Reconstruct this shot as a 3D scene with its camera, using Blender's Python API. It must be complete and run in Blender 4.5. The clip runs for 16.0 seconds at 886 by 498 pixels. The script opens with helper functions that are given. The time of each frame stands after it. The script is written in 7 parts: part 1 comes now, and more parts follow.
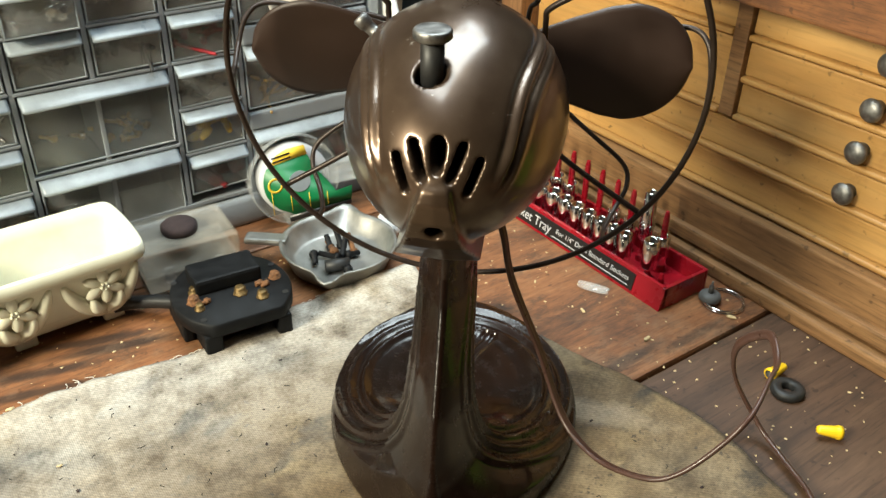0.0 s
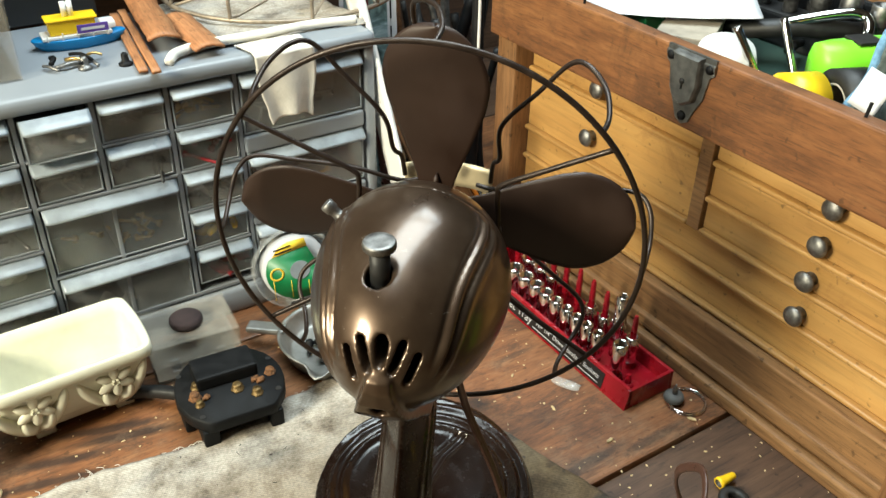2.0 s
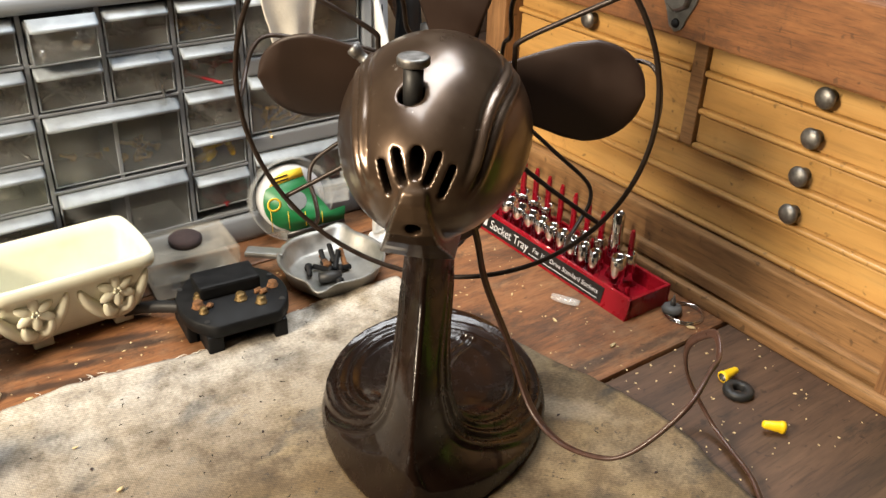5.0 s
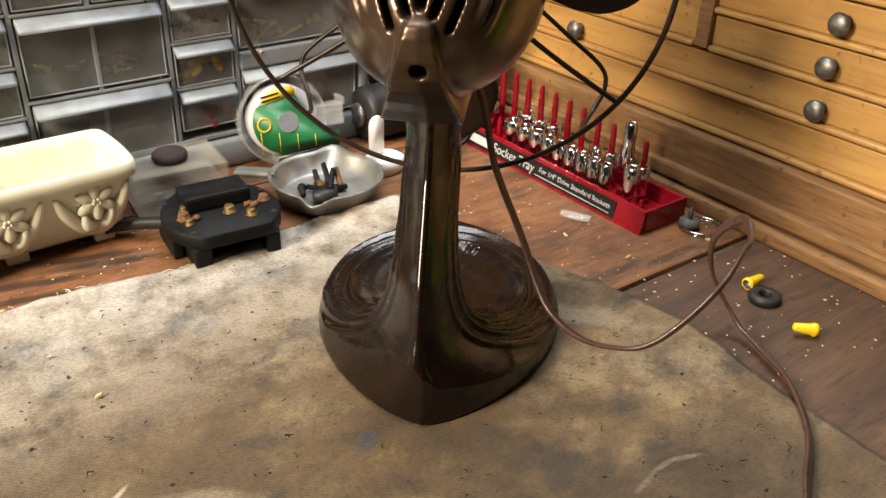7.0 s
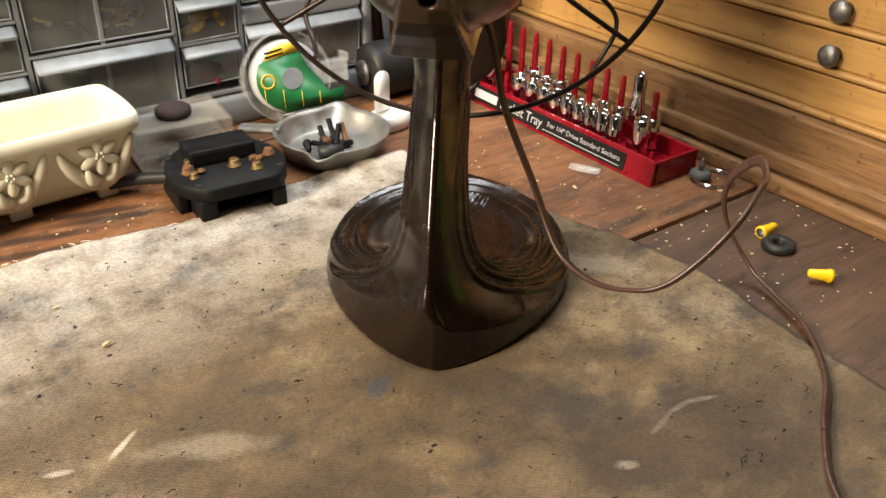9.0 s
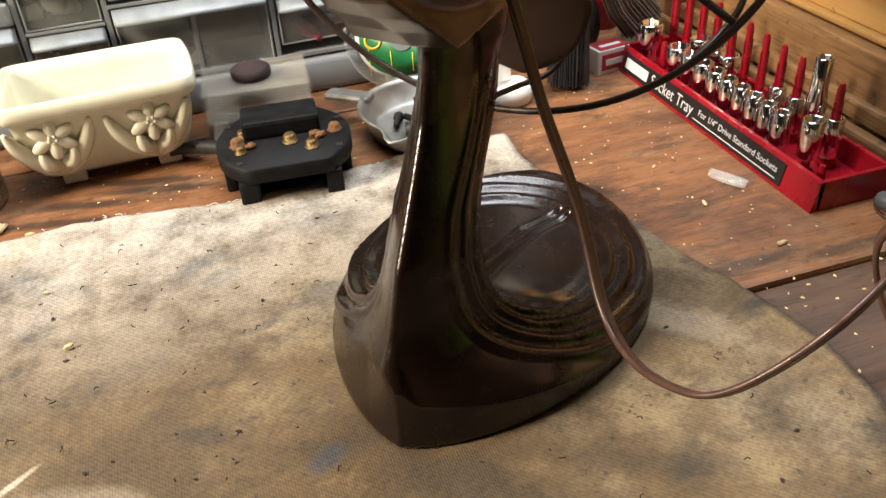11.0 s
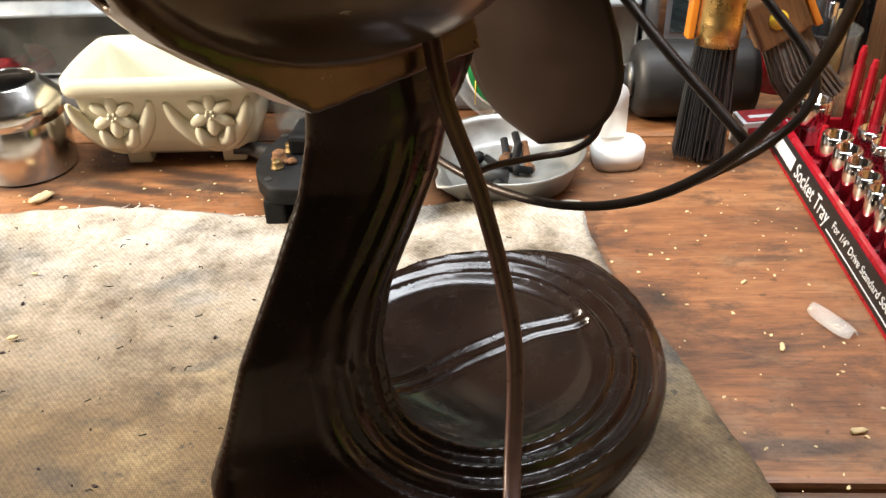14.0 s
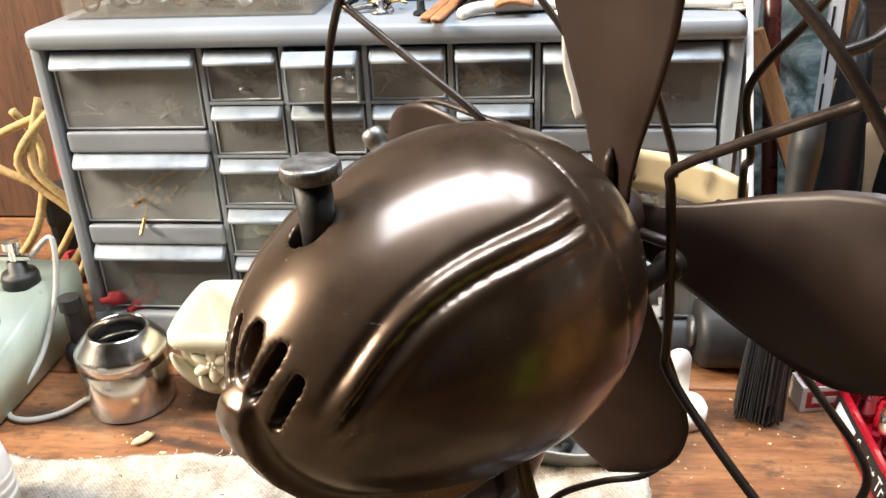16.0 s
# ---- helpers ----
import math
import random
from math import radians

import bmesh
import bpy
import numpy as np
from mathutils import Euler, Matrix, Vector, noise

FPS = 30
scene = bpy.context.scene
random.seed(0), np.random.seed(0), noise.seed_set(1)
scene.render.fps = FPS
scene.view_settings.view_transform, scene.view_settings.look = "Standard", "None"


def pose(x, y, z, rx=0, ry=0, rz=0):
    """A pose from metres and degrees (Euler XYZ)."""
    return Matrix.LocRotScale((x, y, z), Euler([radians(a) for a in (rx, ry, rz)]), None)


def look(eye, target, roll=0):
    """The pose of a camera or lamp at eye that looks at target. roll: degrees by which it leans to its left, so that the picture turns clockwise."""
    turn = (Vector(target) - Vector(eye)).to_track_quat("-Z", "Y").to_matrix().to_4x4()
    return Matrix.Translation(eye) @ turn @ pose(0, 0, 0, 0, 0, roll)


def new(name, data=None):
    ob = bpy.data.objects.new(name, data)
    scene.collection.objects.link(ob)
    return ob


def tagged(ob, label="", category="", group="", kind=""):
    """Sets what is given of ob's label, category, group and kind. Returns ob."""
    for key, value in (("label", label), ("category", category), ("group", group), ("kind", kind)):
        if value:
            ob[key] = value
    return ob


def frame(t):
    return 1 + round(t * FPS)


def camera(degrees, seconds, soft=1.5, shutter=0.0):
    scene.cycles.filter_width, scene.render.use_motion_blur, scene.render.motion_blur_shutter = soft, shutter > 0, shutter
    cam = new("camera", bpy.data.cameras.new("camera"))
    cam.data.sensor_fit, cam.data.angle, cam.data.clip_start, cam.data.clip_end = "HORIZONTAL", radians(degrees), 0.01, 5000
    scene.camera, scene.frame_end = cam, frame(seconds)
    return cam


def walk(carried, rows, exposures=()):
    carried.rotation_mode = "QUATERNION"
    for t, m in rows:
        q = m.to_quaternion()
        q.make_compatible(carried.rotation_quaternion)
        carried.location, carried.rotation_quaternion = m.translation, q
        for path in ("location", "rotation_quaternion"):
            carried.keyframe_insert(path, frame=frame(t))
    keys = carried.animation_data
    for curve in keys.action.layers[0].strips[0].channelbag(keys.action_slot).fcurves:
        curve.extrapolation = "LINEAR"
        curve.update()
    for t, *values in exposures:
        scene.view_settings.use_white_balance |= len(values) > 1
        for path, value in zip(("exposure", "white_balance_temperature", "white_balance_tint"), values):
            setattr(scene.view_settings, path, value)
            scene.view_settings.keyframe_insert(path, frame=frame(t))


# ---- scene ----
cam = camera(54.4, 16.0)
METRES, EYE, TILT, LEAN, TURN = 1.02, 0.403, -32.2, -1.22, -35.4
ROWS = [
    (0.0, 0.0, 0.0, 0.0, 0.0, -0.0, -0.0),
    (0.5, -0.0051, -0.0596, 0.0131, -2.16, 1.05, 0.65),
    (1.0, 0.0019, -0.0937, 0.0418, -3.51, 1.17, 0.73),
    (1.5, 0.0314, -0.0709, 0.0792, -1.8, -0.06, -0.06),
    (2.0, 0.0437, -0.0542, 0.0941, 2.43, -0.84, -1.22),
    (2.5, 0.0282, -0.0755, 0.0872, 2.27, -0.09, -1.12),
    (3.0, 0.0139, -0.1066, 0.0708, -0.62, 1.52, -0.93),
    (3.5, 0.0059, -0.1084, 0.0524, -1.93, 2.68, -1.18),
    (4.0, 0.0032, -0.0935, 0.0234, -1.44, 2.91, -0.87),
    (4.5, 0.0055, -0.0767, -0.0015, -0.6, 2.51, -0.61),
    (5.0, 0.0084, -0.0609, -0.0227, -0.41, 2.67, -0.61),
    (7.5, 0.0001, -0.0042, -0.1023, -0.86, 2.46, 0.43),
    (8.0, -0.0012, 0.0008, -0.1149, -0.69, 1.82, 0.62),
    (8.5, -0.0006, 0.0036, -0.1212, -0.42, 1.33, 1.02),
    (9.0, -0.0021, -0.0037, -0.1097, -0.55, 1.27, 0.76),
    (11.5, 0.1381, 0.1694, -0.048, 22.21, -5.43, -8.16),
    (12.0, 0.1601, 0.202, -0.0445, 26.74, -7.52, -11.63),
    (12.5, 0.1838, 0.2314, -0.0435, 30.51, -8.52, -14.28),
    (13.0, 0.2031, 0.2546, -0.0391, 32.79, -9.05, -14.77),
    (13.5, 0.2039, 0.2564, -0.0243, 34.03, -8.72, -15.11),
    (14.0, 0.1824, 0.2494, -0.0041, 34.34, -6.8, -16.46),
    (14.5, 0.1759, 0.2348, 0.0216, 36.73, -4.97, -17.73),
    (15.0, 0.1736, 0.2225, 0.0402, 38.82, -3.17, -17.87),
    (15.5, 0.1752, 0.2133, 0.0616, 39.19, -1.51, -17.66),
    (16.0, 0.1713, 0.2004, 0.0811, 38.33, -0.28, -17.79),
]
walk(cam, [(t, pose(0, 0, EYE, TILT, LEAN, TURN) @ pose(METRES * x, METRES * y, METRES * z, 90 + pitch, roll, yaw)) for t, x, y, z, yaw, pitch, roll in ROWS], exposures=[(0.0, 0.08, 5950, -2), (2.0, -0.05, 5950, -3), (4.0, -0.08, 6150, 3), (5.0, 0.02, 6450, 9), (8.0, -0.04, 6500, 10), (9.0, 0.0, 6500, 10), (11.5, 0.25, 6350, 10), (13.5, 0.44, 6300, 10), (16.0, 0.47, 6050, 10)])

# ---- world and lamps ----
world = bpy.data.worlds.new("world")
scene.world = world
world.use_nodes = True
world.node_tree.nodes["Background"].inputs[0].default_value = (1.0, 0.93, 0.84, 1)
world.node_tree.nodes["Background"].inputs[1].default_value = 0.030


def area_lamp(name, eye, target, sx, sy, watts, colour):
    d = bpy.data.lights.new(name, "AREA")
    d.shape, d.size, d.size_y, d.energy, d.color = "RECTANGLE", sx, sy, watts, colour
    ob = new(name, d)
    ob.matrix_world = look(eye, target)
    return ob


area_lamp("shop_tube_light", (0.40, 0.54, 1.12), (0.42, 0.48, 0.0), 0.95, 0.36, 18.5, (0.97, 0.985, 1.0))
area_lamp("bench_lamp", (-1.30, 0.26, 1.02), (0.45, 0.38, 0.12), 0.46, 0.46, 72.0, (1.0, 0.83, 0.62))


# ---- materials ----
def mat(name, build, base=(0.5, 0.5, 0.5), rough=0.5, metal=0.0):
    m = bpy.data.materials.new(name)
    m.use_nodes = True
    nt = m.node_tree
    b = nt.nodes["Principled BSDF"]
    b.inputs["Base Color"].default_value = (*base, 1)
    b.inputs["Roughness"].default_value = rough
    b.inputs["Metallic"].default_value = metal
    if build:
        build(nt, b)
    return m


def node(nt, kind, **values):
    n = nt.nodes.new(kind)
    for k, v in values.items():
        n.inputs[k.replace("_", " ")].default_value = v
    return n


def coords(nt, scale=(1, 1, 1), turn=(0, 0, 0)):
    tc = nt.nodes.new("ShaderNodeTexCoord")
    mp = nt.nodes.new("ShaderNodeMapping")
    mp.inputs["Scale"].default_value = scale
    mp.inputs["Rotation"].default_value = turn
    nt.links.new(tc.outputs["Object"], mp.inputs["Vector"])
    return mp.outputs["Vector"]


def noise_tex(nt, vec, scale, detail=4.0, rough=0.55, distortion=0.0):
    n = node(nt, "ShaderNodeTexNoise", Scale=scale, Detail=detail, Roughness=rough, Distortion=distortion)
    nt.links.new(vec, n.inputs["Vector"])
    return n.outputs["Fac"]


def ramp(nt, fac, *stops):
    r = nt.nodes.new("ShaderNodeValToRGB")
    e = r.color_ramp.elements
    while len(e) < len(stops):
        e.new(0.5)
    for el, (pos, col) in zip(e, stops):
        el.position = pos
        el.color = (*col, 1) if len(col) == 3 else col
    nt.links.new(fac, r.inputs["Fac"])
    return r.outputs["Color"]


def mix(nt, fac, a, b, mode="MIX"):
    n = nt.nodes.new("ShaderNodeMix")
    n.data_type, n.blend_type = "RGBA", mode
    for v, key in ((fac, 0), (a, 6), (b, 7)):
        if hasattr(v, "links"):
            nt.links.new(v, n.inputs[key])
        else:
            n.inputs[key].default_value = v if key == 0 else (*v, 1)
    return n.outputs[2]


def bump(nt, b, height, strength=0.3, distance=0.001):
    n = node(nt, "ShaderNodeBump", Strength=strength, Distance=distance)
    nt.links.new(height, n.inputs["Height"])
    nt.links.new(n.outputs["Normal"], b.inputs["Normal"])


def GREY(v):
    return (v, v, v)


def plain(name, col, rough=0.5, metal=0.0, vary=0.25, scale=60.0, relief=0.08, extra=None):
    """A painted, moulded or cast surface: slight mottling, uneven gloss and fine relief."""
    def build(nt, b):
        v = coords(nt)
        n1 = noise_tex(nt, v, scale, 5.0)
        n2 = noise_tex(nt, v, scale * 6, 3.0)
        lo = tuple(c * (1 - vary) for c in col)
        hi = tuple(min(1, c * (1 + vary * 0.6)) for c in col)
        nt.links.new(ramp(nt, n1, (0.3, lo), (0.7, hi)), b.inputs["Base Color"])
        r = ramp(nt, n1, (0.25, GREY(max(0, rough - 0.1))), (0.75, GREY(min(1, rough + 0.1))))
        nt.links.new(r, b.inputs["Roughness"])
        bump(nt, b, n2, relief, 0.0006)
        if extra:
            extra(nt, b)
    return mat(name, build, col, rough, metal)


def ramp_down(nt, value, depth):
    n = node(nt, "ShaderNodeMapRange", From_Min=1.25, From_Max=2.0, To_Min=depth, To_Max=0.0)
    nt.links.new(value, n.inputs["Value"])
    return n.outputs[0]


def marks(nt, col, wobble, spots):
    """Patches of tone with a place of their own: x, y, turn, half length, half width, tone, depth."""
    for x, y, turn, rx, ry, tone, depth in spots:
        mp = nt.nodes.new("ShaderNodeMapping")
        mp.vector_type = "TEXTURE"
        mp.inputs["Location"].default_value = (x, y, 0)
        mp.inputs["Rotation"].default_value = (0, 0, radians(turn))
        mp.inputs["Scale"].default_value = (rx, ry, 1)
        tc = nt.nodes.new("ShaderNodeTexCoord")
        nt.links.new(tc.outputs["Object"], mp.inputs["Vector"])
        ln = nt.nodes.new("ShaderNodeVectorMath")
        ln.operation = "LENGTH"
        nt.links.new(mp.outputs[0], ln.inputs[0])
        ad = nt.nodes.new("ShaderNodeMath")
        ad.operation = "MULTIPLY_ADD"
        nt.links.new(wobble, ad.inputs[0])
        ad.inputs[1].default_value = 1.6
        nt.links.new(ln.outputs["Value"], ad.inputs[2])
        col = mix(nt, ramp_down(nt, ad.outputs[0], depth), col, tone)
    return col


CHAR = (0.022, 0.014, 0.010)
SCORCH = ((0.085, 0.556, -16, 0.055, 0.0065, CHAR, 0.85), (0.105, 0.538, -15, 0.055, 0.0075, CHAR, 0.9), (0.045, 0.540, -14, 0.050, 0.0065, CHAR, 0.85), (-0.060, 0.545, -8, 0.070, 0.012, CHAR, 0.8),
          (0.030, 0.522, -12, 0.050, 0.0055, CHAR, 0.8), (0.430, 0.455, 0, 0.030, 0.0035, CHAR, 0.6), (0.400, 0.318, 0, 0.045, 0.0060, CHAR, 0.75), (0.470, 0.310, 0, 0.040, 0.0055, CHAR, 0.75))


def wood(name, dark, mid, light, axis="X", stretch=9.0, scale=38.0, rough=0.55, stain=None, stain_at=(0.56, 0.66), island=True, coat=0.0, scorch=(), streak=0.55):
    """Planed boards: long grain along one axis, stains, and a tone of its own for every piece."""
    def build(nt, b):
        s = {"X": (1 / stretch, 1, 1), "Y": (1, 1 / stretch, 1), "Z": (1, 1, 1 / stretch)}[axis]
        v = coords(nt, s)
        grain = noise_tex(nt, v, scale, 7.0, 0.62, 0.6)
        fine = noise_tex(nt, v, scale * 7, 4.0, 0.6)
        col = ramp(nt, grain, (0.22, dark), (0.5, mid), (0.78, light))
        col = mix(nt, streak, col, ramp(nt, fine, (0.3, GREY(0.40)), (0.62, GREY(1.0))), "MULTIPLY")
        pores = noise_tex(nt, coords(nt, tuple(k * (0.35 if k < 1 else 1) for k in s)), scale * 16, 3.0, 0.6)
        col = mix(nt, streak * 0.9, col, ramp(nt, pores, (0.36, GREY(0.35)), (0.46, GREY(1.0))), "MULTIPLY")
        if island:
            info = nt.nodes.new("ShaderNodeObjectInfo")
            tone = ramp(nt, info.outputs["Random"], (0.0, (0.80, 0.78, 0.74)), (1.0, (1.0, 1.0, 1.0)))
            col = mix(nt, 1.0, col, tone, "MULTIPLY")
        if stain:
            blot = noise_tex(nt, coords(nt, (0.75, 1.6, 1) if axis == "X" else (1, 1, 1)), 12.0, 9.0, 0.74, 0.5)
            f = ramp(nt, blot, (stain_at[0], GREY(0)), (stain_at[1], GREY(0.92)))
            col = mix(nt, f, col, stain)
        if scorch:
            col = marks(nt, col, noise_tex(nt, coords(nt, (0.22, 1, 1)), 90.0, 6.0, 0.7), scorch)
            # handling wear: greyed, rubbed patches and dark oily blots
            worn = noise_tex(nt, coords(nt, (0.7, 1, 1)), 17.0, 10.0, 0.78)
            col = mix(nt, ramp(nt, worn, (0.52, GREY(0)), (0.70, GREY(0.55))), col, (0.26, 0.17, 0.10))
            oily = noise_tex(nt, coords(nt, (0.8, 1.2, 1)), 31.0, 9.0, 0.75)
            col = mix(nt, ramp(nt, oily, (0.55, GREY(0)), (0.66, GREY(0.75))), col, (0.045, 0.026, 0.016))
        spots = noise_tex(nt, coords(nt), 120.0, 2.0, 0.5)
        col = mix(nt, ramp(nt, spots, (0.66, GREY(0)), (0.73, GREY(0.65))), col, tuple(c * 0.2 for c in mid))
        nt.links.new(col, b.inputs["Base Color"])
        nt.links.new(ramp(nt, grain, (0.2, GREY(rough + 0.12)), (0.8, GREY(rough - 0.08))), b.inputs["Roughness"])
        b.inputs["Coat Weight"].default_value = coat
        b.inputs["Coat Roughness"].default_value = 0.25
        bump(nt, b, grain, 0.25, 0.0012)
    return mat(name, build, mid, rough)


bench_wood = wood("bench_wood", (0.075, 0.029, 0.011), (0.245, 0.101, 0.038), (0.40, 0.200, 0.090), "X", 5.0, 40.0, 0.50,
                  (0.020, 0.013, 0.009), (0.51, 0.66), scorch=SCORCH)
bench_dark = wood("bench_wood_dark", (0.035, 0.020, 0.013), (0.085, 0.047, 0.028), (0.15, 0.09, 0.055), "X", 7.0, 30.0, 0.55,
                  (0.015, 0.012, 0.010), (0.55, 0.70))
pine = wood("drawer_pine", (0.40, 0.205, 0.055), (0.55, 0.315, 0.098), (0.66, 0.420, 0.160), "Y", 9.0, 22.0, 0.46, (0.22, 0.10, 0.03), (0.56, 0.76), True, 0.2, streak=0.22)
oak = wood("lid_board_wood", (0.120, 0.045, 0.014), (0.255, 0.105, 0.035), (0.36, 0.170, 0.064), "Y", 7.0, 52.0, 0.55, (0.060, 0.026, 0.012), (0.52, 0.70))
post_wood = wood("post_wood", (0.12, 0.058, 0.024), (0.25, 0.125, 0.05), (0.36, 0.2, 0.09), "Z", 8.0, 40.0, 0.5, (0.05, 0.025, 0.012), (0.64, 0.8))
rail_wood = wood("rail_wood", (0.14, 0.07, 0.028), (0.29, 0.155, 0.062), (0.40, 0.24, 0.11), "Y", 9.0, 40.0, 0.5, (0.06, 0.03, 0.014), (0.64, 0.8))
cedar = wood("cedar_strip", (0.26, 0.10, 0.035), (0.45, 0.20, 0.08), (0.58, 0.31, 0.14), "Y", 8.0, 60.0, 0.6)
room_wall = plain("room_wall", (0.10, 0.083, 0.065), 0.8, 0.0, 0.15, 3.0)


def bronze_build(wear):
    def build(nt, b):
        v = coords(nt)
        n1 = noise_tex(nt, v, 26.0, 6.0, 0.6)
        n2 = noise_tex(nt, v, 160.0, 4.0, 0.6)
        col = ramp(nt, n1, (0.30, (0.045, 0.027, 0.016)), (0.55, (0.074, 0.047, 0.029)), (0.78, (0.108, 0.075, 0.049)))
        chips = noise_tex(nt, coords(nt, (1, 1, 2.2)), 75.0, 6.0, 0.72)
        col = mix(nt, ramp(nt, chips, (0.66, GREY(0)), (0.72, GREY(wear))), col, (0.42, 0.38, 0.33))
        nt.links.new(col, b.inputs["Base Color"])
        nt.links.new(ramp(nt, n1, (0.25, GREY(0.25)), (0.75, GREY(0.40))), b.inputs["Roughness"])
        scuff = noise_tex(nt, coords(nt, (1, 0.35, 1.6)), 34.0, 8.0, 0.8)
        col = mix(nt, ramp(nt, scuff, (0.62, GREY(0)), (0.70, GREY(0.45))), col, (0.19, 0.165, 0.135))
        nt.links.new(col, b.inputs["Base Color"])
        b.inputs["Metallic"].default_value = 0.66
        b.inputs["Coat Weight"].default_value = 0.6
        b.inputs["Coat Roughness"].default_value = 0.15
        bump(nt, b, n2, 0.05, 0.0005)
    return build


bronze = mat("bronze_lacquer", bronze_build(0.8), (0.16, 0.1, 0.06), 0.32, 0.7)


def brown_gloss_build(nt, b):
    v = coords(nt)
    n1 = noise_tex(nt, v, 22.0, 5.0)
    n2 = noise_tex(nt, v, 90.0, 5.0, 0.7)
    col = ramp(nt, n1, (0.3, (0.0050, 0.0023, 0.0014)), (0.7, (0.0115, 0.0052, 0.0030)))
    scratch = noise_tex(nt, coords(nt, (0.25, 2.5, 1)), 130.0, 3.0, 0.6)
    col = mix(nt, ramp(nt, scratch, (0.70, GREY(0)), (0.78, GREY(0.4))), col, (0.12, 0.085, 0.06))
    nt.links.new(col, b.inputs["Base Color"])
    nt.links.new(ramp(nt, n2, (0.3, GREY(0.16)), (0.75, GREY(0.34))), b.inputs["Roughness"])
    b.inputs["Coat Weight"].default_value = 0.3
    b.inputs["Specular IOR Level"].default_value = 0.38
    b.inputs["Coat Roughness"].default_value = 0.12
    bump(nt, b, n1, 0.05, 0.001)


brown_gloss = mat("brown_enamel", brown_gloss_build, (0.03, 0.016, 0.01), 0.25)
blade_paint = plain("blade_brown_paint", (0.026, 0.0130, 0.0080), 0.46, 0.15, 0.2, 30.0, 0.05)
guard_wire = plain("guard_wire_brown", (0.030, 0.020, 0.015), 0.38, 0.4, 0.35, 150.0, 0.2)
cord_vinyl = plain("brown_vinyl", (0.060, 0.030, 0.022), 0.34, 0.0, 0.2, 200.0, 0.1)
steel_knob = plain("aged_steel", (0.24, 0.235, 0.225), 0.46, 0.9, 0.45, 200.0, 0.25)
black_gap = plain("dark_inside", (0.008, 0.007, 0.006), 0.7, 0.0, 0.2)
chrome = plain("chrome", (0.72, 0.72, 0.73), 0.10, 1.0, 0.1, 80.0, 0.02)
brass = plain("brass", (0.62, 0.42, 0.16), 0.3, 1.0, 0.3, 120.0, 0.1)
old_brass = plain("dirty_brass", (0.16, 0.105, 0.040), 0.5, 0.7, 0.5, 200.0, 0.4)
gold_band = plain("gold_band", (0.62, 0.52, 0.33), 0.42, 0.35, 0.15, 60.0, 0.05)
stainless = plain("brushed_stainless", (0.62, 0.60, 0.57), 0.2, 1.0, 0.12, 40.0, 0.04)
alu = plain("cast_aluminium", (0.33, 0.325, 0.305), 0.50, 0.9, 0.25, 70.0, 0.15)
galv = plain("galvanised_lock", (0.20, 0.20, 0.19), 0.42, 0.85, 0.35, 120.0, 0.3)
red_plastic = plain("red_plastic", (0.27, 0.005, 0.014), 0.28, 0.0, 0.12, 40.0, 0.03)
grey_case = plain("grey_plastic_case", (0.235, 0.255, 0.28), 0.40, 0.0, 0.1, 12.0, 0.05)
def dull(nt, b):
    b.inputs["Specular IOR Level"].default_value = 0.2


black_paint = plain("black_casting", (0.0055, 0.0058, 0.0065), 0.60, 0.0, 0.5, 90.0, 0.35, dull)

black_rubber = plain("black_rubber", (0.012, 0.012, 0.012), 0.55, 0.0, 0.3, 90.0, 0.2)
yellow_plastic = plain("yellow_plastic", (0.85, 0.55, 0.01), 0.4, 0.0, 0.08, 50.0, 0.05)
white_plastic = plain("white_plastic", (0.78, 0.77, 0.74), 0.45, 0.0, 0.06, 40.0, 0.04)
ivory_glaze = plain("ivory_glaze", (0.75, 0.73, 0.57), 0.18, 0.0, 0.14, 26.0, 0.05)
ivory_flower = plain("ivory_relief", (0.75, 0.73, 0.57), 0.18, 0.0, 0.08, 40.0, 0.05)
felt = plain("brown_felt", (0.030, 0.018, 0.019), 0.95, 0.0, 0.4, 300.0, 0.9)
rust = plain("rust", (0.17, 0.075, 0.026), 0.8, 0.1, 0.6, 400.0, 0.9)
paper_white = plain("white_paper", (0.56, 0.565, 0.58), 0.7, 0.0, 0.05, 20.0, 0.05)
lime = plain("lime_plastic", (0.25, 0.75, 0.03), 0.4, 0.0, 0.08, 30.0, 0.05)
olive = plain("green_painted_box", (0.15, 0.25, 0.02), 0.45, 0.0, 0.15, 20.0, 0.05)
green_felt = plain("green_felt", (0.012, 0.035, 0.024), 0.95, 0.0, 0.3, 200.0, 0.6)
red_cloth = plain("red_cloth", (0.30, 0.02, 0.025), 0.9, 0.0, 0.4, 200.0, 0.8)
blue_plastic = plain("blue_plastic", (0.015, 0.20, 0.48), 0.35, 0.0, 0.1, 40.0, 0.04)
pale_green = plain("pale_green_enamel", (0.42, 0.47, 0.38), 0.35, 0.0, 0.1, 30.0, 0.05)
tan_cord = plain("tan_cord", (0.45, 0.30, 0.12), 0.8, 0.0, 0.3, 300.0, 0.6)
grey_cord = plain("grey_cord", (0.42, 0.41, 0.37), 0.6, 0.0, 0.1, 100.0, 0.1)
orange_wood = plain("orange_handle", (0.62, 0.21, 0.02), 0.35, 0.0, 0.2, 40.0, 0.05)
bristle_black = plain("black_bristle", (0.022, 0.022, 0.024), 0.5, 0.0, 0.4, 300.0, 0.3)
bristle_grey = plain("grey_bristle", (0.14, 0.115, 0.095), 0.6, 0.0, 0.4, 300.0, 0.3)
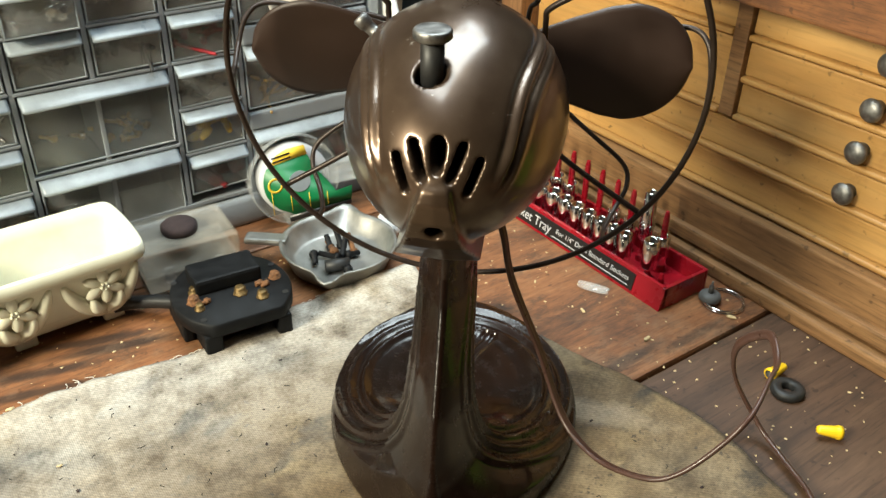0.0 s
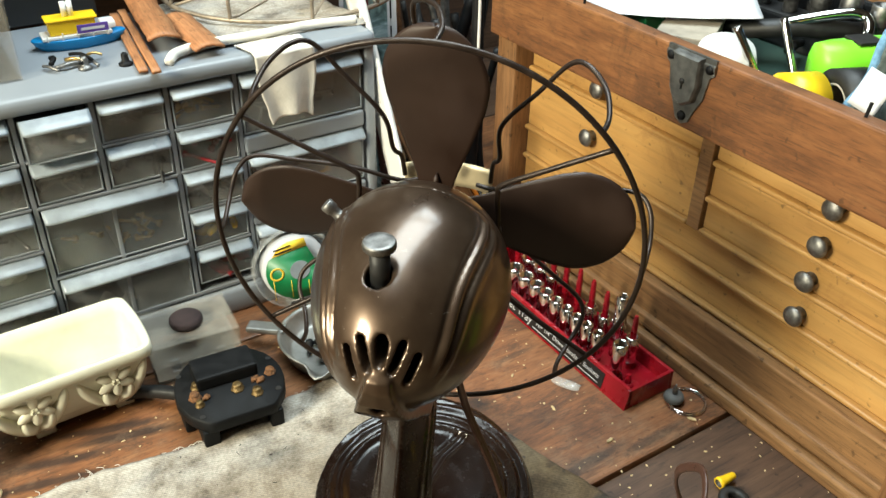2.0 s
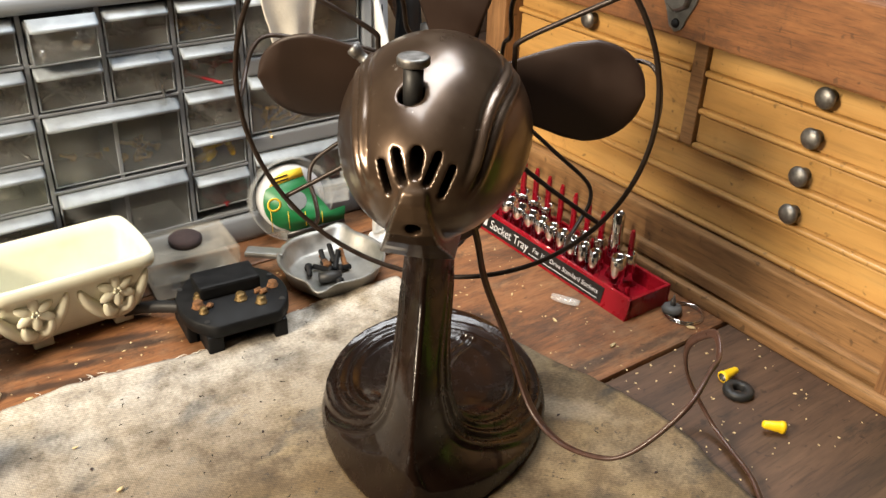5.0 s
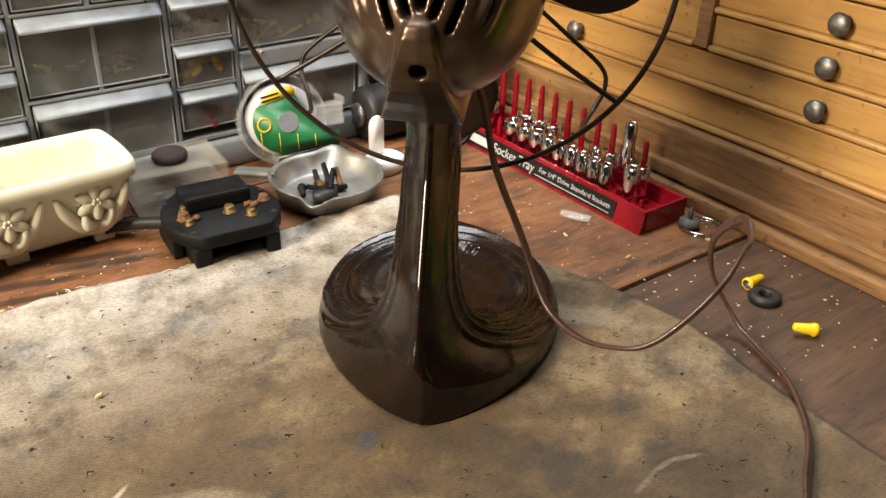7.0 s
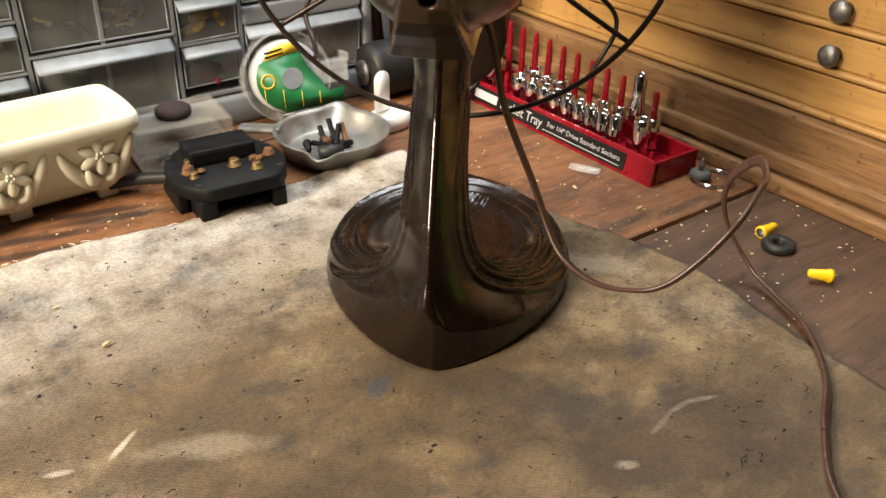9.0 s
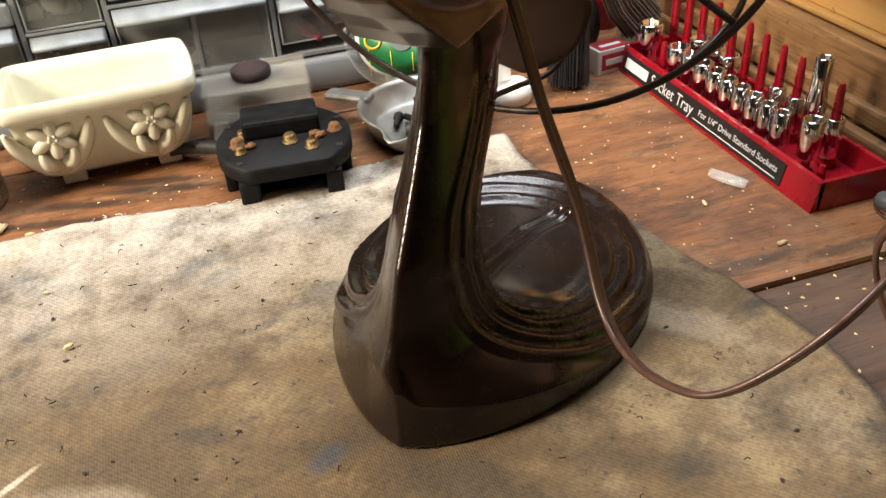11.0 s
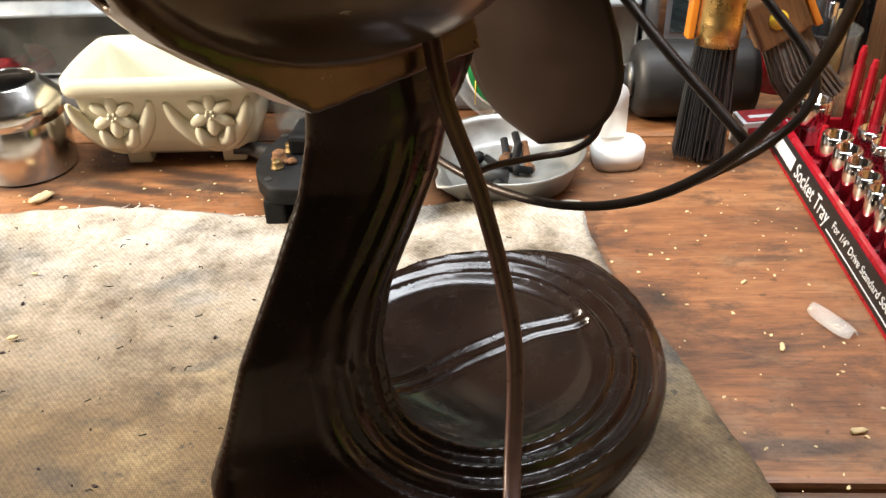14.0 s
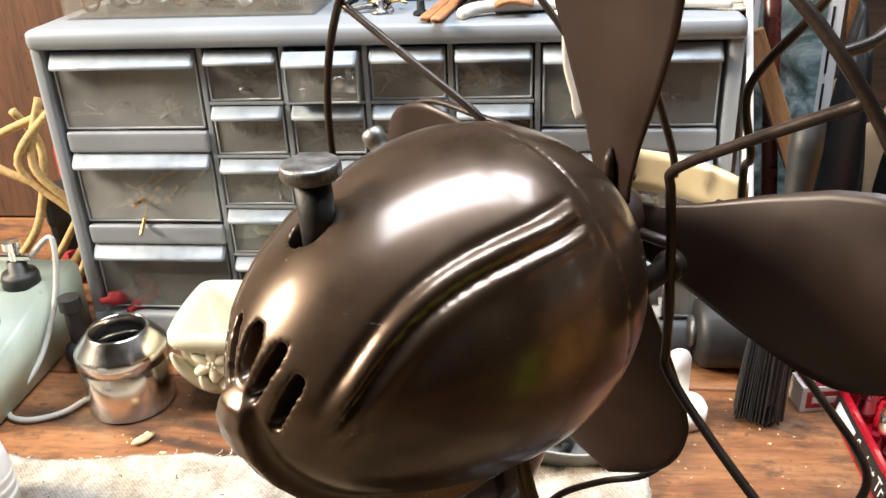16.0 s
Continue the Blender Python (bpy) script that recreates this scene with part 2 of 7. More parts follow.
label_black = plain("black_label", (0.010, 0.010, 0.010), 0.4, 0.0, 0.1, 60.0, 0.02)
green_card = plain("green_card", (0.012, 0.150, 0.045), 0.4, 0.0, 0.15, 60.0, 0.02)
yellow_card = plain("yellow_card", (0.80, 0.55, 0.04), 0.45, 0.0, 0.1, 60.0, 0.02)
purple_card = plain("purple_card", (0.10, 0.05, 0.30), 0.45, 0.0, 0.1, 60.0, 0.02)
grey_foam = plain("bent_cardboard", (0.34, 0.30, 0.24), 0.9, 0.0, 0.25, 60.0, 0.3)


def clear_build(tint, haze, rough):
    def build(nt, b):
        n1 = noise_tex(nt, coords(nt), 40.0, 5.0)
        b.inputs["Roughness"].default_value = rough
        b.inputs["IOR"].default_value = 1.38
        info = nt.nodes.new("ShaderNodeObjectInfo")
        clean = ramp(nt, n1, (0.35, GREY(1 - haze * 0.35)), (0.7, GREY(1 - haze * 0.7)))
        dusty = ramp(nt, n1, (0.35, GREY(1 - haze)), (0.7, GREY(max(0, 1 - haze * 2.2))))
        nt.links.new(mix(nt, info.outputs["Random"], clean, dusty), b.inputs["Transmission Weight"])
        b.inputs["Base Color"].default_value = (*tint, 1)
    return build


clear_drawer = mat("smoky_clear_plastic", clear_build((0.88, 0.91, 0.92), 0.13, 0.11))
lip_plastic = plain("frosted_lip_plastic", (0.27, 0.305, 0.34), 0.34, 0.0, 0.25, 60.0, 0.06)


def film_build(tint, see):
    """Thin clear plastic: mostly seen through, dusty in patches, glossy."""
    def build(nt, b):
        n1 = noise_tex(nt, coords(nt), 60.0, 6.0, 0.7)
        nt.links.new(ramp(nt, n1, (0.35, GREY(see)), (0.75, GREY(min(1, see * 2.2)))), b.inputs["Alpha"])
        b.inputs["Base Color"].default_value = (*tint, 1)
        b.inputs["Roughness"].default_value = 0.12
    return build


clear_box = mat("yellowed_clear_plastic", film_build((0.50, 0.46, 0.38), 0.11))
clear_film = mat("clear_plastic", film_build((0.80, 0.82, 0.80), 0.12))


def canvas_build(nt, b):
    v = coords(nt)
    big = noise_tex(nt, v, 6.5, 8.0, 0.66)
    mid = noise_tex(nt, v, 21.0, 9.0, 0.72)
    col = ramp(nt, big, (0.32, (0.100, 0.064, 0.030)), (0.50, (0.175, 0.122, 0.064)), (0.68, (0.30, 0.235, 0.150)))
    col = mix(nt, ramp(nt, mid, (0.46, GREY(0)), (0.64, GREY(0.9))), col, (0.085, 0.060, 0.036))
    patch = noise_tex(nt, coords(nt, (1.0, 1.5, 1), (0, 0, 0.6)), 9.0, 7.0, 0.62, 0.4)
    col = mix(nt, ramp(nt, patch, (0.47, GREY(0)), (0.60, GREY(0.62))), col, (0.066, 0.046, 0.027))
    col = mix(nt, ramp(nt, patch, (0.36, GREY(0.5)), (0.44, GREY(0))), col, (0.31, 0.235, 0.125))
    grime = noise_tex(nt, coords(nt, (1, 1.8, 1)), 19.0, 4.0, 0.55)
    col = mix(nt, ramp(nt, grime, (0.58, GREY(0)), (0.70, GREY(0.85))), col, (0.045, 0.040, 0.035))
    specks = noise_tex(nt, v, 170.0, 3.0, 0.6)
    col = mix(nt, ramp(nt, specks, (0.635, GREY(0)), (0.71, GREY(0.8))), col, (0.05, 0.042, 0.035))
    wobble = nt.nodes.new("ShaderNodeTexNoise")
    wobble.inputs["Scale"].default_value = 55.0
    wobble.inputs["Detail"].default_value = 5.0
    nt.links.new(v, wobble.inputs["Vector"])
    # oil marks, chalky scuffs, broad dark patches, each at a place on the cloth
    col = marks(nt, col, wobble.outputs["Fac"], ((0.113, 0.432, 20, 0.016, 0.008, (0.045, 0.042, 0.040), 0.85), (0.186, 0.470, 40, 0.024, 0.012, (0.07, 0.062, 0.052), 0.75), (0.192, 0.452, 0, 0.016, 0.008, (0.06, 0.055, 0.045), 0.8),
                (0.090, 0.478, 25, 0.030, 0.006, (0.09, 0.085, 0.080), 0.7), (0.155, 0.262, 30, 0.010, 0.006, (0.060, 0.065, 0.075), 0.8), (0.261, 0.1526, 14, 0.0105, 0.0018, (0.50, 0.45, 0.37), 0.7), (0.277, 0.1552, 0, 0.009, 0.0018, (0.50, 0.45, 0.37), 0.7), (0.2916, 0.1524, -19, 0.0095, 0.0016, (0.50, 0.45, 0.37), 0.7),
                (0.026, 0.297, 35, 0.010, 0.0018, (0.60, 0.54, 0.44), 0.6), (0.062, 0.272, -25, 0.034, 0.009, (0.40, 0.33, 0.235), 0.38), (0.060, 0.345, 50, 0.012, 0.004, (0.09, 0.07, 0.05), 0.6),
                # broad patches of darker brown in front of the fan base
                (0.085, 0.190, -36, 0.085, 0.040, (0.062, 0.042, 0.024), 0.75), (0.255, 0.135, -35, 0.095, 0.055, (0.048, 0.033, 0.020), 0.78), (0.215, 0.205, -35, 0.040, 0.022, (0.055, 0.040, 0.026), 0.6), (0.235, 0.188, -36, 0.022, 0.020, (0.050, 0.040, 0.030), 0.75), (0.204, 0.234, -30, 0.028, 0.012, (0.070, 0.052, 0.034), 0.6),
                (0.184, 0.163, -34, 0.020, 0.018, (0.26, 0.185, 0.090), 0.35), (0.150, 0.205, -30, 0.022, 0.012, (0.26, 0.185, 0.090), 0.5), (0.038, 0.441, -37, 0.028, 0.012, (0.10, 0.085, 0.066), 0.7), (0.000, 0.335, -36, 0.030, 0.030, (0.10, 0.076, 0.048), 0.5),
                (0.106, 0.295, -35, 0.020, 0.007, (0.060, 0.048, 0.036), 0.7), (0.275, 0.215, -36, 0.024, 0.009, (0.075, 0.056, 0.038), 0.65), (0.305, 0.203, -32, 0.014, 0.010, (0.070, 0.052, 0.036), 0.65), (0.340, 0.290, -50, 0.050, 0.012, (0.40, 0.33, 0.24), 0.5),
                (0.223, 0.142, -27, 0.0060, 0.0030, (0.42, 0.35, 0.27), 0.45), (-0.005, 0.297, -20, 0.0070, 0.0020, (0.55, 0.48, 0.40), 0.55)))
    # towards the hem along the back the cloth blends to nearly white
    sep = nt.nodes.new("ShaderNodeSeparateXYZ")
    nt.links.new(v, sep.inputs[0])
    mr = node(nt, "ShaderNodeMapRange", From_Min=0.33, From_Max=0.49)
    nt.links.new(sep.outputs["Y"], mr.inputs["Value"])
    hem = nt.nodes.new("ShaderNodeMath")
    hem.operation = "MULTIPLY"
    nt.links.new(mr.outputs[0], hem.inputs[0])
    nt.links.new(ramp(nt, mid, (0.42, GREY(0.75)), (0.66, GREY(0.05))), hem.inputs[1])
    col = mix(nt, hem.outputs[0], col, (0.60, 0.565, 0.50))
    twill = nt.nodes.new("ShaderNodeTexWave")
    twill.inputs["Scale"].default_value = 230.0
    twill.inputs["Distortion"].default_value = 1.5
    twill.inputs["Detail"].default_value = 3.0
    twill.bands_direction = "DIAGONAL"
    nt.links.new(coords(nt, (1, 1, 0)), twill.inputs["Vector"])
    col = mix(nt, 0.30, col, ramp(nt, twill.outputs["Fac"], (0.1, GREY(0.55)), (0.8, GREY(1.12))), "MULTIPLY")
    lint = noise_tex(nt, v, 420.0, 4.0, 0.7)
    col = mix(nt, 0.5, col, ramp(nt, lint, (0.36, GREY(0.45)), (0.60, GREY(1.1))), "MULTIPLY")
    nt.links.new(col, b.inputs["Base Color"])
    b.inputs["Roughness"].default_value = 0.92
    weave = nt.nodes.new("ShaderNodeTexWave")
    weave.inputs["Scale"].default_value = 260.0
    weave.inputs["Distortion"].default_value = 1.2
    weave.bands_direction = "X"
    nt.links.new(v, weave.inputs["Vector"])
    weave2 = nt.nodes.new("ShaderNodeTexWave")
    weave2.inputs["Scale"].default_value = 260.0
    weave2.inputs["Distortion"].default_value = 1.2
    weave2.bands_direction = "Y"
    nt.links.new(v, weave2.inputs["Vector"])
    bump(nt, b, mix(nt, 0.5, weave.outputs["Color"], weave2.outputs["Color"]), 0.28, 0.0008)


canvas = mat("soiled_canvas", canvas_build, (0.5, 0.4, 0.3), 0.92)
rag_white = plain("white_cotton", (0.68, 0.65, 0.58), 0.95, 0.0, 0.15, 50.0, 0.6)
towel_mat = plain("grey_terry", (0.105, 0.130, 0.118), 0.95, 0.0, 0.5, 260.0, 1.0)
towel_blue = plain("blue_terry", (0.16, 0.30, 0.45), 0.95, 0.0, 0.4, 260.0, 1.0)


# ---- mesh helpers ----
def smooth(bm):
    for f in bm.faces:
        f.smooth = True
    return bm


def mesh_of(name, bm, material):
    me = bpy.data.meshes.new(name)
    bm.normal_update()
    bm.to_mesh(me)
    bm.free()
    for m in (material if isinstance(material, (list, tuple)) else [material]):
        me.materials.append(m)
    return me


def part(name, bm, material, parent, label=""):
    ob = new(name, mesh_of(name, bm, material))
    ob.parent = parent
    return tagged(ob, label)


def thing(name, label, category, at=(0, 0, 0), turn=0.0, group="", kind=""):
    ob = new(name)
    ob.empty_display_size = 0.01
    ob.matrix_world = pose(*at, 0, 0, turn)
    return tagged(ob, label, category, group, kind)


def solid(name, bm, material, label, category, m=None, group="", kind=""):
    ob = new(name, mesh_of(name, bm, material))
    if m is not None:
        ob.matrix_world = m
    return tagged(ob, label, category, group, kind)


def box(x0, x1, y0, y1, z0, z1, bevel=0.0, bm=None, seg=2):
    own = bmesh.new()
    bmesh.ops.create_cube(own, size=1.0)
    for v in own.verts:
        v.co = Vector((x0 + (v.co.x + 0.5) * (x1 - x0), y0 + (v.co.y + 0.5) * (y1 - y0), z0 + (v.co.z + 0.5) * (z1 - z0)))
    if bevel:
        bmesh.ops.bevel(own, geom=list(own.edges), offset=bevel, segments=seg, affect="EDGES", profile=0.6)
    return join(bm, own)


def join(bm, own):
    if bm is None:
        return own
    me = bpy.data.meshes.new("tmp")
    own.to_mesh(me)
    own.free()
    bm.from_mesh(me)
    bpy.data.meshes.remove(me)
    return bm


def move(bm, m):
    bmesh.ops.transform(bm, matrix=m, verts=bm.verts)
    return bm


def lathe(profile, n=32, cap=True):
    """Turn (radius, z) pairs round the z axis."""
    bm = bmesh.new()
    rings = []
    for r, z in profile:
        if r < 1e-6:
            rings.append([bm.verts.new((0, 0, z))])
        else:
            rings.append([bm.verts.new((r * math.cos(2 * math.pi * i / n), r * math.sin(2 * math.pi * i / n), z)) for i in range(n)])
    for a, b in zip(rings, rings[1:]):
        for i in range(n):
            j = (i + 1) % n
            if len(a) == 1 and len(b) == 1:
                continue
            if len(a) == 1:
                bm.faces.new((a[0], b[i], b[j]))
            elif len(b) == 1:
                bm.faces.new((a[i], b[0], a[j]))
            else:
                bm.faces.new((a[i], b[i], b[j], a[j]))
    if cap:
        for r in (rings[0], rings[-1]):
            if len(r) > 1:
                bm.faces.new(r)
    bmesh.ops.recalc_face_normals(bm, faces=bm.faces)
    return bm


def curve_points(pts, per=10, closed=False):
    """A smooth line through the points (Catmull-Rom)."""
    pts = [Vector(p) for p in pts]
    n = len(pts)
    out = []
    for i in range(n if closed else n - 1):
        p0, p1, p2, p3 = (pts[(i + k) % n] if closed else pts[min(max(i + k, 0), n - 1)] for k in (-1, 0, 1, 2))
        for k in range(per):
            t = k / per
            out.append(0.5 * (2 * p1 + (p2 - p0) * t + (2 * p0 - 5 * p1 + 4 * p2 - p3) * t * t + (3 * p1 - p0 - 3 * p2 + p3) * t ** 3))
    if not closed:
        out.append(pts[-1])
    return out


def tube(points, r, n=8, closed=False, section=None, radii=None):
    """Sweep a round (or given) section along a line."""
    bm = bmesh.new()
    pts = [Vector(p) for p in points]
    m = len(pts)
    rings = []
    up = Vector((0.13, 0.21, 0.97)).normalized()
    prev = None
    for i, p in enumerate(pts):
        q0 = pts[(i - 1) % m] if closed or i else p
        q1 = pts[(i + 1) % m] if closed or i < m - 1 else p
        t = (q1 - q0).normalized()
        if prev is None:
            side = t.cross(up)
            if side.length < 1e-3:
                side = t.cross(Vector((1, 0, 0)))
            side.normalize()
        else:
            side = (prev - t * prev.dot(t)).normalized()
        prev = side
        nor = side.cross(t)
        rr = radii[i] if radii else r
        sec = section or [(math.cos(2 * math.pi * k / n), math.sin(2 * math.pi * k / n)) for k in range(n)]
        rings.append([bm.verts.new(p + (side * a + nor * b) * rr) for a, b in sec])
    k = len(rings[0])
    for i in range(m if closed else m - 1):
        a, b = rings[i], rings[(i + 1) % m]
        for j in range(k):
            bm.faces.new((a[j], a[(j + 1) % k], b[(j + 1) % k], b[j]))
    if not closed:
        bm.faces.new(rings[0])
        bm.faces.new(list(reversed(rings[-1])))
    bmesh.ops.recalc_face_normals(bm, faces=bm.faces)
    return smooth(bm)


def sheet(nu, nv, fn):
    """A surface over the unit square; fn(u, v) gives the place."""
    bm = bmesh.new()
    g = [[bm.verts.new(fn(i / nu, j / nv)) for j in range(nv + 1)] for i in range(nu + 1)]
    for i in range(nu):
        for j in range(nv):
            bm.faces.new((g[i][j], g[i + 1][j], g[i + 1][j + 1], g[i][j + 1]))
    return smooth(bm)


def thick(bm, t):
    """Give a sheet a thickness along its normals, with closed rims."""
    bm.normal_update()
    faces = list(bm.faces)
    rim = [(e.verts[0], e.verts[1], e.link_loops[0].vert is e.verts[0]) for e in bm.edges if len(e.link_faces) == 1]
    twin = {v: bm.verts.new(v.co + v.normal * t) for v in list(bm.verts)}
    for f in faces:
        bm.faces.new([twin[v] for v in reversed(f.verts)])
    for a, b, same in rim:
        if not same:
            a, b = b, a
        bm.faces.new((b, a, twin[a], twin[b]))
    bmesh.ops.recalc_face_normals(bm, faces=bm.faces)
    return smooth(bm)


def skin(field, lo, hi, step):
    """The zero surface of field(x, y, z), as a smooth quad net."""
    ax = [np.arange(a, b + step, step) for a, b in zip(lo, hi)]
    X, Y, Z = np.meshgrid(*ax, indexing="ij")
    f = field(X, Y, Z).astype(np.float32)
    s = f < 0
    c = [slice(0, -1), slice(1, None)]
    corner = [(i, j, k) for i in (0, 1) for j in (0, 1) for k in (0, 1)]
    S = [s[c[i], c[j], c[k]] for i, j, k in corner]
    count = sum(x.astype(np.int8) for x in S)
    live = (count > 0) & (count < 8)
    idx = np.argwhere(live)
    ident = -np.ones(live.shape, dtype=np.int64)
    ident[live] = np.arange(len(idx))
    acc, num = np.zeros((len(idx), 3)), np.zeros(len(idx))
    val = {q: f[tuple((idx + q).T)] for q in corner}
    for q in corner:
        for a in range(3):
            if q[a] == 0:
                w = tuple(1 if b == a else q[b] for b in range(3))
                f0, f1 = val[q], val[w]
                cross = (f0 < 0) != (f1 < 0)
                t = np.where(cross, f0 / np.where(cross, f0 - f1, 1), 0)
                p = np.tile(np.array(q, float), (len(idx), 1))
                p[:, a] = t
                acc[cross] += p[cross]
                num[cross] += 1
    verts = (idx + acc / num[:, None]) * step + np.array(lo)
    faces = []
    for a in range(3):
        b, d = [(1, 2), (2, 0), (0, 1)][a]
        sl0, sl1 = [slice(None)] * 3, [slice(None)] * 3
        sl0[a], sl1[a] = slice(0, -1), slice(1, None)
        e0, e1 = s[tuple(sl0)], s[tuple(sl1)]
        for flip, e in ((False, np.argwhere(e0 & ~e1)), (True, np.argwhere(~e0 & e1))):
            ok = (e[:, b] > 0) & (e[:, d] > 0) & (e[:, b] < f.shape[b] - 1) & (e[:, d] < f.shape[d] - 1)
            e = e[ok]
            quad = []
            for db, dd in ((0, 0), (-1, 0), (-1, -1), (0, -1)):
                o = e.copy()
                o[:, b] += db
                o[:, d] += dd
                quad.append(ident[tuple(o.T)])
            q = np.stack(quad, 1)
            faces.append(q[:, ::-1] if flip else q)
    faces = np.concatenate(faces)
    faces = faces[(faces >= 0).all(1)]
    me = bpy.data.meshes.new("skin")
    me.from_pydata(verts.tolist(), [], faces[:, ::-1].tolist())
    bm = bmesh.new()
    bm.from_mesh(me)
    bpy.data.meshes.remove(me)
    bmesh.ops.recalc_face_normals(bm, faces=bm.faces)
    for again in range(2):
        bmesh.ops.smooth_vert(bm, verts=bm.verts, factor=0.5, use_axis_x=True, use_axis_y=True, use_axis_z=True)
    return smooth(bm)


def smin(a, b, k):
    h = np.clip(0.5 + 0.5 * (b - a) / k, 0, 1)
    return b * (1 - h) + a * h - k * h * (1 - h)


def ball_cone(X, Y, Z, a, b, ra, rb, sx=1.0, sy=1.0):
    """Distance to a tapered rod from a to b; sx, sy stretch its section."""
    ax, ay, az = a
    bx, by, bz = b
    px, py, pz = (X - ax) / sx, (Y - ay) / sy, Z - az
    dx, dy, dz = (bx - ax) / sx, (by - ay) / sy, bz - az
    t = np.clip((px * dx + py * dy + pz * dz) / (dx * dx + dy * dy + dz * dz), 0, 1)
    return np.sqrt((px - dx * t) ** 2 + (py - dy * t) ** 2 + (pz - dz * t) ** 2) - (ra + (rb - ra) * t)


def lettering(name, text, size, m, material, parent, depth=0.0003, width=None):
    cu = bpy.data.curves.new(name, "FONT")
    cu.body, cu.size, cu.extrude = text, size, depth
    cu.align_x, cu.align_y = "LEFT", "CENTER"
    ob = bpy.data.objects.new(name, cu)
    scene.collection.objects.link(ob)
    bpy.context.view_layer.update()
    me = bpy.data.meshes.new_from_object(ob.evaluated_get(bpy.context.evaluated_depsgraph_get()))
    bpy.data.objects.remove(ob)
    bpy.data.curves.remove(cu)
    me.materials.clear()
    me.materials.append(material)
    out = new(name, me)
    xs = [v.co.x for v in me.vertices]
    k = (width / (max(xs) - min(xs))) if width else 1.0
    out.parent = parent
    out.matrix_local = m @ Matrix.Diagonal((k, 1, 1, 1))
    return out


# ---- structure: workbench and room ----
bench = thing("workbench", "worn stained wooden workbench top of wide planks", "workbench", kind="structure")
ground = solid("floor", box(-3, 4, -3, 3.2, -0.95, -0.90), plain("concrete_floor", (0.22, 0.21, 0.20), 0.8, 0, 0.2, 5.0), "grey concrete floor", "floor", kind="structure")
solid("wall_north", box(-3, 4, 1.35, 1.45, -0.9, 1.9), room_wall, "dim brown workshop wall", "wall", kind="structure")
solid("wall_south", box(-3, 4, -3.0, -2.9, -0.9, 1.9), room_wall, "dim brown workshop wall", "wall", kind="structure")
solid("wall_east", box(3.9, 4.0, -2.9, 1.35, -0.9, 1.9), room_wall, "dim brown workshop wall", "wall", kind="structure")
solid("wall_west", box(-3.0, -2.9, -2.9, 1.35, -0.9, 1.9), room_wall, "dim brown workshop wall", "wall", kind="structure")
solid("ceiling", box(-3, 4, -3, 1.45, 1.9, 2.0), room_wall, "plain workshop ceiling", "ceiling", kind="structure")
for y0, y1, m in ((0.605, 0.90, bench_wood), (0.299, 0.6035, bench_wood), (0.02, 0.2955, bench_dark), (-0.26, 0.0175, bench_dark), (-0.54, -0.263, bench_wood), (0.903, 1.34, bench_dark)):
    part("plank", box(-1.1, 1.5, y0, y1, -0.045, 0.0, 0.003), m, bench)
part("bearer", box(-1.1, 1.5, -0.54, 1.34, -0.12, -0.05), bench_dark, bench)
for lx in (-1.0, 1.4):
    for ly in (-0.45, 1.25):
        part("leg", box(lx - 0.045, lx + 0.045, ly - 0.045, ly + 0.045, -0.90, -0.12, 0.004), bench_dark, bench)

# ---- canvas cloth ----
EDGE_Y = [-0.40, 0.06, 0.10, 0.15, 0.19, 0.21, 0.25, 0.29, 0.33, 0.367, 0.427, 0.47, 0.515]
EDGE_X = [0.39, 0.385, 0.384, 0.386, 0.390, 0.396, 0.397, 0.389, 0.377, 0.368, 0.347, 0.338, 0.333]


def cloth_place(u, v):
    x = -0.42 + u * 0.76
    back = 0.503 + 0.006 * math.sin(x * 31) + 0.0035 * noise.noise((x * 70, 0, 3)) + (0.007 if x > 0.27 else 0)
    y = -0.38 + v * (back + 0.38)
    right = float(np.interp(y, EDGE_Y, EDGE_X)) + 0.0012 * noise.noise((y * 220, 1, 0))
    x = -0.42 + u * (right + 0.42)
    z = 0.0028 + 0.0012 * noise.noise((x * 16, y * 16, 0)) + 0.0006 * noise.noise((x * 45, y * 45, 2))
    hem = max(0, 1 - abs(back - y - 0.004) / 0.008)
    z += 0.0020 * hem + 0.002 * hem * noise.noise((x * 40, 7, 0))
    # folded corner and two creases
    if x > 0.275 and y > 0.485:
        z += 0.004 * min(1, (x - 0.275) / 0.01) * min(1, (y - 0.485) / 0.008)
    d = (x - 0.352) * 0.55 + (y - 0.325) * 0.84
    along = (x - 0.352) * 0.84 - (y - 0.325) * 0.55
    if -0.03 < along < 0.05:
        z += 0.0045 * math.exp(-(d / 0.005) ** 2) * (1 - abs(along - 0.01) / 0.042)
    return (x, y, max(z, 0.0018))


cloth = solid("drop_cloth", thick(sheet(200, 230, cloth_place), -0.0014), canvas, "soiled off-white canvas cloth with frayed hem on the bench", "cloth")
loose = bmesh.new()
random.seed(4)
for i in range(90):
    x = random.uniform(-0.2, 0.335)
    y = 0.503 + 0.006 * math.sin(x * 31) + (0.007 if x > 0.27 else 0)
    a = random.uniform(0.3, 2.8)
    L = random.uniform(0.003, 0.010)
    z = 0.003
    pts = [(x, y - 0.002, z), (x + math.cos(a) * L * 0.5, y + math.sin(a) * L * 0.5, z - 0.0008), (x + math.cos(a + 0.6) * L, y + abs(math.sin(a + 0.5)) * L, 0.0006)]
    join(loose, tube(curve_points(pts, 3), 0.00025, 4))
part("frayed_threads", loose, rag_white, cloth, "loose white hem threads")["kind"] = "stuff"

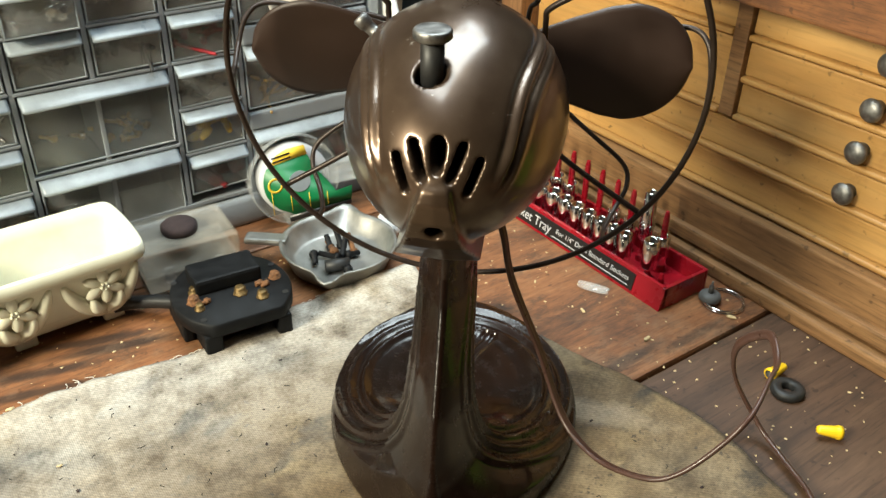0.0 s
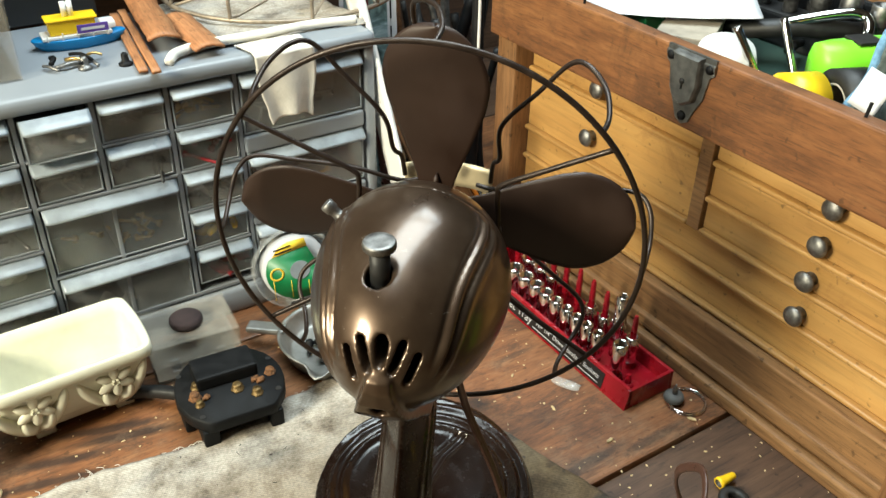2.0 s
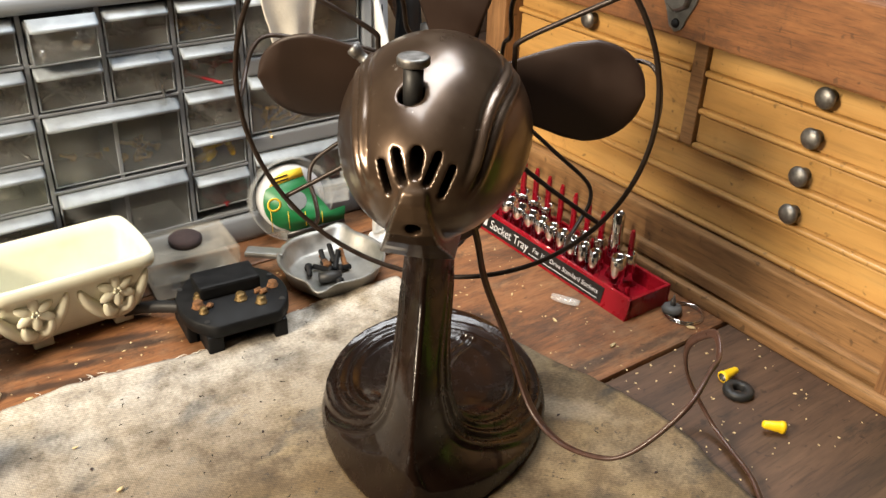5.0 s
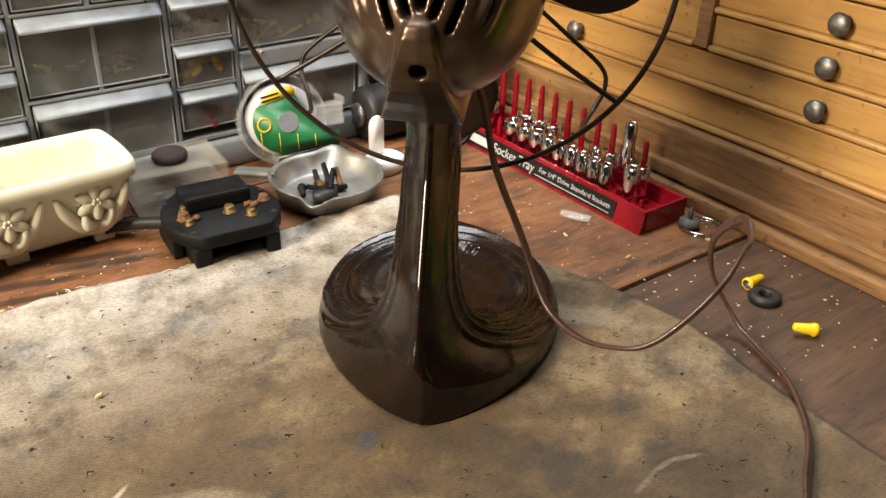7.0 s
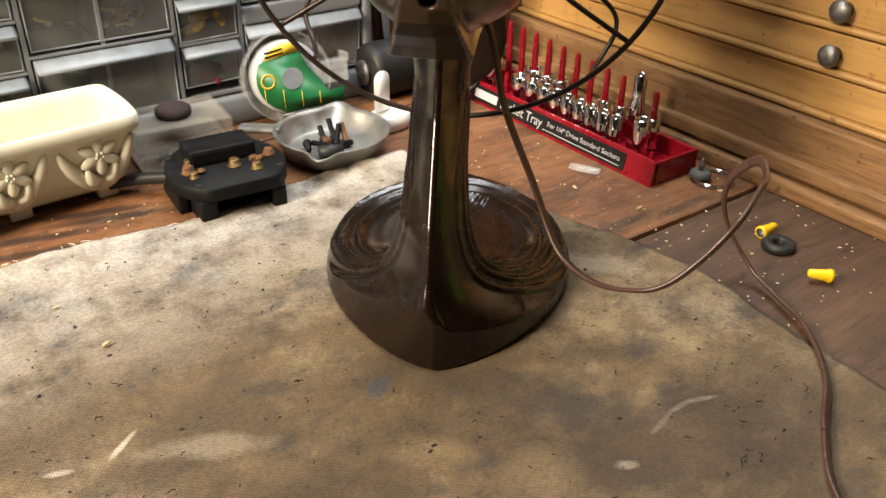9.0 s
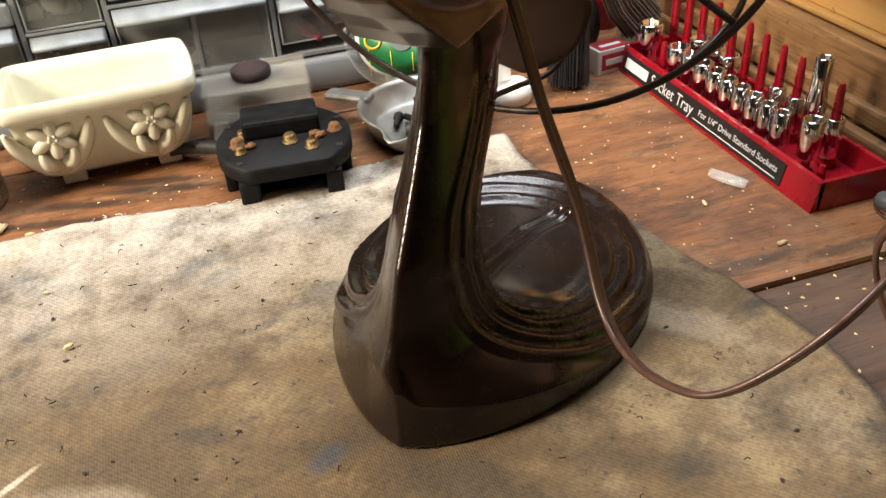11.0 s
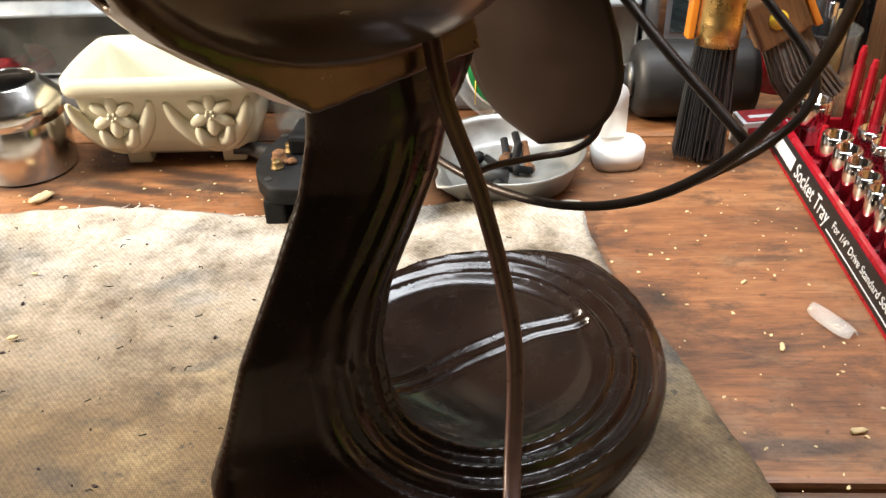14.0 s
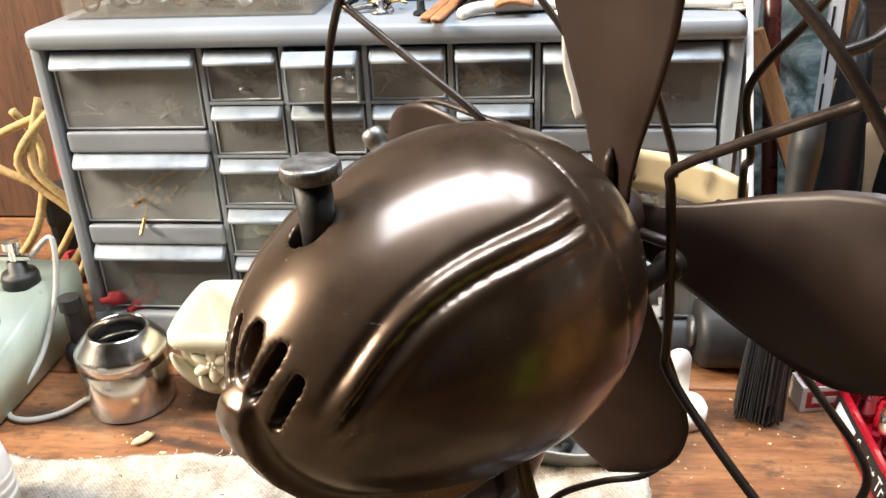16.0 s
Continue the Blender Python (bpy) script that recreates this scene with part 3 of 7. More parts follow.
random.seed(77)
bits_bm = bmesh.new()
for i in range(150):
    x, y = random.uniform(-0.05, 0.36), random.uniform(0.10, 0.48)
    if -0.09 < (x - 0.236) * 0.641 + (y - 0.314) * 0.767 < 0.16 and abs((y - 0.314) * 0.641 - (x - 0.236) * 0.767) < 0.092:
        continue
    L = random.choice((0.0005, 0.0006, 0.0008, 0.0010, 0.0016))
    own = bmesh.new()
    bmesh.ops.create_icosphere(own, subdivisions=1, radius=1.0)
    for v in own.verts:
        v.co = Vector((v.co.x * L, v.co.y * L * 0.55, v.co.z * L * 0.4)) * (1 + 0.5 * noise.noise(v.co * 2 + Vector((i, 0, 0))))
    join(bits_bm, move(own, pose(x, y, cloth_place((x + 0.42) / 0.80, (y + 0.38) / 0.883)[2] + 0.0004, 0, 0, random.uniform(0, 180))))
solid("cloth_crumbs", bits_bm, felt, "tiny dark crumbs scattered over the canvas cloth", "crumbs", kind="stuff")

# ---- the fan ----
AX = 50.1
fan = thing("desk_fan", "antique brown desk fan with bronze motor housing and swan-neck base", "fan", (0.236, 0.314, 0.0035), AX)
# in the fan: x along the shaft to the blades, y to the left, z up


def base_width(u, side):
    """Half width of the foot: full round in front, drawn to a blunt prow at the heel."""
    wide = np.where(side > 0, 0.0800, 0.0838)
    t = np.clip((0.045 - u) / 0.1225, 0, 1)
    s = np.clip((u - 0.045) / 0.1045, 0, 1)
    return wide * np.where(u < 0.045, (1 - t ** 1.9) ** 0.70, np.sqrt(1 - s ** 2.15))


def swan(X, Y, Z):
    # foot: a low rounded slab over the prow-shaped outline, highest at the heel
    d = (np.abs(Y) - base_width(X, Y)) * 0.8
    d = np.where((X < -0.0775) | (X > 0.1495), np.maximum(d, np.maximum(-0.0775 - X, X - 0.1495)), d)
    oval = np.sqrt(((X - 0.060) / 0.060) ** 2 + (Y / 0.056) ** 2)
    top = 0.0168 + 0.003 * np.clip((0.045 - X) / 0.11, 0, 1) - 0.0045 * np.clip(1.30 - oval, 0, 0.5) / 0.5
    q = np.maximum(d + 0.030, 0) * 0.467
    qz = np.maximum(Z - top + 0.014, 0)
    slab = np.sqrt(q ** 2 + qz ** 2) - 0.014 + np.minimum(np.maximum(d + 0.030, Z - top + 0.014), 0)
    # neck rising from the heel and leaning over the plate: a rounded spine behind, skirts that sweep out to the foot
    spine = np.interp(Z, [0.0, 0.02, 0.045, 0.078, 0.106, 0.128, 0.145, 0.156, 0.172], [-0.0765, -0.0752, -0.0685, -0.0535, -0.0345, -0.0210, -0.0155, -0.0140, -0.0135])
    front = np.interp(Z, [0.0, 0.03, 0.050, 0.071, 0.090, 0.107, 0.125, 0.145, 0.158, 0.172], [0.000, -0.0065, -0.0080, -0.0065, 0.0010, 0.0150, 0.0280, 0.0370, 0.0440, 0.0450])
    B = np.interp(Z, [0.0, 0.012, 0.024, 0.036, 0.050, 0.066, 0.10, 0.14, 0.150, 0.172], [0.047, 0.039, 0.0310, 0.0255, 0.0225, 0.0190, 0.0160, 0.0150, 0.0175, 0.0195])
    t = (X - spine) / (front - spine)
    tc = np.clip(t, 0.0, 1.0)
    half_y = B * (1 - (1 - tc) ** 1.8) ** np.interp(Z, [0.0, 0.03, 0.08], [0.66, 0.72, 0.92]) * (1 - 0.30 * tc ** 6) + 0.0004
    ends = np.maximum(X - front, spine - X)
    side = np.abs(Y - np.interp(Z, [0.0, 0.04, 0.10, 0.17], [0.0015, 0.0040, 0.0035, 0.0025])) - half_y
    neck = (np.sqrt(np.maximum(ends, 0) ** 2 + np.maximum(side, 0) ** 2) + np.minimum(np.maximum(ends, side), 0)) * 0.8
    neck = np.maximum(neck - 0.0016, Z - 0.168)
    body = np.maximum(smin(slab, neck, 0.036), d * 0.9 + 0.28 * np.clip(Z - 0.004, 0, 0.03) * np.clip(Y / 0.02, 0, 1))
    # drapery ridges that run round the plate and up both sides of the neck
    half = 0.0565 - 0.1 * np.clip(Z - 0.02, 0, 0.2)
    g = np.sqrt(((X - front - half) / half) ** 2 + (Y / 0.0545) ** 2)
    g = (g - 1) * 0.0545
    x = np.clip((g + 0.001) / 0.0092, 0, 4.4)
    saw = x - np.floor(x)
    swell = 0.0030 * (1 - 0.55 * np.clip((Z - 0.03) / 0.05, 0, 1)) * np.where(saw < 0.76, (saw / 0.76) ** 1.3, (1 - saw) / 0.24) * np.clip(4.4 - x, 0, 1) * (x > 0)
    fade = np.clip((Z - 0.006) / 0.008, 0, 1) * np.clip((0.150 - Z) / 0.03, 0, 1) * np.clip((X + 0.085 - 0.25 * Z) / 0.04, 0, 1)
    body = body - swell * fade
    # twin line that crosses the plate in a long curve
    line = Y - np.interp(X, [0.0, 0.02, 0.05, 0.085, 0.105, 0.13], [0.006, 0.0025, -0.0025, -0.0135, -0.0260, -0.0480])
    for off in (0.0, 0.0085):
        body = body + np.exp(-((line - off) / 0.0014) ** 2) * 0.0018 * np.clip((0.035 - Z) / 0.01, 0, 1) * (X > 0.004) * (g < 0.004)
    return np.maximum(body, 0.0004 - Z)


part("base", skin(swan, (-0.082, -0.092, -0.002), (0.156, 0.092, 0.176), 0.0012), brown_gloss, fan, "glossy dark brown base with draped ridges and curved neck")

HZ = 0.2285


# the head is tipped up a little on its hinge and turned a touch off the base
HEAD = Matrix.Translation((0, 0.0013, 0.2250)) @ Matrix.Rotation(radians(-2.7), 4, "Z") @ Matrix.Rotation(radians(-4.7), 4, "Y") @ Matrix.Translation((0, 0, -HZ))
EGG_X, EGG_BACK, EGG_FRONT, EGG_R = 0.0128, 0.0847, 0.0640, 0.0562


def egg_radius(u):
    t = np.clip(np.abs(u - EGG_X) / np.where(u < EGG_X, EGG_BACK, EGG_FRONT), 0, 1)
    return EGG_R * np.sqrt(1 - t ** np.where(u < EGG_X, 1.72, 2.0))


def housing(X, Y, Z):
    z = Z - HZ
    r = np.sqrt(Y * Y + z * z)
    R = egg_radius(X)
    t = np.abs(X - EGG_X) / np.where(X < EGG_X, EGG_BACK, EGG_FRONT)
    shape = np.sqrt(t ** np.where(X < EGG_X, 1.72, 2.0) + (r / EGG_R) ** 2)
    d = (shape - 1) * 0.052
    # twin beads curving from the front seam down to the back, on both sides
    ug = X
    side = np.abs(Y)
    zg = 0.056 * (1 - np.clip((0.024 - ug) / 0.098, 0, 1) ** 3.6) - 0.0172
    ang = np.arctan2(z, side) - np.arctan2(zg, np.sqrt(np.clip(egg_radius(ug) ** 2 - zg ** 2, 1e-8, 1)))
    arc = ang * np.clip(R, 0.012, 1)
    beads = 0.0
    for at, amp in ((0.0, 0.0013), (-0.0075, 0.0009)):
        beads = beads + amp * np.exp(-((arc - at) / 0.0026) ** 2)
    grooves = 0.0011 * np.exp(-((arc + 0.0038) / 0.0013) ** 2) + 0.0009 * np.exp(-((arc - 0.0042) / 0.0014) ** 2)
    d = d - (beads - grooves) * np.clip((0.026 - X) / 0.003, 0, 1) * np.clip((X + 0.062) / 0.008, 0, 1)
    # seam before the front cap
    d = d + 0.0008 * np.exp(-((X - 0.031) / 0.0008) ** 2)
    # back fairing that carries the tilt screws, widening down to the collar
    back = np.interp(Z, [0.160, 0.166, 0.180, 0.190, 0.200, 0.210, 0.220, 0.230, 0.236, 0.250], [-0.0260, -0.0290, -0.0430, -0.0545, -0.0645, -0.0712, -0.0750, -0.0758, -0.0735, -0.050]) - 0.0012 + 0.12 * np.abs(Y)
    fair = np.maximum(np.abs(Y - 0.06 * np.clip(0.236 - Z, 0, 1)) - (0.0060 + 0.245 * np.clip(0.2360 - Z, -0.02, 1)), np.maximum(back - X, X - 0.036)) * 0.9
    fair = np.maximum(fair, Z - 0.2400 + 0.6 * np.abs(Y))
    d = smin(d, fair, 0.0022)
    d = np.maximum(d, 0.1665 - 0.08 * X - Z)
    # vent slots fanned above the fairing
    for k, top_z, low_z, yt, yl, wide in ((-2, 0.0165, 0.0045, 0.0180, 0.0133, 0.0020), (-1, 0.0225, 0.0110, 0.0105, 0.0060, 0.0021), (0, 0.0235, 0.0145, 0.0, 0.0, 0.0033),
                                          (1, 0.0225, 0.0110, -0.0105, -0.0060, 0.0021), (2, 0.0165, 0.0045, -0.0180, -0.0133, 0.0020)):
        py, pz = Y - yl, z - low_z
        dy, dz = yt - yl, top_z - low_z
        t = np.clip((py * dy + pz * dz) / (dy * dy + dz * dz), 0, 1)
        slot = np.sqrt((py - dy * t) ** 2 + (pz - dz * t) ** 2) - wide * (np.where(t > 0.5, 1.0, 0.72 + 0.56 * t) if k == 0 else 1.0)
        slot = np.maximum(np.maximum(slot, X + 0.02), -(X + 0.085))
        d = np.maximum(d, -slot)
    # hole for the switch, tilt-screw hole
    hole = np.maximum(np.sqrt((X + 0.0345) ** 2 + (Y - 0.0070) ** 2) - 0.0070, 0.03 - z)
    d = np.maximum(d, -hole)
    low = np.maximum(np.sqrt((Y) ** 2 + (z + 0.0140) ** 2) - 0.0042, X + 0.045)
    d = np.maximum(d, -low)
    return d


part("motor_housing", skin(housing, (-0.080, -0.062, 0.158), (0.082, 0.062, 0.290), 0.00105), bronze, fan, "scuffed bronze egg-shaped motor housing with vent slots")
along_x = Matrix.Rotation(radians(90), 4, "Y")
screw = lathe([(0.0, -0.004), (0.0052, -0.004), (0.0056, 0.0), (0.0040, 0.0016), (0.0, 0.0019)], 20)
box(-0.0045, 0.0045, -0.0005, 0.0005, 0.0015, 0.0022, 0, screw)
part("tilt_screw", move(smooth(screw), pose(-0.0738, 0.0004, HZ - 0.0045, 0, -97, 0)), bronze, fan)
# switch knob
knob_m = pose(-0.0355, 0.0095, 0.2632, 0, -2, 0) @ Matrix.Scale(1.1, 4)
part("switch_stem", move(smooth(lathe([(0.0048, -0.01), (0.0048, 0.016), (0.0, 0.016)], 24)), knob_m), black_rubber, fan, "black switch stem")
kb = bmesh.new()
prof = [(0.0, 0.0150), (0.0070, 0.0152), (0.0076, 0.0160), (0.0076, 0.0186), (0.0073, 0.0192), (0.0070, 0.0194), (0.0046, 0.0193), (0.0, 0.0193)]
kb = smooth(lathe(prof, 64))
for v in kb.verts:
    if 0.0155 < v.co.z < 0.0190:
        a = math.atan2(v.co.y, v.co.x)
        v.co.x *= 1 + 0.03 * math.cos(32 * a)
        v.co.y *= 1 + 0.03 * math.cos(32 * a)
part("switch_knob", move(kb, knob_m), steel_knob, fan, "round knurled steel knob")
# oiler
oil = smooth(lathe([(0.0075, -0.004), (0.0075, 0.001), (0.0060, 0.002), (0.0060, 0.0045), (0.0068, 0.0055), (0.0068, 0.0065), (0.0040, 0.0075), (0.0040, 0.0135), (0.0050, 0.0140), (0.0050, 0.0195), (0.0042, 0.0205), (0.0, 0.0207)], 20))
od = Vector((0.05, 0.74, 0.66)).normalized()
om = Matrix.Scale(1.0, 4) @ Matrix.Translation(Vector((0.016, 0.0, HZ)) + od * 0.0505) @ od.to_track_quat("Z", "Y").to_matrix().to_4x4()
part("oil_cup", move(move(oil, Matrix.Scale(0.8, 4)), om), steel_knob, fan, "small tarnished oil cup")

# hub, shaft and blades
BU, BZ = 0.0880, 0.2240
part("shaft", move(smooth(lathe([(0.0035, 0.05), (0.0035, 0.110)], 16)), Matrix.Translation((0, 0, BZ)) @ along_x), steel_knob, fan)
part("hub", move(smooth(lathe([(0.0, 0.0775), (0.011, 0.0775), (0.014, 0.080), (0.014, 0.094), (0.011, 0.099), (0.0, 0.101)], 28)), Matrix.Translation((0, 0, BZ)) @ along_x), blade_paint, fan, "dark brown blade hub")


def blade_mesh():
    """One broad rounded blade pointing up (z), pitched and slightly cupped."""
    def place(s, t):
        r = 0.010 + (1 - (1 - s) ** 1.7) * 0.1165
        k = (r - 0.010) / 0.1165
        width = np.interp(k, [0, 0.08, 0.2, 0.4, 0.58, 0.70], [0.010, 0.0110, 0.0150, 0.0240, 0.0310, 0.0333]) * math.sqrt(max(0.0, 1 - max(0.0, (k - 0.66) / 0.34) ** 2.3))
        c = (t - 0.5) * 2
        y = c * width + 0.004 * k
        pitch = radians(18 - 7 * k)
        cup = 0.004 * (1 - c * c) * k
        return Vector((y * math.sin(pitch) - cup + 0.003, y * math.cos(pitch), r))
    bm = thick(sheet(64, 18, place), 0.0011)
    bmesh.ops.remove_doubles(bm, verts=bm.verts, dist=0.00005)
    return smooth(bm)


rib = lathe([(0.0, 0.010), (0.0024, 0.012), (0.0024, 0.026), (0.0, 0.032)], 10)
blade_me = mesh_of("blade", blade_mesh(), blade_paint)
rib_me = mesh_of("blade_rib", smooth(rib), blade_paint)
for k in range(4):
    turn = Matrix.Translation((BU, 0.001, BZ)) @ Matrix.Rotation(radians(3.5), 4, "Z") @ Matrix.Rotation(radians(2.0 + 90 * k), 4, "X")
    b = new("blade", blade_me)
    b.parent, b.matrix_local = fan, turn
    tagged(b, "broad rounded dark brown metal blade")
    rb = new("rib", rib_me)
    rb.parent = b

# guard
GU, GZ, GR = 0.0530, 0.2263, 0.1315


def polar(u, r, deg):
    """deg counted from the right, seen from behind the motor, upwards."""
    return Vector((u, 0.0017 - r * math.cos(radians(deg)), GZ + r * math.sin(radians(deg))))


part("guard_ring", tube([polar(GU, GR, a) for a in range(0, 360, 3)], 0.00175, 10, True), guard_wire, fan, "dark brown wire guard ring")
for side in (0, 1):
    def s(d, flip=side):
        return 180 - d if flip else d
    pts = [polar(GU + 0.001, GR, s(36)), polar(0.0600, 0.090, s(38.5)), polar(0.066, 0.0600, s(41)), polar(0.068, 0.0525, s(36)), polar(0.068, 0.0455, s(18)), polar(0.068, 0.0430, s(0)),
           polar(0.068, 0.0455, s(-18)), polar(0.068, 0.0525, s(-36)), polar(0.066, 0.0600, s(-41)), polar(0.0600, 0.090, s(-38.5)), polar(GU + 0.001, GR, s(-36))]
    part("guard_strut", tube(curve_points(pts, 6), 0.0017, 8), guard_wire, fan)
    stud = move(smooth(lathe([(0.004, 0.0), (0.004, 0.024), (0.0055, 0.024), (0.0055, 0.029), (0, 0.029)], 14)), Matrix.Translation(polar(0.046, 0.040, s(0))) @ along_x)
    part("guard_stud", stud, guard_wire, fan)
FRONT_U = 0.130
for k in range(8):
    deg = 45 * k
    lean = 9.5 if deg in (0, 45, 90, 315) else -9.5
    if deg in (270,):
        lean = 9.5
    d1 = deg - lean * 0.35
    d2 = deg + lean * 0.75
    pts = [polar(GU, GR, d1), polar(GU + 0.015, GR + 0.0030, d1 - lean * 0.05), polar(GU + 0.034, GR + 0.0055, d1 + lean * 0.25), polar(GU + 0.047, GR + 0.0035, d2 - lean * 0.3),
           polar(GU + 0.0555, GR - 0.006, d2), polar(GU + 0.0605, GR - 0.034, d2)]
    sgn = -1 if math.cos(radians(deg)) > 0.1 else (1 if math.cos(radians(deg)) < -0.1 else 0)
    ups = 1 if math.sin(radians(deg)) > 0.1 else (-1 if math.sin(radians(deg)) < -0.1 else 0)
    if ups and sgn:
        pts += [polar(FRONT_U - 0.012, 0.062, d2), Vector((FRONT_U - 0.006, sgn * 0.0355, GZ - 0.004 + ups * 0.026)), Vector((FRONT_U - 0.002, sgn * 0.0310, GZ - 0.004 + ups * 0.018)), Vector((FRONT_U, sgn * 0.0295, GZ - 0.004 + ups * 0.002))]
    else:
        pts += [polar(FRONT_U - 0.012, 0.062, d2), Vector((FRONT_U - 0.004, sgn * 0.034, GZ - 0.004 + ups * 0.020)), Vector((FRONT_U - 0.001, sgn * 0.020, GZ - 0.004 + ups * 0.006))]
    part("guard_spoke", tube(curve_points(pts, 7), 0.0016, 8), guard_wire, fan)
band = sheet(20, 4, lambda u, v: Vector((FRONT_U + 0.0025 + 0.007 * (1 - (2 * u - 1) ** 2), (u - 0.5) * 0.060, GZ - 0.004 + (v - 0.5) * 0.019)))
part("badge_band", thick(band, 0.0010), gold_band, fan, "curved cream metal badge strip at the guard centre")

for child in fan.children:
    if child.name.split(".")[0] in ("motor_housing", "tilt_screw", "oil_cup", "shaft", "hub", "blade", "guard_ring", "guard_strut", "guard_stud", "guard_spoke", "badge_band"):
        child.matrix_basis = HEAD @ child.matrix_basis

# cord: flat twin flex from under the motor, over the cloth, in a standing loop and away
inv = Matrix.Translation((0.236, 0.314, 0.0035)) @ Matrix.Rotation(radians(AX), 4, "Z")
inv.invert()
CORD = [(0.2600, 0.3180, 0.1900), (0.2651, 0.3078, 0.1615), (0.2768, 0.3099, 0.1225), (0.2871, 0.2926, 0.0787), (0.2863, 0.2645, 0.0440), (0.2852, 0.2336, 0.0381), (0.2895, 0.2039, 0.0464), (0.2984, 0.1902, 0.0555), (0.3135, 0.1807, 0.0728), (0.3301, 0.1757, 0.0915), (0.3563, 0.1849, 0.0972), (0.3748, 0.1930, 0.0955), (0.3917, 0.2109, 0.0964), (0.3987, 0.2327, 0.0713), (0.4085, 0.2346, 0.0392), (0.4136, 0.2125, 0.0116), (0.4081, 0.1900, 0.0060), (0.3936, 0.1574, 0.0060), (0.3617, 0.1228, 0.0060), (0.3241, 0.0992, 0.0068), (0.2880, 0.0700, 0.0060), (0.2700, 0.0300, 0.0060), (0.2900, -0.0600, 0.0060), (0.3600, -0.2000, 0.0060)]
FLEX = [(math.cos(t) * 0.62 + sx * 0.85, math.sin(t) * 0.62) for sx, a0 in ((1, -125), (-1, 55)) for t in [radians(a0 + k * 250 / 6) for k in range(7)]]
part("power_cord", tube([inv @ p for p in curve_points(CORD, 9)], 0.00215, section=FLEX), cord_vinyl, fan, "brown twin power cord with a standing loop")


# ---- small-parts cabinet ----
cab = thing("parts_cabinet", "grey plastic small-parts cabinet with clear drawers on the bench", "cabinet", (0, 0, 0))
CX0, CX1, CY0, CY1, CZ1 = -0.0935, 0.3985, 0.650, 0.812, 0.2545
part("case_top", smooth(box(CX0, CX1, CY0 - 0.004, CY1, CZ1 - 0.0145, CZ1, 0.006, None, 3)), grey_case, cab, "rounded grey plastic top")
for x in (CX0, CX1 - 0.010):
    part("case_side", smooth(box(x, x + 0.010, CY0, CY1, 0.026, CZ1 - 0.012, 0.003)), grey_case, cab)
part("case_base", smooth(box(CX0, CX1, CY0 - 0.002, CY1, 0.0, 0.028, 0.005)), grey_case, cab)
part("case_back", box(CX0 + 0.01, CX1 - 0.01, CY1 - 0.006, CY1, 0.026, CZ1 - 0.012), grey_case, cab)
COLS = (-0.0835, 0.0300, 0.0888, 0.1472, 0.2060, 0.2650, 0.3885)
SMALL = (0.2375, 0.1980, 0.1580, 0.1180, 0.0780, 0.0380)
LARGE = (0.2375, 0.1640, 0.0890, 0.0290)
for x in COLS[1:-1]:
    part("upright", box(x - 0.0020, x + 0.0020, CY0 + 0.003, CY1 - 0.006, 0.026, CZ1 - 0.013, 0.0008), grey_case, cab)
for x0, x1, tops in ((COLS[0], COLS[1], LARGE[1:3]), (COLS[5], COLS[6], LARGE[1:3])):
    for z in tops:
        part("shelf_rail", box(x0 + 0.002, x1 - 0.002, CY0 + 0.0005, CY1 - 0.006, z - 0.001, z + 0.0155, 0.0035, None, 3), grey_case, cab)


def bits(kind, w, h, seed):
    """Loose small hardware lying in a drawer."""
    random.seed(seed)
    out = bmesh.new()
    n = {"screws": 12, "nuts": 14, "yellow": 9, "mixed": 12, "sticks": 8, "plugs": 3}[kind]
    for i in range(n):
        x, y = random.uniform(-w * 0.38, w * 0.38), random.uniform(0.008, 0.03)
        z = 0.004 + random.uniform(0, 0.010) * (1 if kind != "plugs" else 0.2)
        m = pose(x, y, z, random.uniform(60, 120), random.uniform(-30, 30), random.uniform(0, 360))
        if kind == "yellow":
            b = lathe([(0.0030, 0), (0.0036, 0.005), (0.0024, 0.014), (0, 0.0145)], 8)
        elif kind == "nuts":
            b = lathe([(0.0022, 0), (0.0052, 0), (0.0052, 0.004), (0.0022, 0.004)], 6)
        elif kind == "plugs":
            b = lathe([(0.006, 0), (0.006, 0.02), (0.003, 0.022), (0.003, 0.028), (0, 0.028)], 10)
        else:
            L = random.uniform(0.012, 0.026) if kind != "sticks" else random.uniform(0.03, 0.05)
            b = lathe([(0.0, 0), (0.0034, 0.0), (0.0034, 0.0022), (0.0015, 0.003), (0.0015, L), (0, L + 0.002)], 7)
        join(out, move(b, m))
    return smooth(out)


drawer_seed = 20


def open_tray(x0, x1, y0, y1, z0, z1, t):
    """A moulded tray, open above, its walls and floor in one piece."""
    bm = bmesh.new()

    def ring(k, z):
        return [bm.verts.new(p) for p in ((x0 + k, y0 + k, z), (x1 - k, y0 + k, z), (x1 - k, y1 - k, z), (x0 + k, y1 - k, z))]
    rings = [ring(0.0010, z0), ring(0.0, z0 + 0.0012), ring(0.0, z1), ring(t, z1), ring(t, z0 + t)]
    for a, b in zip(rings, rings[1:]):
        for i in range(4):
            bm.faces.new((a[i], a[(i + 1) % 4], b[(i + 1) % 4], b[i]))
    bm.faces.new(rings[0][::-1])
    bm.faces.new(rings[-1])
    bmesh.ops.recalc_face_normals(bm, faces=bm.faces)
    return bm


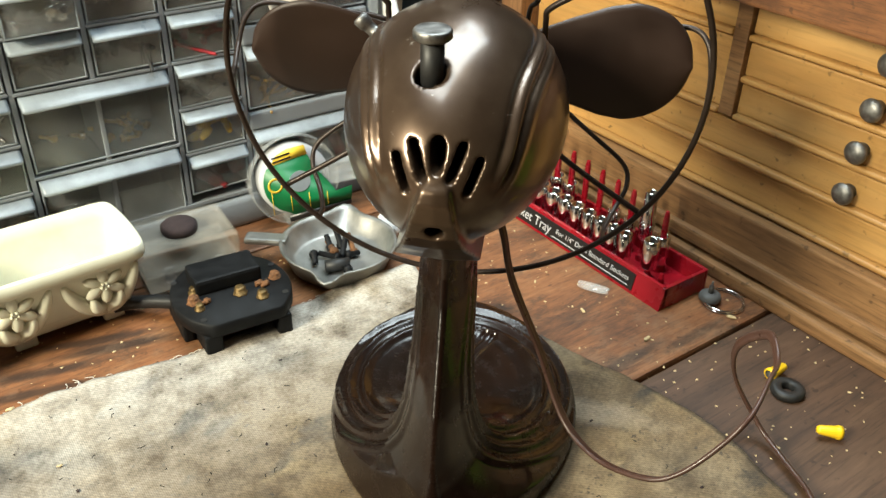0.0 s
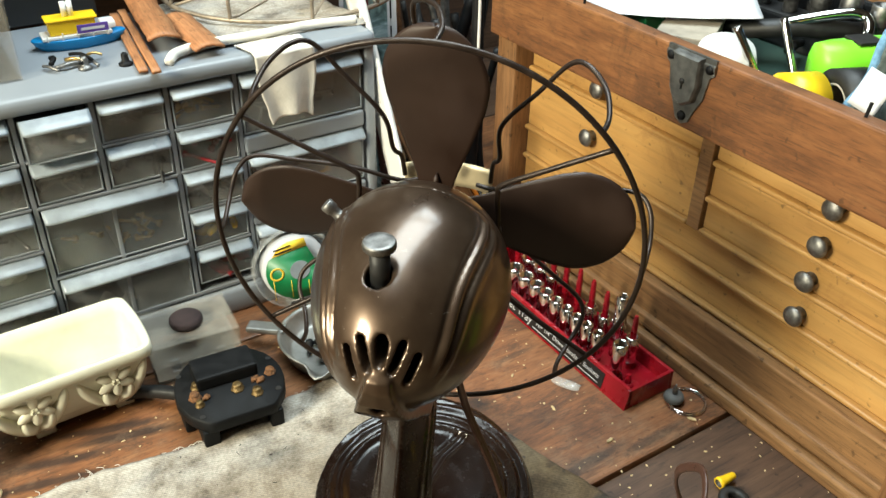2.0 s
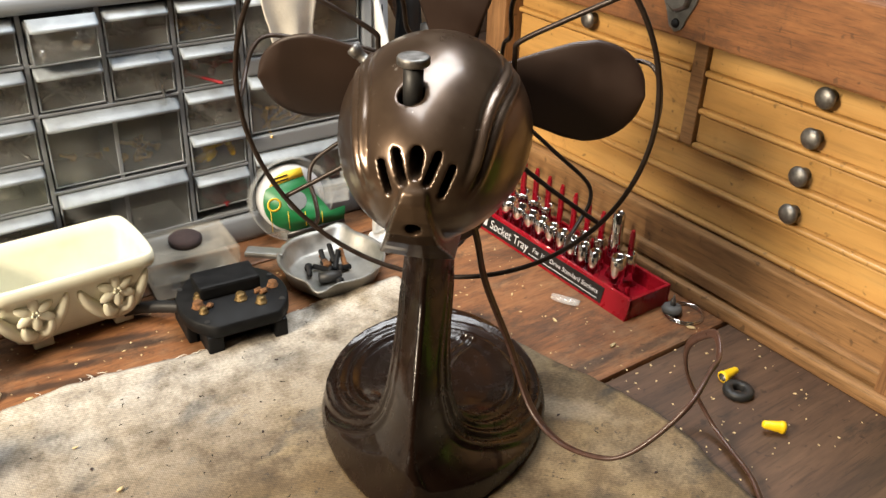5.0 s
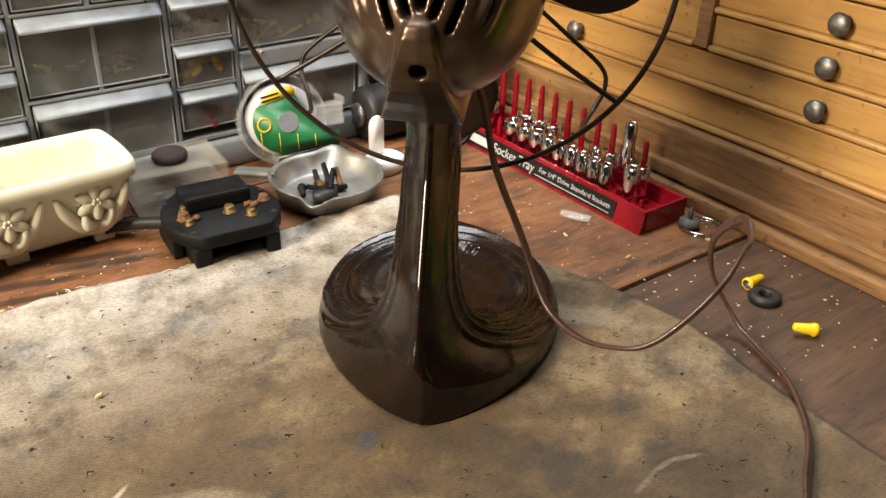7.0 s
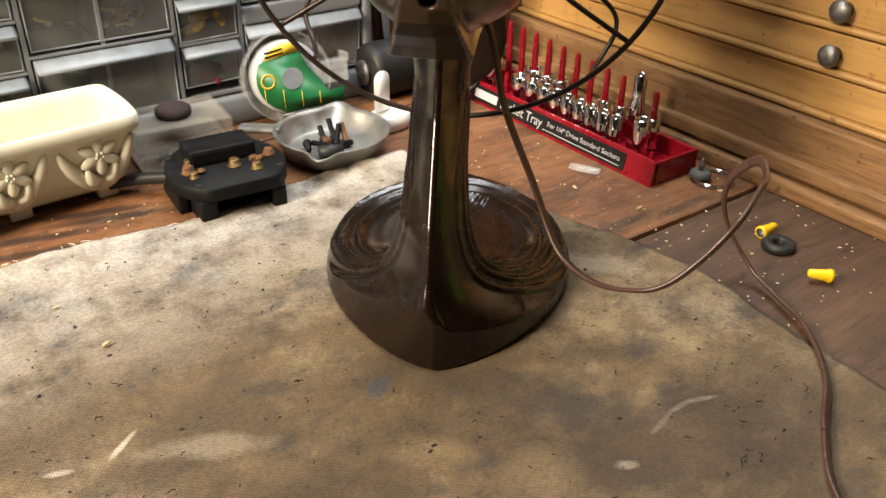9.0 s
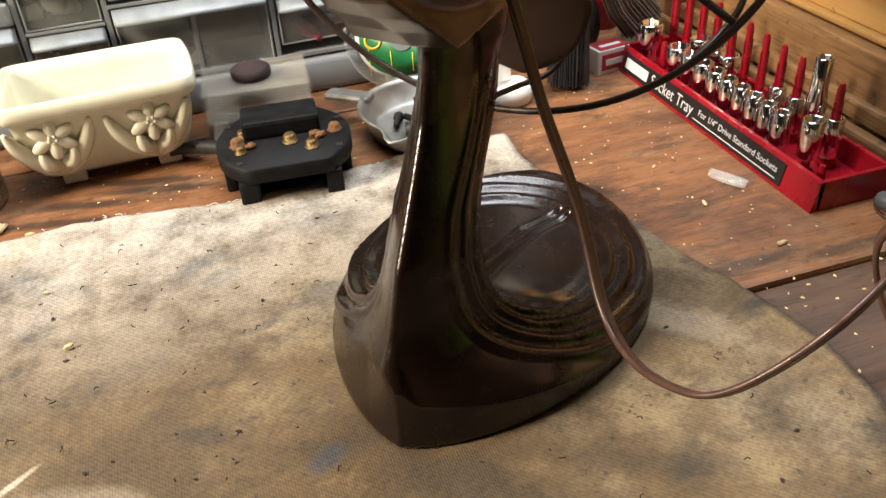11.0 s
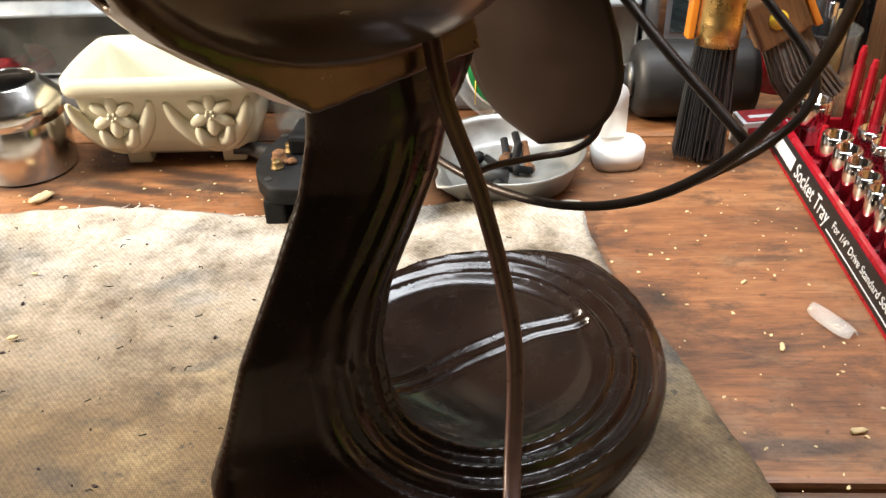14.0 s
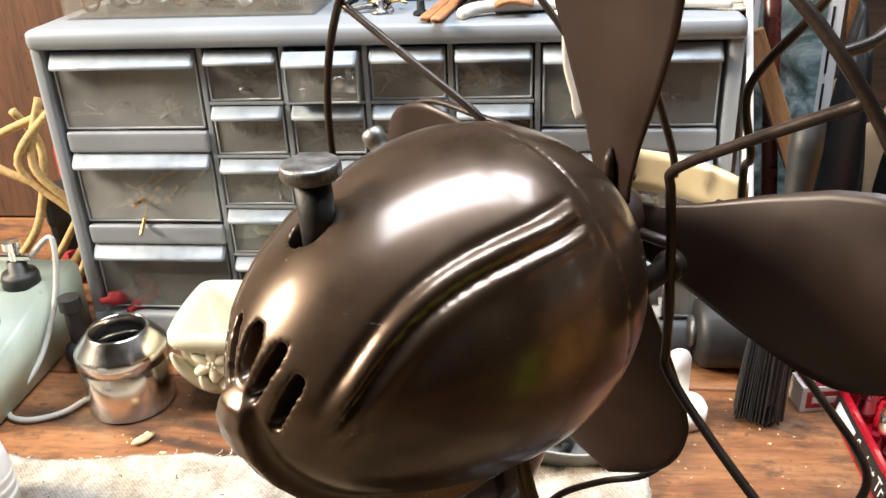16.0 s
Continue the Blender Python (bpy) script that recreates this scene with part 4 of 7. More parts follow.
def drawer(x0, x1, ztop, zbot, content=None, content_mat=None, out=0.0, label=""):
    """A clear tray with a frosted pull lip along the top of its front."""
    global drawer_seed
    drawer_seed += 1
    w, h = x1 - x0, ztop - zbot
    y = CY0 + 0.0035 - out
    lip_h = 0.0060
    front = open_tray(x0, x1, y, CY1 - 0.030, zbot, ztop - lip_h * 0.4, 0.0016)
    d = part("drawer", front, clear_drawer, cab, label or "clear plastic drawer")
    lip = bmesh.new()
    drop = 0.0060 if h < 0.05 else 0.0080
    prof = [(0.000, 0.0), (-0.0020, -0.0001), (-0.0105, -drop), (-0.0112, -drop - 0.0006), (-0.0112, -drop - 0.0028), (-0.0100, -drop - 0.0030), (-0.0098, -drop - 0.0014), (0.0, -0.0022)]
    rows = [[lip.verts.new((xx, y + py * k + 0.0018, ztop + pz)) for py, pz in prof] for xx, k in ((x0 + 0.0004, 0.75), (x0 + 0.003, 1.0), (x1 - 0.003, 1.0), (x1 - 0.0004, 0.75))]
    for a, b in zip(rows, rows[1:]):
        for i in range(len(prof)):
            j = (i + 1) % len(prof)
            lip.faces.new((a[i], a[j], b[j], b[i]))
    lip.faces.new(rows[0])
    lip.faces.new(list(reversed(rows[-1])))
    bmesh.ops.recalc_face_normals(lip, faces=lip.faces)
    part("pull_lip", smooth(lip), lip_plastic, d, "frosted pull lip")
    # moulded front edge in paler plastic: its edge highlight put into the colour
    rim = bmesh.new()
    zt = ztop - lip_h * 0.4
    rings = [[rim.verts.new(p) for p in ((x0 + k, yy, zbot + k), (x1 - k, yy, zbot + k), (x1 - k, yy, zt), (x0 + k, yy, zt))] for k, yy in ((0.0002, y - 0.0001), (0.0004, y - 0.0009), (0.0014, y - 0.0009), (0.0017, y - 0.0001))]
    for a, b in zip(rings, rings[1:]):
        for i in (3, 0, 1):
            rim.faces.new((a[i], a[(i + 1) % 4], b[(i + 1) % 4], b[i]))
    bmesh.ops.recalc_face_normals(rim, faces=rim.faces)
    part("front_rim", smooth(rim), lip_plastic, d, "moulded edge, pale to carry its highlight")
    # added dark plate partway back, standing in for shade inside the tray
    part("tray_back", box(x0 + 0.002, x1 - 0.002, y + 0.055, y + 0.057, zbot + 0.0015, ztop - 0.008), tray_shade, d)
    if content:
        ob = part("hardware", bits(content, w, h, drawer_seed), content_mat, d)
        ob["kind"] = "stuff"
        ob.location = ((x0 + x1) / 2, y + 0.002, zbot + 0.002)


# mottled grey that carries the drawers' inner shade in its colour
tray_shade = plain("tray_shade_grey", (0.085, 0.095, 0.100), 0.6, 0.0, 0.5, 25.0, 0.1)
gap = 0.0032
FILL = {(0, 0): ("mixed", steel_knob), (1, 0): ("nuts", chrome), (2, 0): ("mixed", black_rubber), (3, 0): ("screws", brass), (1, 1): ("screws", steel_knob), (2, 1): ("mixed", black_rubber),
        (3, 1): ("sticks", red_cloth), (3, 2): ("mixed", black_rubber), (3, 3): ("yellow", yellow_plastic), (0, 2): ("screws", steel_knob), (3, 4): ("plugs", red_cloth), (0, 1): ("nuts", black_rubber),
        (0, 3): ("plugs", white_plastic), (0, 4): ("screws", black_rubber)}
for c in range(4):
    for r in range(5):
        if c in (1, 2) and r >= 2:
            continue
        x0, x1 = COLS[c + 1] + gap, COLS[c + 2] - gap
        drawer(x0, x1, SMALL[r], SMALL[r + 1] + 0.0035, *FILL.get((c, r), (("mixed", "nuts", "screws")[(c + r) % 3], (steel_knob, brass, black_rubber)[(2 * c + r) % 3])), out=0.010 if (c, r) == (1, 0) else 0.0)
        if r < 4 and not (c in (1, 2) and r == 1):
            part("shelf", box(x0 - 0.001, x1 + 0.001, CY0 + 0.002, CY1 - 0.02, SMALL[r + 1] + 0.0005, SMALL[r + 1] + 0.0030, 0.0006), grey_case, cab)
for z1, z0, c in ((0.1570, 0.0945, ("mixed", brass)), (0.0890, 0.0310, ("plugs", white_plastic))):
    drawer(COLS[2] + gap, COLS[4] - gap, z1, z0, *c, label="wide clear plastic drawer")
    part("shelf", box(COLS[2] + 0.001, COLS[4] - 0.001, CY0 + 0.002, CY1 - 0.02, z1 + 0.0005, z1 + 0.0030, 0.0006), grey_case, cab)
part("shelf", box(COLS[1] + 0.002, COLS[5] - 0.002, CY0 + 0.002, CY1 - 0.02, 0.030, 0.0335, 0.0006), grey_case, cab)
for x0, x1 in ((COLS[0] + gap, COLS[1] - gap), (COLS[5] + gap, COLS[6] - gap)):
    for k, (z1, z0) in enumerate(((0.2375, 0.1810), (0.1630, 0.1070), (0.0880, 0.0310))):
        drawer(x0, x1, z1, z0, *(("mixed", steel_knob), ("sticks", brass), ("plugs", red_cloth))[k], label="wide clear plastic drawer")

# ---- wooden tool chest ----
chest = thing("tool_chest", "open wooden tool chest with pine drawers and steel knobs", "tool chest", (0, 0, 0))
HX0, HX1, HY0, HY1 = 0.545, 0.850, 0.150, 0.658
part("side_panel", box(HX0, HX1, HY0, HY0 + 0.016, 0.012, 0.2900, 0.002), post_wood, chest)
part("side_panel", box(HX0, HX1, HY1 - 0.030, HY1, 0.012, 0.2900, 0.002), post_wood, chest)
part("back_panel", box(HX1 - 0.014, HX1, HY0 + 0.016, HY1 - 0.030, 0.012, 0.300, 0.002), rail_wood, chest)
# added black sheet behind the drawer fronts, standing in for shade in the gaps
part("inner_back", box(0.592, 0.598, HY0 + 0.016, HY1 - 0.030, 0.014, 0.225), black_gap, chest)
part("till_floor", box(0.552, HX1 - 0.014, HY0 + 0.016, HY1 - 0.030, 0.2310, 0.2370), green_felt, chest, "dark green felt lining")
part("front_board", box(0.5350, 0.5500, HY0 - 0.002, HY1 + 0.001, 0.2270, 0.2885, 0.0022), oak, chest, "scarred oak front board")
part("base_rail", box(0.5520, 0.600, HY0 + 0.016, HY1 - 0.030, 0.0160, 0.0610, 0.002), rail_wood, chest)
part("base_rail", box(0.5460, 0.560, HY0 + 0.012, HY1 - 0.028, 0.0160, 0.0290, 0.0025), rail_wood, chest)
part("plinth", box(0.5400, 0.840, HY0 - 0.004, HY1 + 0.002, 0.0, 0.0130, 0.003), rail_wood, chest)
part("divider", box(0.5620, 0.600, 0.3840, 0.3975, 0.1300, 0.2270, 0.0012), rail_wood, chest)
YR0, YR1, YL0, YL1 = HY0 + 0.0175, 0.3830, 0.3985, HY1 - 0.0315


def chest_drawer(y0, y1, z0, z1, knobs):
    d = part("drawer", box(0.5665, 0.5915, y0, y1, z0 + 0.0052, z1 - 0.0016, 0.0014, None, 2), pine, chest, "honey-coloured pine drawer front")
    part("bead", smooth(box(0.5612, 0.5915, y0, y1, z0 + 0.0002, z0 + 0.0050, 0.0022, None, 3)), pine, d, "half-round pine bead")
    for y, z in knobs:
        k = smooth(lathe([(0.0, 0.0132), (0.0035, 0.0129), (0.0066, 0.0117), (0.0083, 0.0098), (0.0086, 0.0088), (0.0078, 0.0078), (0.0046, 0.0066), (0.0038, 0.0020), (0.0056, 0.0), (0.0, 0.0)], 22))
        part("knob", move(k, Matrix.Translation((0.5665, y, z)) @ Matrix.Rotation(radians(-90), 4, "Y")), steel_knob, d, "tarnished steel knob")


chest_drawer(YR0, YR1, 0.1930, 0.2260, [(0.2705, 0.2095)])
chest_drawer(YR0, YR1, 0.1600, 0.1925, [(0.2735, 0.1765)])
chest_drawer(YR0, YR1, 0.1285, 0.1595, [(0.2755, 0.1440)])
chest_drawer(YL0, YL1, 0.1930, 0.2260, [(0.5220, 0.2095)])
chest_drawer(YL0, YL1, 0.1285, 0.1925, [(0.5290, 0.1585)])
chest_drawer(YR0, YL1, 0.0960, 0.1280, [(0.2760, 0.1110), (0.5340, 0.1110)])
chest_drawer(YR0, YL1, 0.0620, 0.0955, [])
# hasp lock on the front board
lock = part("hasp_lock", box(-0.0030, 0.0, -0.0245, 0.0245, -0.0050, 0.0, 0.001), galv, chest, "grey metal hasp lock")
plate = bmesh.new()
outline = [(-0.0240, 0.004), (-0.0240, -0.0080), (-0.0200, -0.0110), (-0.0170, -0.0290), (-0.0110, -0.0400), (-0.0065, -0.0510), (0.0000, -0.0545), (0.0065, -0.0510), (0.0110, -0.0400), (0.0170, -0.0290), (0.0200, -0.0110), (0.0240, -0.0080), (0.0240, 0.004)]
vs = [plate.verts.new((-0.0018, -y, z)) for y, z in outline]
plate.faces.new(vs)
ex = bmesh.ops.extrude_face_region(plate, geom=list(plate.faces))
bmesh.ops.translate(plate, verts=[v for v in ex["geom"] if isinstance(v, bmesh.types.BMVert)], vec=(0.0022, 0, 0))
dome = [(-0.0135, 0.003), (-0.0140, -0.0200), (-0.0105, -0.0330), (0.0, -0.0390), (0.0105, -0.0330), (0.0140, -0.0200), (0.0135, 0.003)]
rings = []
for k, (sc, dx) in enumerate(((1.0, -0.0018), (0.97, -0.0060), (0.88, -0.0078))):
    rings.append([plate.verts.new((dx, -y * sc, -0.016 + (z + 0.016) * sc)) for y, z in dome])
for a, b in zip(rings, rings[1:]):
    for i in range(len(dome)):
        j = (i + 1) % len(dome)
        plate.faces.new((a[i], a[j], b[j], b[i]))
plate.faces.new(rings[-1])
bmesh.ops.recalc_face_normals(plate, faces=plate.faces)
part("escutcheon", plate, galv, lock)
key = smooth(lathe([(0.0, 0.0), (0.0022, 0.0), (0.0022, 0.0012), (0, 0.0012)], 12))
box(-0.0006, 0.0006, -0.0062, 0.0, 0.0, 0.0010, 0, key)
part("keyhole", move(key, Matrix.Translation((-0.0078, 0, -0.018)) @ Matrix.Rotation(radians(-90), 4, "Y") @ Matrix.Rotation(radians(-90), 4, "Z")), black_gap, lock)
for y, z in ((0.0195, -0.0040), (-0.0195, -0.0040), (0.0, -0.0475)):
    part("rivet", move(smooth(lathe([(0.0040, 0), (0.0034, 0.0018), (0.0, 0.0026)], 12)), Matrix.Translation((-0.0018, y, z)) @ Matrix.Rotation(radians(-90), 4, "Y")), black_paint, lock)
lock.location = (0.5350, 0.3990, 0.2855)
part("nail", move(lathe([(0.0011, 0), (0.0013, 0.009), (0, 0.009)], 8), pose(0.5420, 0.5330, 0.2885)), black_paint, chest)
part("nail", move(lathe([(0.0012, 0), (0.0013, 0.010), (0, 0.010)], 8), pose(0.5430, 0.2590, 0.2885, 0, 12, 0)), black_paint, chest)
# lid laid open behind, lined in green
part("lid", box(0.856, 1.120, HY0, HY1, 0.2500, 0.2600, 0.002), oak, chest, "open wooden lid lined in green")
part("lid_lining", box(0.858, 1.110, HY0 + 0.01, HY1 - 0.01, 0.2610, 0.2650), green_felt, chest, "dark green felt lid lining")
part("lid_rim", box(0.884, 0.900, HY0 + 0.002, HY1 - 0.002, 0.2655, 0.2960, 0.002), rail_wood, chest)

# ---- socket tray ----
tray = thing("socket_tray", "red plastic socket tray holding chrome sockets on pegs", "tool tray", (0.4660, 0.3465, 0.0))
TW, TL, TH = 0.0560, 0.2420, 0.0200
shell = box(0.003, TW - 0.001, 0.001, TL - 0.001, 0.0, 0.0040, 0.001)
for x0, x1, y0, y1 in ((TW - 0.0035, TW, 0, TL), (0.0035, TW - 0.0035, 0, 0.0032), (0.0035, TW - 0.0035, TL - 0.0032, TL)):
    box(x0, x1, y0, y1, 0.0, TH, 0.001, shell)
wedge = bmesh.new()
ws = [[wedge.verts.new((x, y, z)) for x, z in ((0.0, 0.0), (0.0045, TH), (0.0075, TH), (0.0060, 0.0))] for y in (0.0, TL)]
for i in range(4):
    j = (i + 1) % 4
    wedge.faces.new((ws[0][i], ws[0][j], ws[1][j], ws[1][i]))
wedge.faces.new(ws[0])
wedge.faces.new(ws[1][::-1])
bmesh.ops.recalc_face_normals(wedge, faces=wedge.faces)
join(shell, wedge)
part("tray_body", shell, red_plastic, tray, "glossy red tray")
label_turn = Matrix.Translation((0.00205, 0, TH * 0.5)) @ Matrix.Rotation(math.atan2(0.0045, TH), 4, "Y")
lab = part("label", box(-0.0008, 0.0002, 0.030, TL - 0.010, -0.0075, 0.0075, 0.0003), label_black, tray, "black label strip with white lettering")
lab.matrix_local = label_turn
face = Matrix.Translation((-0.0010, 0, 0)) @ Matrix(((0, 0, -1, 0), (-1, 0, 0, 0), (0, 1, 0, 0), (0, 0, 0, 1)))
lettering("text", "Socket Tray", 0.0125, Matrix.Translation((0, TL - 0.053, 0)) @ face, paper_white, lab, 0.0001, 0.058)
lettering("text", "For 1/4\" Drive Standard Sockets", 0.0062, Matrix.Translation((0, TL - 0.118, 0.0012)) @ face, paper_white, lab, 0.0001, 0.088)
part("text_bar", box(-0.0012, -0.0009, TL - 0.048, TL - 0.015, -0.0038, 0.0042), paper_white, lab, "white bar in place of a maker's name")
part("text_bar", box(-0.0012, -0.0009, TL - 0.207, TL - 0.114, -0.0048, -0.0042), paper_white, lab, "thin white rule")


def socket_mesh(r, h, drive=0.0058):
    n = 24
    prof_out = [(drive + 0.0004, 0.0), (drive + 0.0008, 0.0008), (drive + 0.0008, h * 0.38), (r, h * 0.52), (r, h - 0.0008), (r - 0.0006, h)]
    bm = lathe(prof_out, n, cap=False)
    hexr = r * 0.80
    ring_top = []
    for i in range(n):
        a = 2 * math.pi * i / n
        k = hexr * math.cos(math.pi / 6) / math.cos((a % (math.pi / 3)) - math.pi / 6)
        ring_top.append((k * math.cos(a), k * math.sin(a)))
    top = sorted([v for v in bm.verts if abs(v.co.z - h) < 1e-6], key=lambda v: math.atan2(v.co.y, v.co.x) % (2 * math.pi))
    rim = [bm.verts.new((x, y, h - 0.0003)) for x, y in ring_top]
    low = [bm.verts.new((x, y, h * 0.35)) for x, y in ring_top]
    for i in range(n):
        j = (i + 1) % n
        bm.faces.new((top[i], top[j], rim[j], rim[i]))
        bm.faces.new((rim[i], rim[j], low[j], low[i]))
    bm.faces.new(low)
    bmesh.ops.recalc_face_normals(bm, faces=bm.faces)
    for f in bm.faces:
        f.smooth = len(f.verts) == 4
    return bm


def peg(x, y, h, r=0.0029):
    b = lathe([(0.0055, 0.0038), (0.0055, 0.0095), (0.0040, 0.0110), (r, 0.0112), (r * 0.86, h - 0.004), (r * 0.55, h), (0, h)], 12)
    box(-0.0034, 0.0034, -0.0006, 0.0006, 0.011, h - 0.012, 0, b)
    ob = part("peg", b, red_plastic, tray)
    ob.location = (x, y, 0)


random.seed(11)
NB = 11
for i in range(NB):
    y = TL - 0.016 - i * 0.0187
    peg(TW - 0.0150, y, 0.0740 - 0.0014 * i)
front_y = [TL - 0.0185, TL - 0.040, TL - 0.0595, TL - 0.077, TL - 0.0935, TL - 0.109, TL - 0.124, TL - 0.139, TL - 0.1535, TL - 0.168, TL - 0.1825, TL - 0.2105, TL - 0.2250]
for i, y in enumerate(front_y):
    peg(0.0185, y, 0.0330 if i < 11 else 0.0200)
sockets = [(0.0185, front_y[0], 0.0098, 0.030)] + [(0.0185, y, r, 0.0255) for y, r in zip(front_y[2:11], (0.0088, 0.0079, 0.0073, 0.0068, 0.0063, 0.0060, 0.0057, 0.0055, 0.0055))]
sockets += [(0.0185, front_y[11], 0.0068, 0.0255)]
sockets += [(TW - 0.0150, TL - 0.016 - i * 0.0187, r, h) for i, r, h in ((2, 0.0086, 0.026), (3, 0.0078, 0.026), (4, 0.0072, 0.026), (7, 0.0060, 0.025), (8, 0.0056, 0.025), (9, 0.0054, 0.044), (10, 0.0062, 0.026))]
sock = None
for x, y, r, h in sockets:
    z = 0.0115 if abs(y - front_y[11]) > 1e-6 else 0.0190
    if h == 0.044:
        z = 0.026
    s = solid("socket", socket_mesh(r, h), chrome, "shiny chrome hex socket standing on a red peg", "socket", pose(0.4660 + x, 0.3465 + y, z), "chrome sockets in the tray")


# ---- things on the bench ----
def rounded(x, y, rx, ry, z, n=40, p=3.2):
    """A rounded rectangle as a ring of places."""
    out = []
    for i in range(n):
        a = 2 * math.pi * i / n
        c, s = math.cos(a), math.sin(a)
        k = (abs(c) ** p + abs(s) ** p) ** (-1 / p)
        out.append(Vector((x + rx * k * c, y + ry * k * s, z)))
    return out


def loft(rings, cap0=True, cap1=True):
    bm = bmesh.new()
    rr = [[bm.verts.new(p) for p in r] for r in rings]
    n = len(rr[0])
    for a, b in zip(rr, rr[1:]):
        for i in range(n):
            bm.faces.new((a[i], a[(i + 1) % n], b[(i + 1) % n], b[i]))
    if cap0:
        bm.faces.new(rr[0][::-1])
    if cap1:
        bm.faces.new(rr[-1])
    bmesh.ops.recalc_face_normals(bm, faces=bm.faces)
    return smooth(bm)


def blob(x, y, z, rx, ry, rz, turn=(0, 0, 0), n=14, rough=0.0, seed=0):
    bm = bmesh.new()
    bmesh.ops.create_uvsphere(bm, u_segments=n, v_segments=max(6, n // 2), radius=1.0)
    for v in bm.verts:
        if rough:
            v.co *= 1 + rough * noise.noise(v.co * 2.3 + Vector((seed, 0, 0)))
        v.co = Vector((v.co.x * rx, v.co.y * ry, v.co.z * rz))
    return smooth(move(bm, pose(x, y, z, *turn)))


# planter
planter = thing("ceramic_planter", "ivory glazed ceramic planter with raised lily relief", "planter", (0.0775, 0.594, 0.0), 2.0)
PQ = 15.0


def pot_ring(rx, ry, z):
    return rounded(0, 0, rx, ry, z, 144, PQ)


pl = loft([pot_ring(0.044, 0.018, 0.006), pot_ring(0.049, 0.0225, 0.010), pot_ring(0.0545, 0.0275, 0.024), pot_ring(0.0585, 0.0330, 0.042), pot_ring(0.0600, 0.0362, 0.0545),
           pot_ring(0.0640, 0.0400, 0.0560), pot_ring(0.0655, 0.0415, 0.0600), pot_ring(0.0650, 0.0410, 0.0670), pot_ring(0.0635, 0.0395, 0.0682), pot_ring(0.0605, 0.0368, 0.0675), pot_ring(0.0580, 0.0340, 0.058),
           pot_ring(0.0520, 0.0270, 0.020), pot_ring(0.0460, 0.0210, 0.0110)])
for v in pl.verts:
    v.co.x = v.co.x * 0.94 - 0.0025 + math.copysign(0.0030 * (1 - min(1.0, (v.co.y / 0.041) ** 2)), v.co.x) * (1 if abs(v.co.x) > 0.03 else 0)
part("pot", pl, ivory_glaze, planter, "ivory glazed pot")
for x in (-0.032, 0.032):
    for y in (-0.015, 0.015):
        part("foot", box(x - 0.008, x + 0.008, y - 0.006, y + 0.006, 0.0, 0.011, 0.002), ivory_glaze, planter)
for x in (-0.036, 0.026):
    lily = part("lily_relief", blob(x, -0.0352, 0.0415, 0.0060, 0.0022, 0.0060), ivory_flower, planter, "raised lily flower")
    for k in range(6):
        a = radians(90 + 60 * k)
        part("petal", blob(x + math.cos(a) * 0.0085, -0.0345 - 0.0006, 0.0415 + math.sin(a) * 0.0080, 0.0078, 0.0027, 0.0042, (0, -math.degrees(a), 0), 12), ivory_flower, lily)
    for k in range(5):
        a = radians(54 + 72 * k)
        part("stamen", blob(x + math.cos(a) * 0.0025, -0.0378, 0.0415 + math.sin(a) * 0.0023, 0.0013, 0.0013, 0.0013, (0, 0, 0), 8), ivory_flower, lily)
    for sgn, far, top in ((-1, 0.028, 0.050), (1, 0.025, 0.052), (0.45, 0.024, 0.034), (-0.5, 0.020, 0.032)):
        pts = [(x, -0.0225, 0.010), (x + sgn * far * 0.35, -0.0268, 0.019), (x + sgn * far * 0.8, -0.0315, top * 0.72), (x + sgn * far, -0.0352, top)]
        cp = curve_points(pts, 6)
        m = len(cp) - 1
        part("leaf_relief", tube(cp, 0.003, 8, radii=[0.0010 + 0.0050 * math.sin(math.pi * min(1, i / m * 0.92 + 0.05)) for i in range(m + 1)]), ivory_flower, planter)

# clear box with a felt disc on it
jb = thing("clear_plastic_box", "small yellowed clear plastic box on the bench", "box", (0.180, 0.606, 0.0), -5.0)


def hollow(x0, x1, y0, y1, z0, z1, t, bevel=0.0012):
    b = box(x0, x1, y0, y1, z0, z1, bevel)
    inner = box(x0 + t, x1 - t, y0 + t, y1 - t, z0 + t, z1 - t)
    bmesh.ops.reverse_faces(inner, faces=inner.faces)
    return join(b, inner)


bb = hollow(-0.038, 0.038, -0.028, 0.028, 0.0, 0.020, 0.0015)
part("tray", bb, clear_box, jb)
part("lid", hollow(-0.0388, 0.0388, -0.0288, 0.0288, 0.0208, 0.0415, 0.0015), clear_box, jb, "scratched clear lid")
part("liner", box(-0.036, 0.036, -0.026, 0.026, 0.0020, 0.0040), grey_foam, jb)
for x in (-0.020, 0.020):
    part("catch", box(x - 0.004, x + 0.004, -0.0305, -0.0290, 0.014, 0.027, 0.0006), clear_film, jb)
solid("felt_pad", smooth(move(lathe([(0.0, 0.0), (0.0135, 0.0), (0.0145, 0.0022), (0.0143, 0.0058), (0.0120, 0.0078), (0.0, 0.0082)], 28), pose(0, 0, 0))), felt, "round dark brown felt pad on the clear box", "felt pad", pose(0.178, 0.603, 0.0417))

# black casting
bp = thing("motor_end_plate", "black painted cast plate with brass terminals and cut-away foot", "machine part", (0.1855, 0.5230, 0.0), -5.0)


def plate_ring(z, k):
    out = []
    for i in range(56):
        a = 2 * math.pi * i / 56
        x, y = 0.0445 * k * math.cos(a), 0.0500 * k * math.sin(a)
        y = max(y, -0.0400 * k)
        y = min(y, 0.0440 * k)
        out.append(Vector((x * (1.0 if abs(y) < 0.030 else 0.98), y, z)))
    return out


